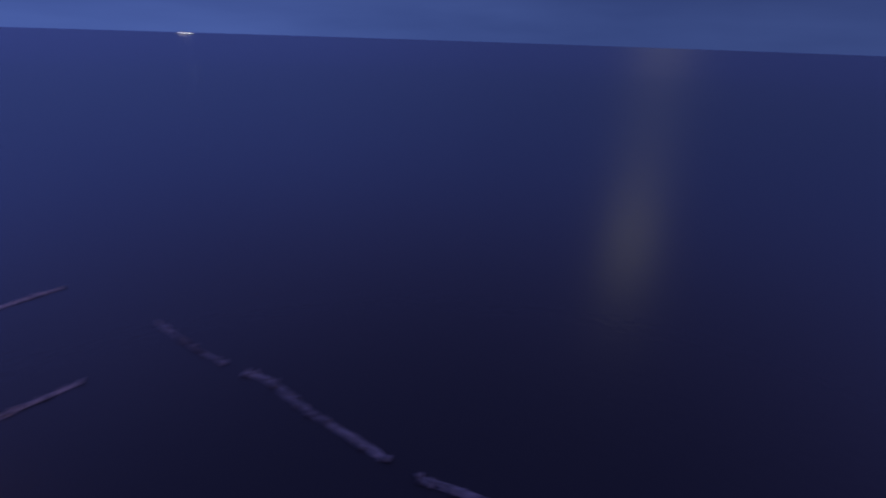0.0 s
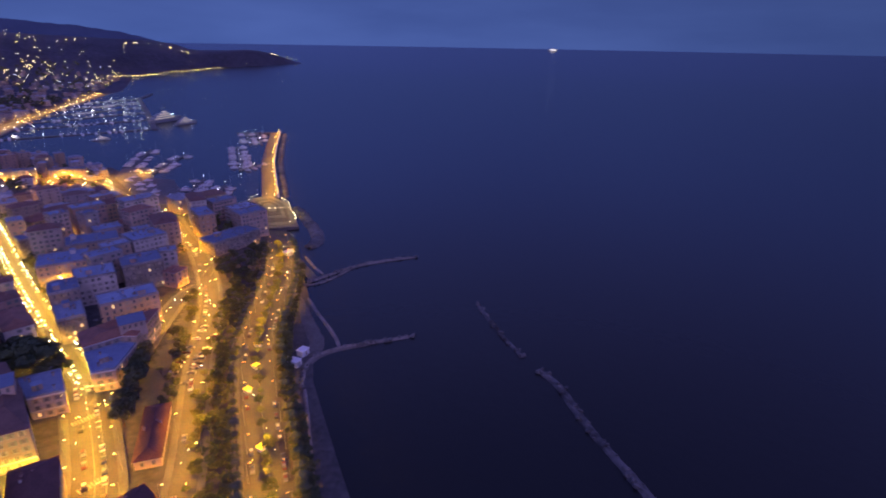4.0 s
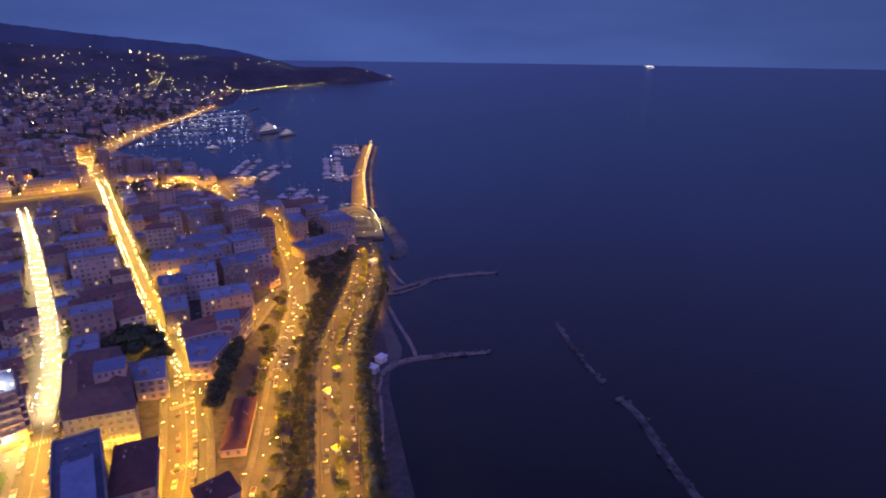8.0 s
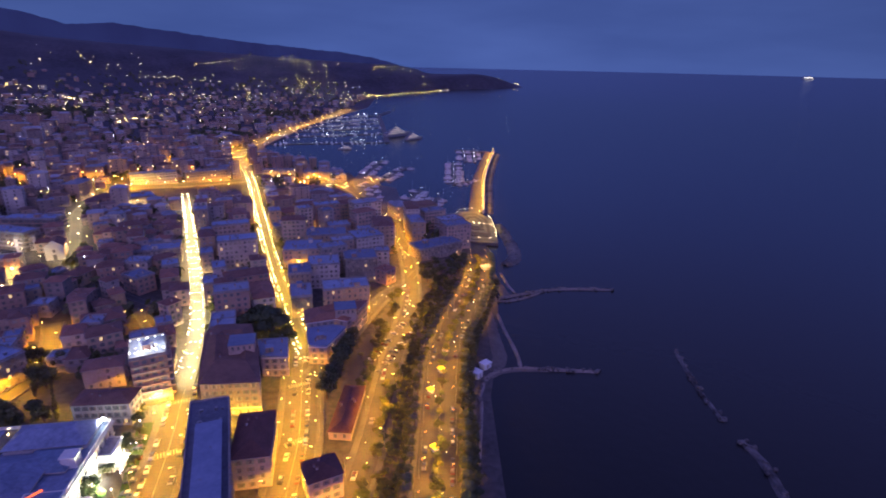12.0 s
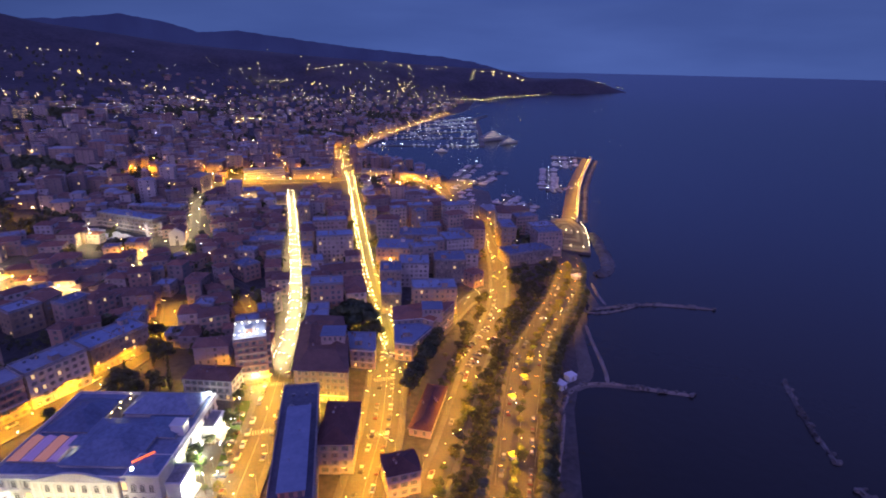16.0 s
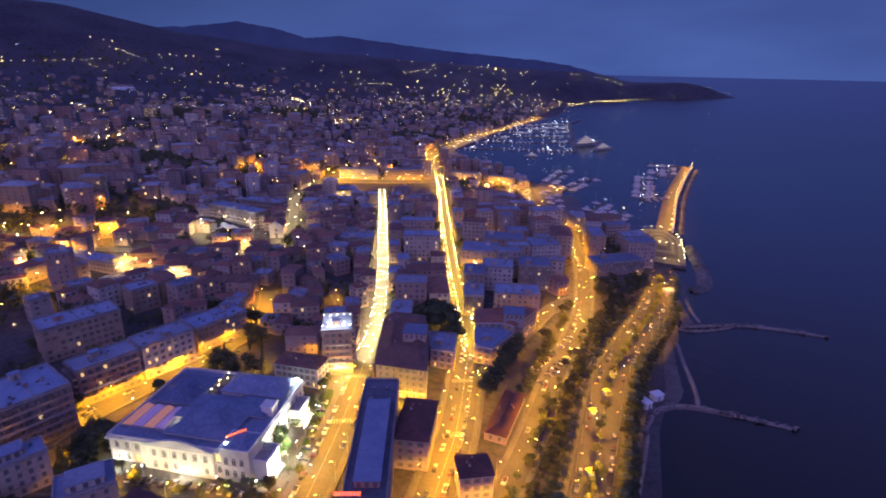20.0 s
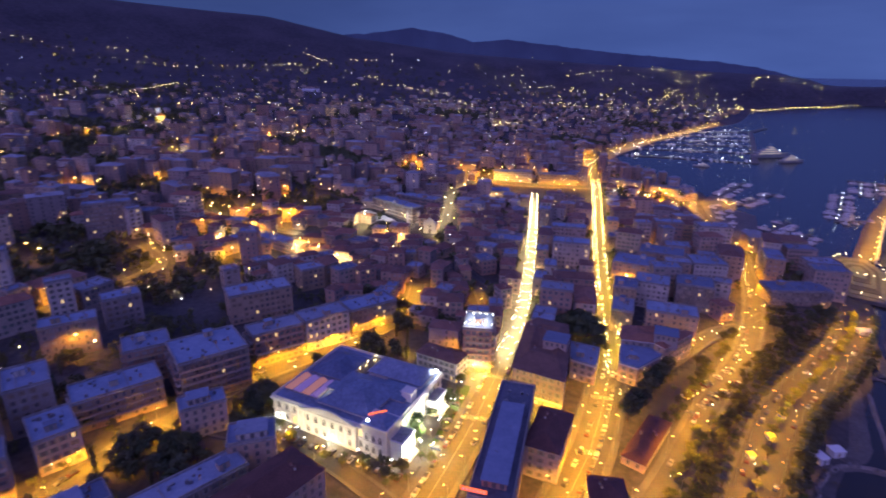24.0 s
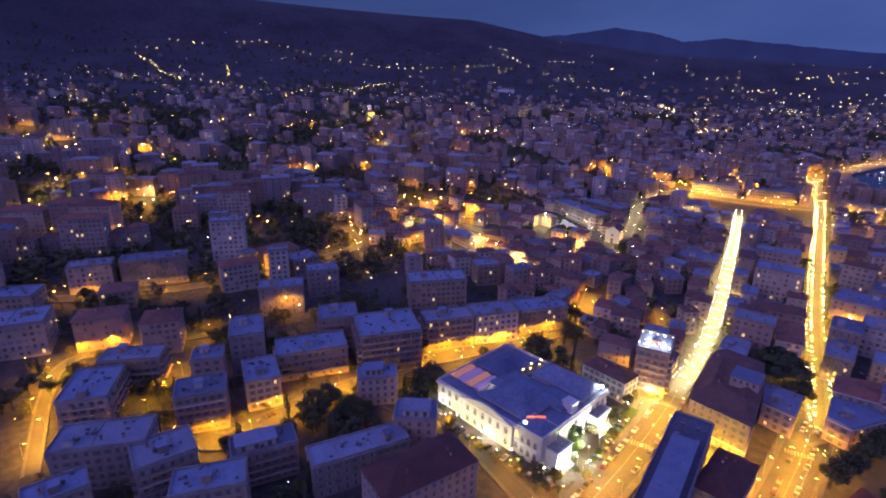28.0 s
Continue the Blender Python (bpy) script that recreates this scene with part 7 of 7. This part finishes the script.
TT = terrace_table()
for k in range(8):
    m = tm @ pose(-4.5 + (k % 4) * 2.6, -6 + (k // 4) * 4.5, 0.13)
    if k == 0:
        TT.matrix_basis = m
    else:
        copy_thing(TT, m)
TL = pier_lamp(M_COOL, "bright white lamp on the roof terrace")
for k in range(10):
    m = tm @ pose(-6.4 + (k % 5) * 3.2, -8.6 if k < 5 else 3.0, 0.12) @ Matrix.Scale(0.7, 4)
    if k == 0:
        TL.matrix_basis = m
    else:
        c = copy_thing(TL, Matrix())
        c.matrix_basis = m
for x, y in ((-3, -6), (3, -2), (-2, 3)):
    p = tm @ Vector((x, y, 3))
    point_lamp(p.x, p.y, p.z, 1300, (1.0, 0.85, 0.7))
# lights without fixtures, added to brighten house fronts, station yard and casino side
for x, y, w, c in ((-7, 203, 4200, AMBER), (-13, 205, 2500, AMBER), (-214, 291, 5000, SODIUM), (-57, 231, 2200, SODIUM), (-82, 229, 2200, AMBER), (-62, 241, 2200, SODIUM), (-42, 222, 5000, AMBER), (-46, 225, 4000, WARM), (60, 288, 1500, AMBER), (46, 290, 1500, AMBER), (60, 262, 2200, SODIUM), (50, 217, 1800, SODIUM), (49, 193, 1800, SODIUM), (74, 290, 1800, SODIUM), (53, 238, 1800, SODIUM), (68, 274, 1800, SODIUM), (85, 306, 1800, SODIUM), (-126, 170, 5000, SODIUM), (-134, 158, 4000, SODIUM), (-118, 196, 4000, SODIUM)):
    point_lamp(x, y, terrain(x, y) + 6.5, w, c)


# ---- church on the hill ----
def church(x, y, rot):
    ob = base("church", pose(x, y, terrain(x, y), 0, 0, rot), "floodlit hillside church with a white bell tower", "church")
    b = Build()
    b.box(-16, -7, -8, 16, 7, 13)
    child("nave", b.mesh("nave", M_STONE), ob)
    b = Build()
    b.add([(-16.5, -7.6, 13), (16.5, -7.6, 13), (16.5, 7.6, 13), (-16.5, 7.6, 13), (-16.5, 0, 18), (16.5, 0, 18)], [(0, 1, 5, 4), (2, 3, 4, 5), (3, 0, 4), (1, 2, 5), (3, 2, 1, 0)])
    child("roof", b.mesh("roof", M_TILE), ob)
    b = Build()
    b.box(-22, -4, -8, -15.9, 3, 26)
    b.box(-22.4, -4.4, 25, -15.5, 3.4, 26)
    child("bell_tower", b.mesh("bell_tower", M_WHITE), ob)
    b = Build()
    b.tube(-19, -0.5, 26, 32, 3.4, 0.2, 8)
    child("spire", b.mesh("spire", M_TILE), ob)
    for k in range(5):
        b = Build()
        b.box(-12 + k * 6, -7.15, 4, -10 + k * 6, -6.95, 9.5)
        child("window", b.mesh("window", M_GLASS), ob)
    return ob


church(-846, 898, -42)
for x, y, z, w, c in ((-818, 885, 6, 22000, AMBER), (-832, 872, 6, 22000, AMBER), (-846, 884, 14, 16000, COOL)):
    d = bpy.data.lights.new("church_floodlight", "POINT")
    d.energy, d.color, d.shadow_soft_size = w, c, 0.6
    new("church_floodlight", d).location = (x, y, terrain(x, y) + z)


# ---- old town church and forecourt ----
def town_church(x, y, rot):
    ob = base("town_church", pose(x, y, terrain(x, y), 0, 0, rot), "small church with a floodlit pinkish stone gable front", "church")
    b = Build()
    b.box(-5, -9.4, -6, 5, 10, 9)
    child("nave", b.mesh("nave", M_WALL), ob)
    b = Build()
    b.add([(-5.4, -9.3, 9), (5.4, -9.3, 9), (5.4, 10.3, 9), (-5.4, 10.3, 9), (0, -9.3, 12), (0, 10.3, 12)], [(0, 1, 4), (2, 3, 5), (1, 2, 5, 4), (3, 0, 4, 5), (3, 2, 1, 0)])
    child("roof", b.mesh("roof", M_TILE), ob)
    b = Build()
    b.add([(-5.5, -10, -6), (5.5, -10, -6), (5.5, -10, 10), (0, -10, 14), (-5.5, -10, 10), (-5.5, -9.4, -6), (5.5, -9.4, -6), (5.5, -9.4, 10), (0, -9.4, 14), (-5.5, -9.4, 10)],
          [(0, 1, 2, 3, 4), (9, 8, 7, 6, 5), (1, 6, 7, 2), (2, 7, 8, 3), (3, 8, 9, 4), (4, 9, 5, 0)])
    child("gable_front", b.mesh("gable_front", M_STONE), ob, "stone gable front")
    for px in (-4.9, -1.9, 1.9, 4.9):
        b = Build()
        b.box(px - 0.35, -10.3, -1, px + 0.35, -9.98, 9.2)
        child("pilaster", b.mesh("pilaster", M_STONE), ob)
    b = Build()
    b.box(-5.7, -10.45, 9.2, 5.7, -9.98, 9.8)
    child("cornice", b.mesh("cornice", M_STONE), ob)
    b = Build()
    b.box(-1.1, -10.1, -1, 1.1, -9.98, 3.8)
    child("portal", b.mesh("portal", M_GLASS), ob, "dark portal")
    b = Build()
    b.box(-0.8, -10.08, 5.4, 0.8, -9.98, 7.4)
    child("window", b.mesh("window", M_GLASS), ob)
    return ob


town_church(-133, 431, 6)
# bare lights at the forecourt lamps and at the added front posts
for x, y, a, h, c in FORECOURT_LAMPS + FRONT_FILLS:
    d = bpy.data.lights.new("facade_light", "POINT")
    d.energy, d.color, d.shadow_soft_size = 2200, c, 0.5
    new("facade_light", d).location = (x + math.cos(a), y + math.sin(a), terrain(x, y) + h - 0.9)
drape("forecourt", [(-224, 448), (-189, 433), (-171, 438), (-172, 444), (-190, 455), (-206, 464)], 0.4, M_STONE, "pale paved forecourt before a public building", "square")


# ---- seafront lamp-lit crowns, built as kiosks, and beach huts ----
def kiosk(x, y, rot, label):
    ob = base("kiosk", pose(x, y, terrain(x, y) + 0.5, 0, 0, rot) @ Matrix.Scale(0.72, 4), label, "kiosk", "kiosks")
    b = Build()
    b.box(-1.6, -1.6, -0.4, 1.6, 1.6, 2.6)
    child("wall", b.mesh("wall", M_TRIM), ob)
    b = Build()
    b.box(-2.1, -2.1, 2.6, 2.1, 2.1, 2.8)
    b.tube(0, 0, 2.8, 4.0, 1.9, 0.2, 8)
    child("roof", b.mesh("roof", M_CROWN_GLOW), ob, "canopy with a yellow glow put in for lamplight")
    b = Build()
    b.box(-1.2, -1.66, 1.0, 1.2, -1.58, 2.2)
    child("counter_hatch", b.mesh("counter_hatch", M_WIN_LIT), ob)
    return ob


# canopies glow yellow in place of lamplight on palm crowns
M_CROWN_GLOW = glow("lit_canopy", (1.0, 0.75, 0.05), 0.9)
kiosk(82, 221, 20, "kiosk shape standing for a lamp-lit yellow palm crown")
kiosk(91, 239, 25, "kiosk shape standing for a lamp-lit yellow palm crown")
kiosk(71, 205, 18, "kiosk shape standing for a lamp-lit yellow palm crown")
kiosk(60, 167, 15, "kiosk shape standing for a lamp-lit yellow palm crown")


def beach_hut(x, y, rot, w, d, label):
    ob = base("beach_hut", pose(x, y, max(terrain(x, y), 0.6), 0, 0, rot), label, "hut", "beach huts")
    b = Build()
    b.box(-w / 2, -d / 2, -1, w / 2, d / 2, 2.8)
    child("wall", b.mesh("wall", M_WHITE), ob)
    b = Build()
    b.box(-w / 2 - 0.3, -d / 2 - 0.3, 2.8, w / 2 + 0.3, d / 2 + 0.3, 3.0)
    child("roof", b.mesh("roof", M_WHITE), ob)
    b = Build()
    b.box(-0.5, -d / 2 - 0.05, 0, 0.5, -d / 2 + 0.02, 2.1)
    child("door", b.mesh("door", M_SHUT), ob)
    return ob


beach_hut(107, 222, 20, 5, 4, "white beach hut on the sand")
beach_hut(98, 217, 30, 4, 9, "long white beach cabin row below the seafront")
beach_hut(166, 352, 10, 8, 5, "pale bathing house below the seafront")


# ---- roof sign over the long block by the avenue ----
sign = base("roof_sign", pose(-26.5, 132.2, terrain(-22, 165) + 5 * STOREY + 1.9, 0, 0, 1), "glowing red and white roof sign on the long block", "sign")
b = Build()
b.box(-4.2, -0.12, 0.5, 4.2, 0.12, 1.9)
child("panel", b.mesh("panel", M_RED), sign)
for k in range(7):
    b = Build()
    b.box(-3.6 + k * 1.1, -0.2, 0.85, -3.0 + k * 1.1, -0.12, 1.55)
    child("bar", b.mesh("bar", M_WHITE), sign)
for x in (-3.5, 3.5):
    b = Build()
    b.box(x - 0.08, -0.08, -0.6, x + 0.08, 0.08, 0.5)
    child("support", b.mesh("support", M_METAL), sign)


# ---- large buildings on the slopes ----
def slope_building(x, y, rot, w, d, st, lit, label):
    ob = base("hillside_block", pose(x, y, terrain(x, y), 0, 0, rot), label, "building")
    child("wall", wall_mesh(w, d, st), ob)
    child("roof", roof_mesh(w, d, st, "flat"), ob)
    tagged(child("glazing", windows_mesh(w, d, st, 5, lit), ob), kind="stuff")


for px, py, rot, w, d, st, lit, words in ((-660, 1225, 30, 60, 16, 6, 0.5, "long hillside block with many lit windows"), (-560, 1370, 24, 44, 15, 5, 0.4, "hillside block with rows of lit windows"), (-700, 1300, 36, 34, 14, 5, 0.3, "broad hillside block with lit windows"),
                                          (-340, 1240, 15, 40, 14, 4, 0.3, "pale block on the slope with lit windows")):
    slope_building(px, py, rot, w, d, st, lit, words)
M_POLY = surface("greenhouse_sheeting", (0.55, 0.58, 0.62), (0.75, 0.78, 0.82), 1.0, 0.35, 0.1)
gh = base("greenhouse", pose(-1000, 1770, terrain(-1000, 1770) + 4, 0, 0, 25), "long pale greenhouse roofs on the hillside", "greenhouse")
for k in range(4):
    b = Build()
    b.add([(-30, k * 9, -6), (30, k * 9, -6), (30, k * 9 + 9, -6), (-30, k * 9 + 9, -6), (-30, k * 9, 3), (30, k * 9, 3), (30, k * 9 + 9, 3), (-30, k * 9 + 9, 3), (-30, k * 9 + 4.5, 5.5), (30, k * 9 + 4.5, 5.5)],
          [(0, 1, 5, 4), (2, 3, 7, 6), (1, 2, 6, 9, 5), (3, 0, 4, 8, 7), (4, 5, 9, 8), (6, 7, 8, 9)])
    child("bay", b.mesh("bay", M_POLY), gh)
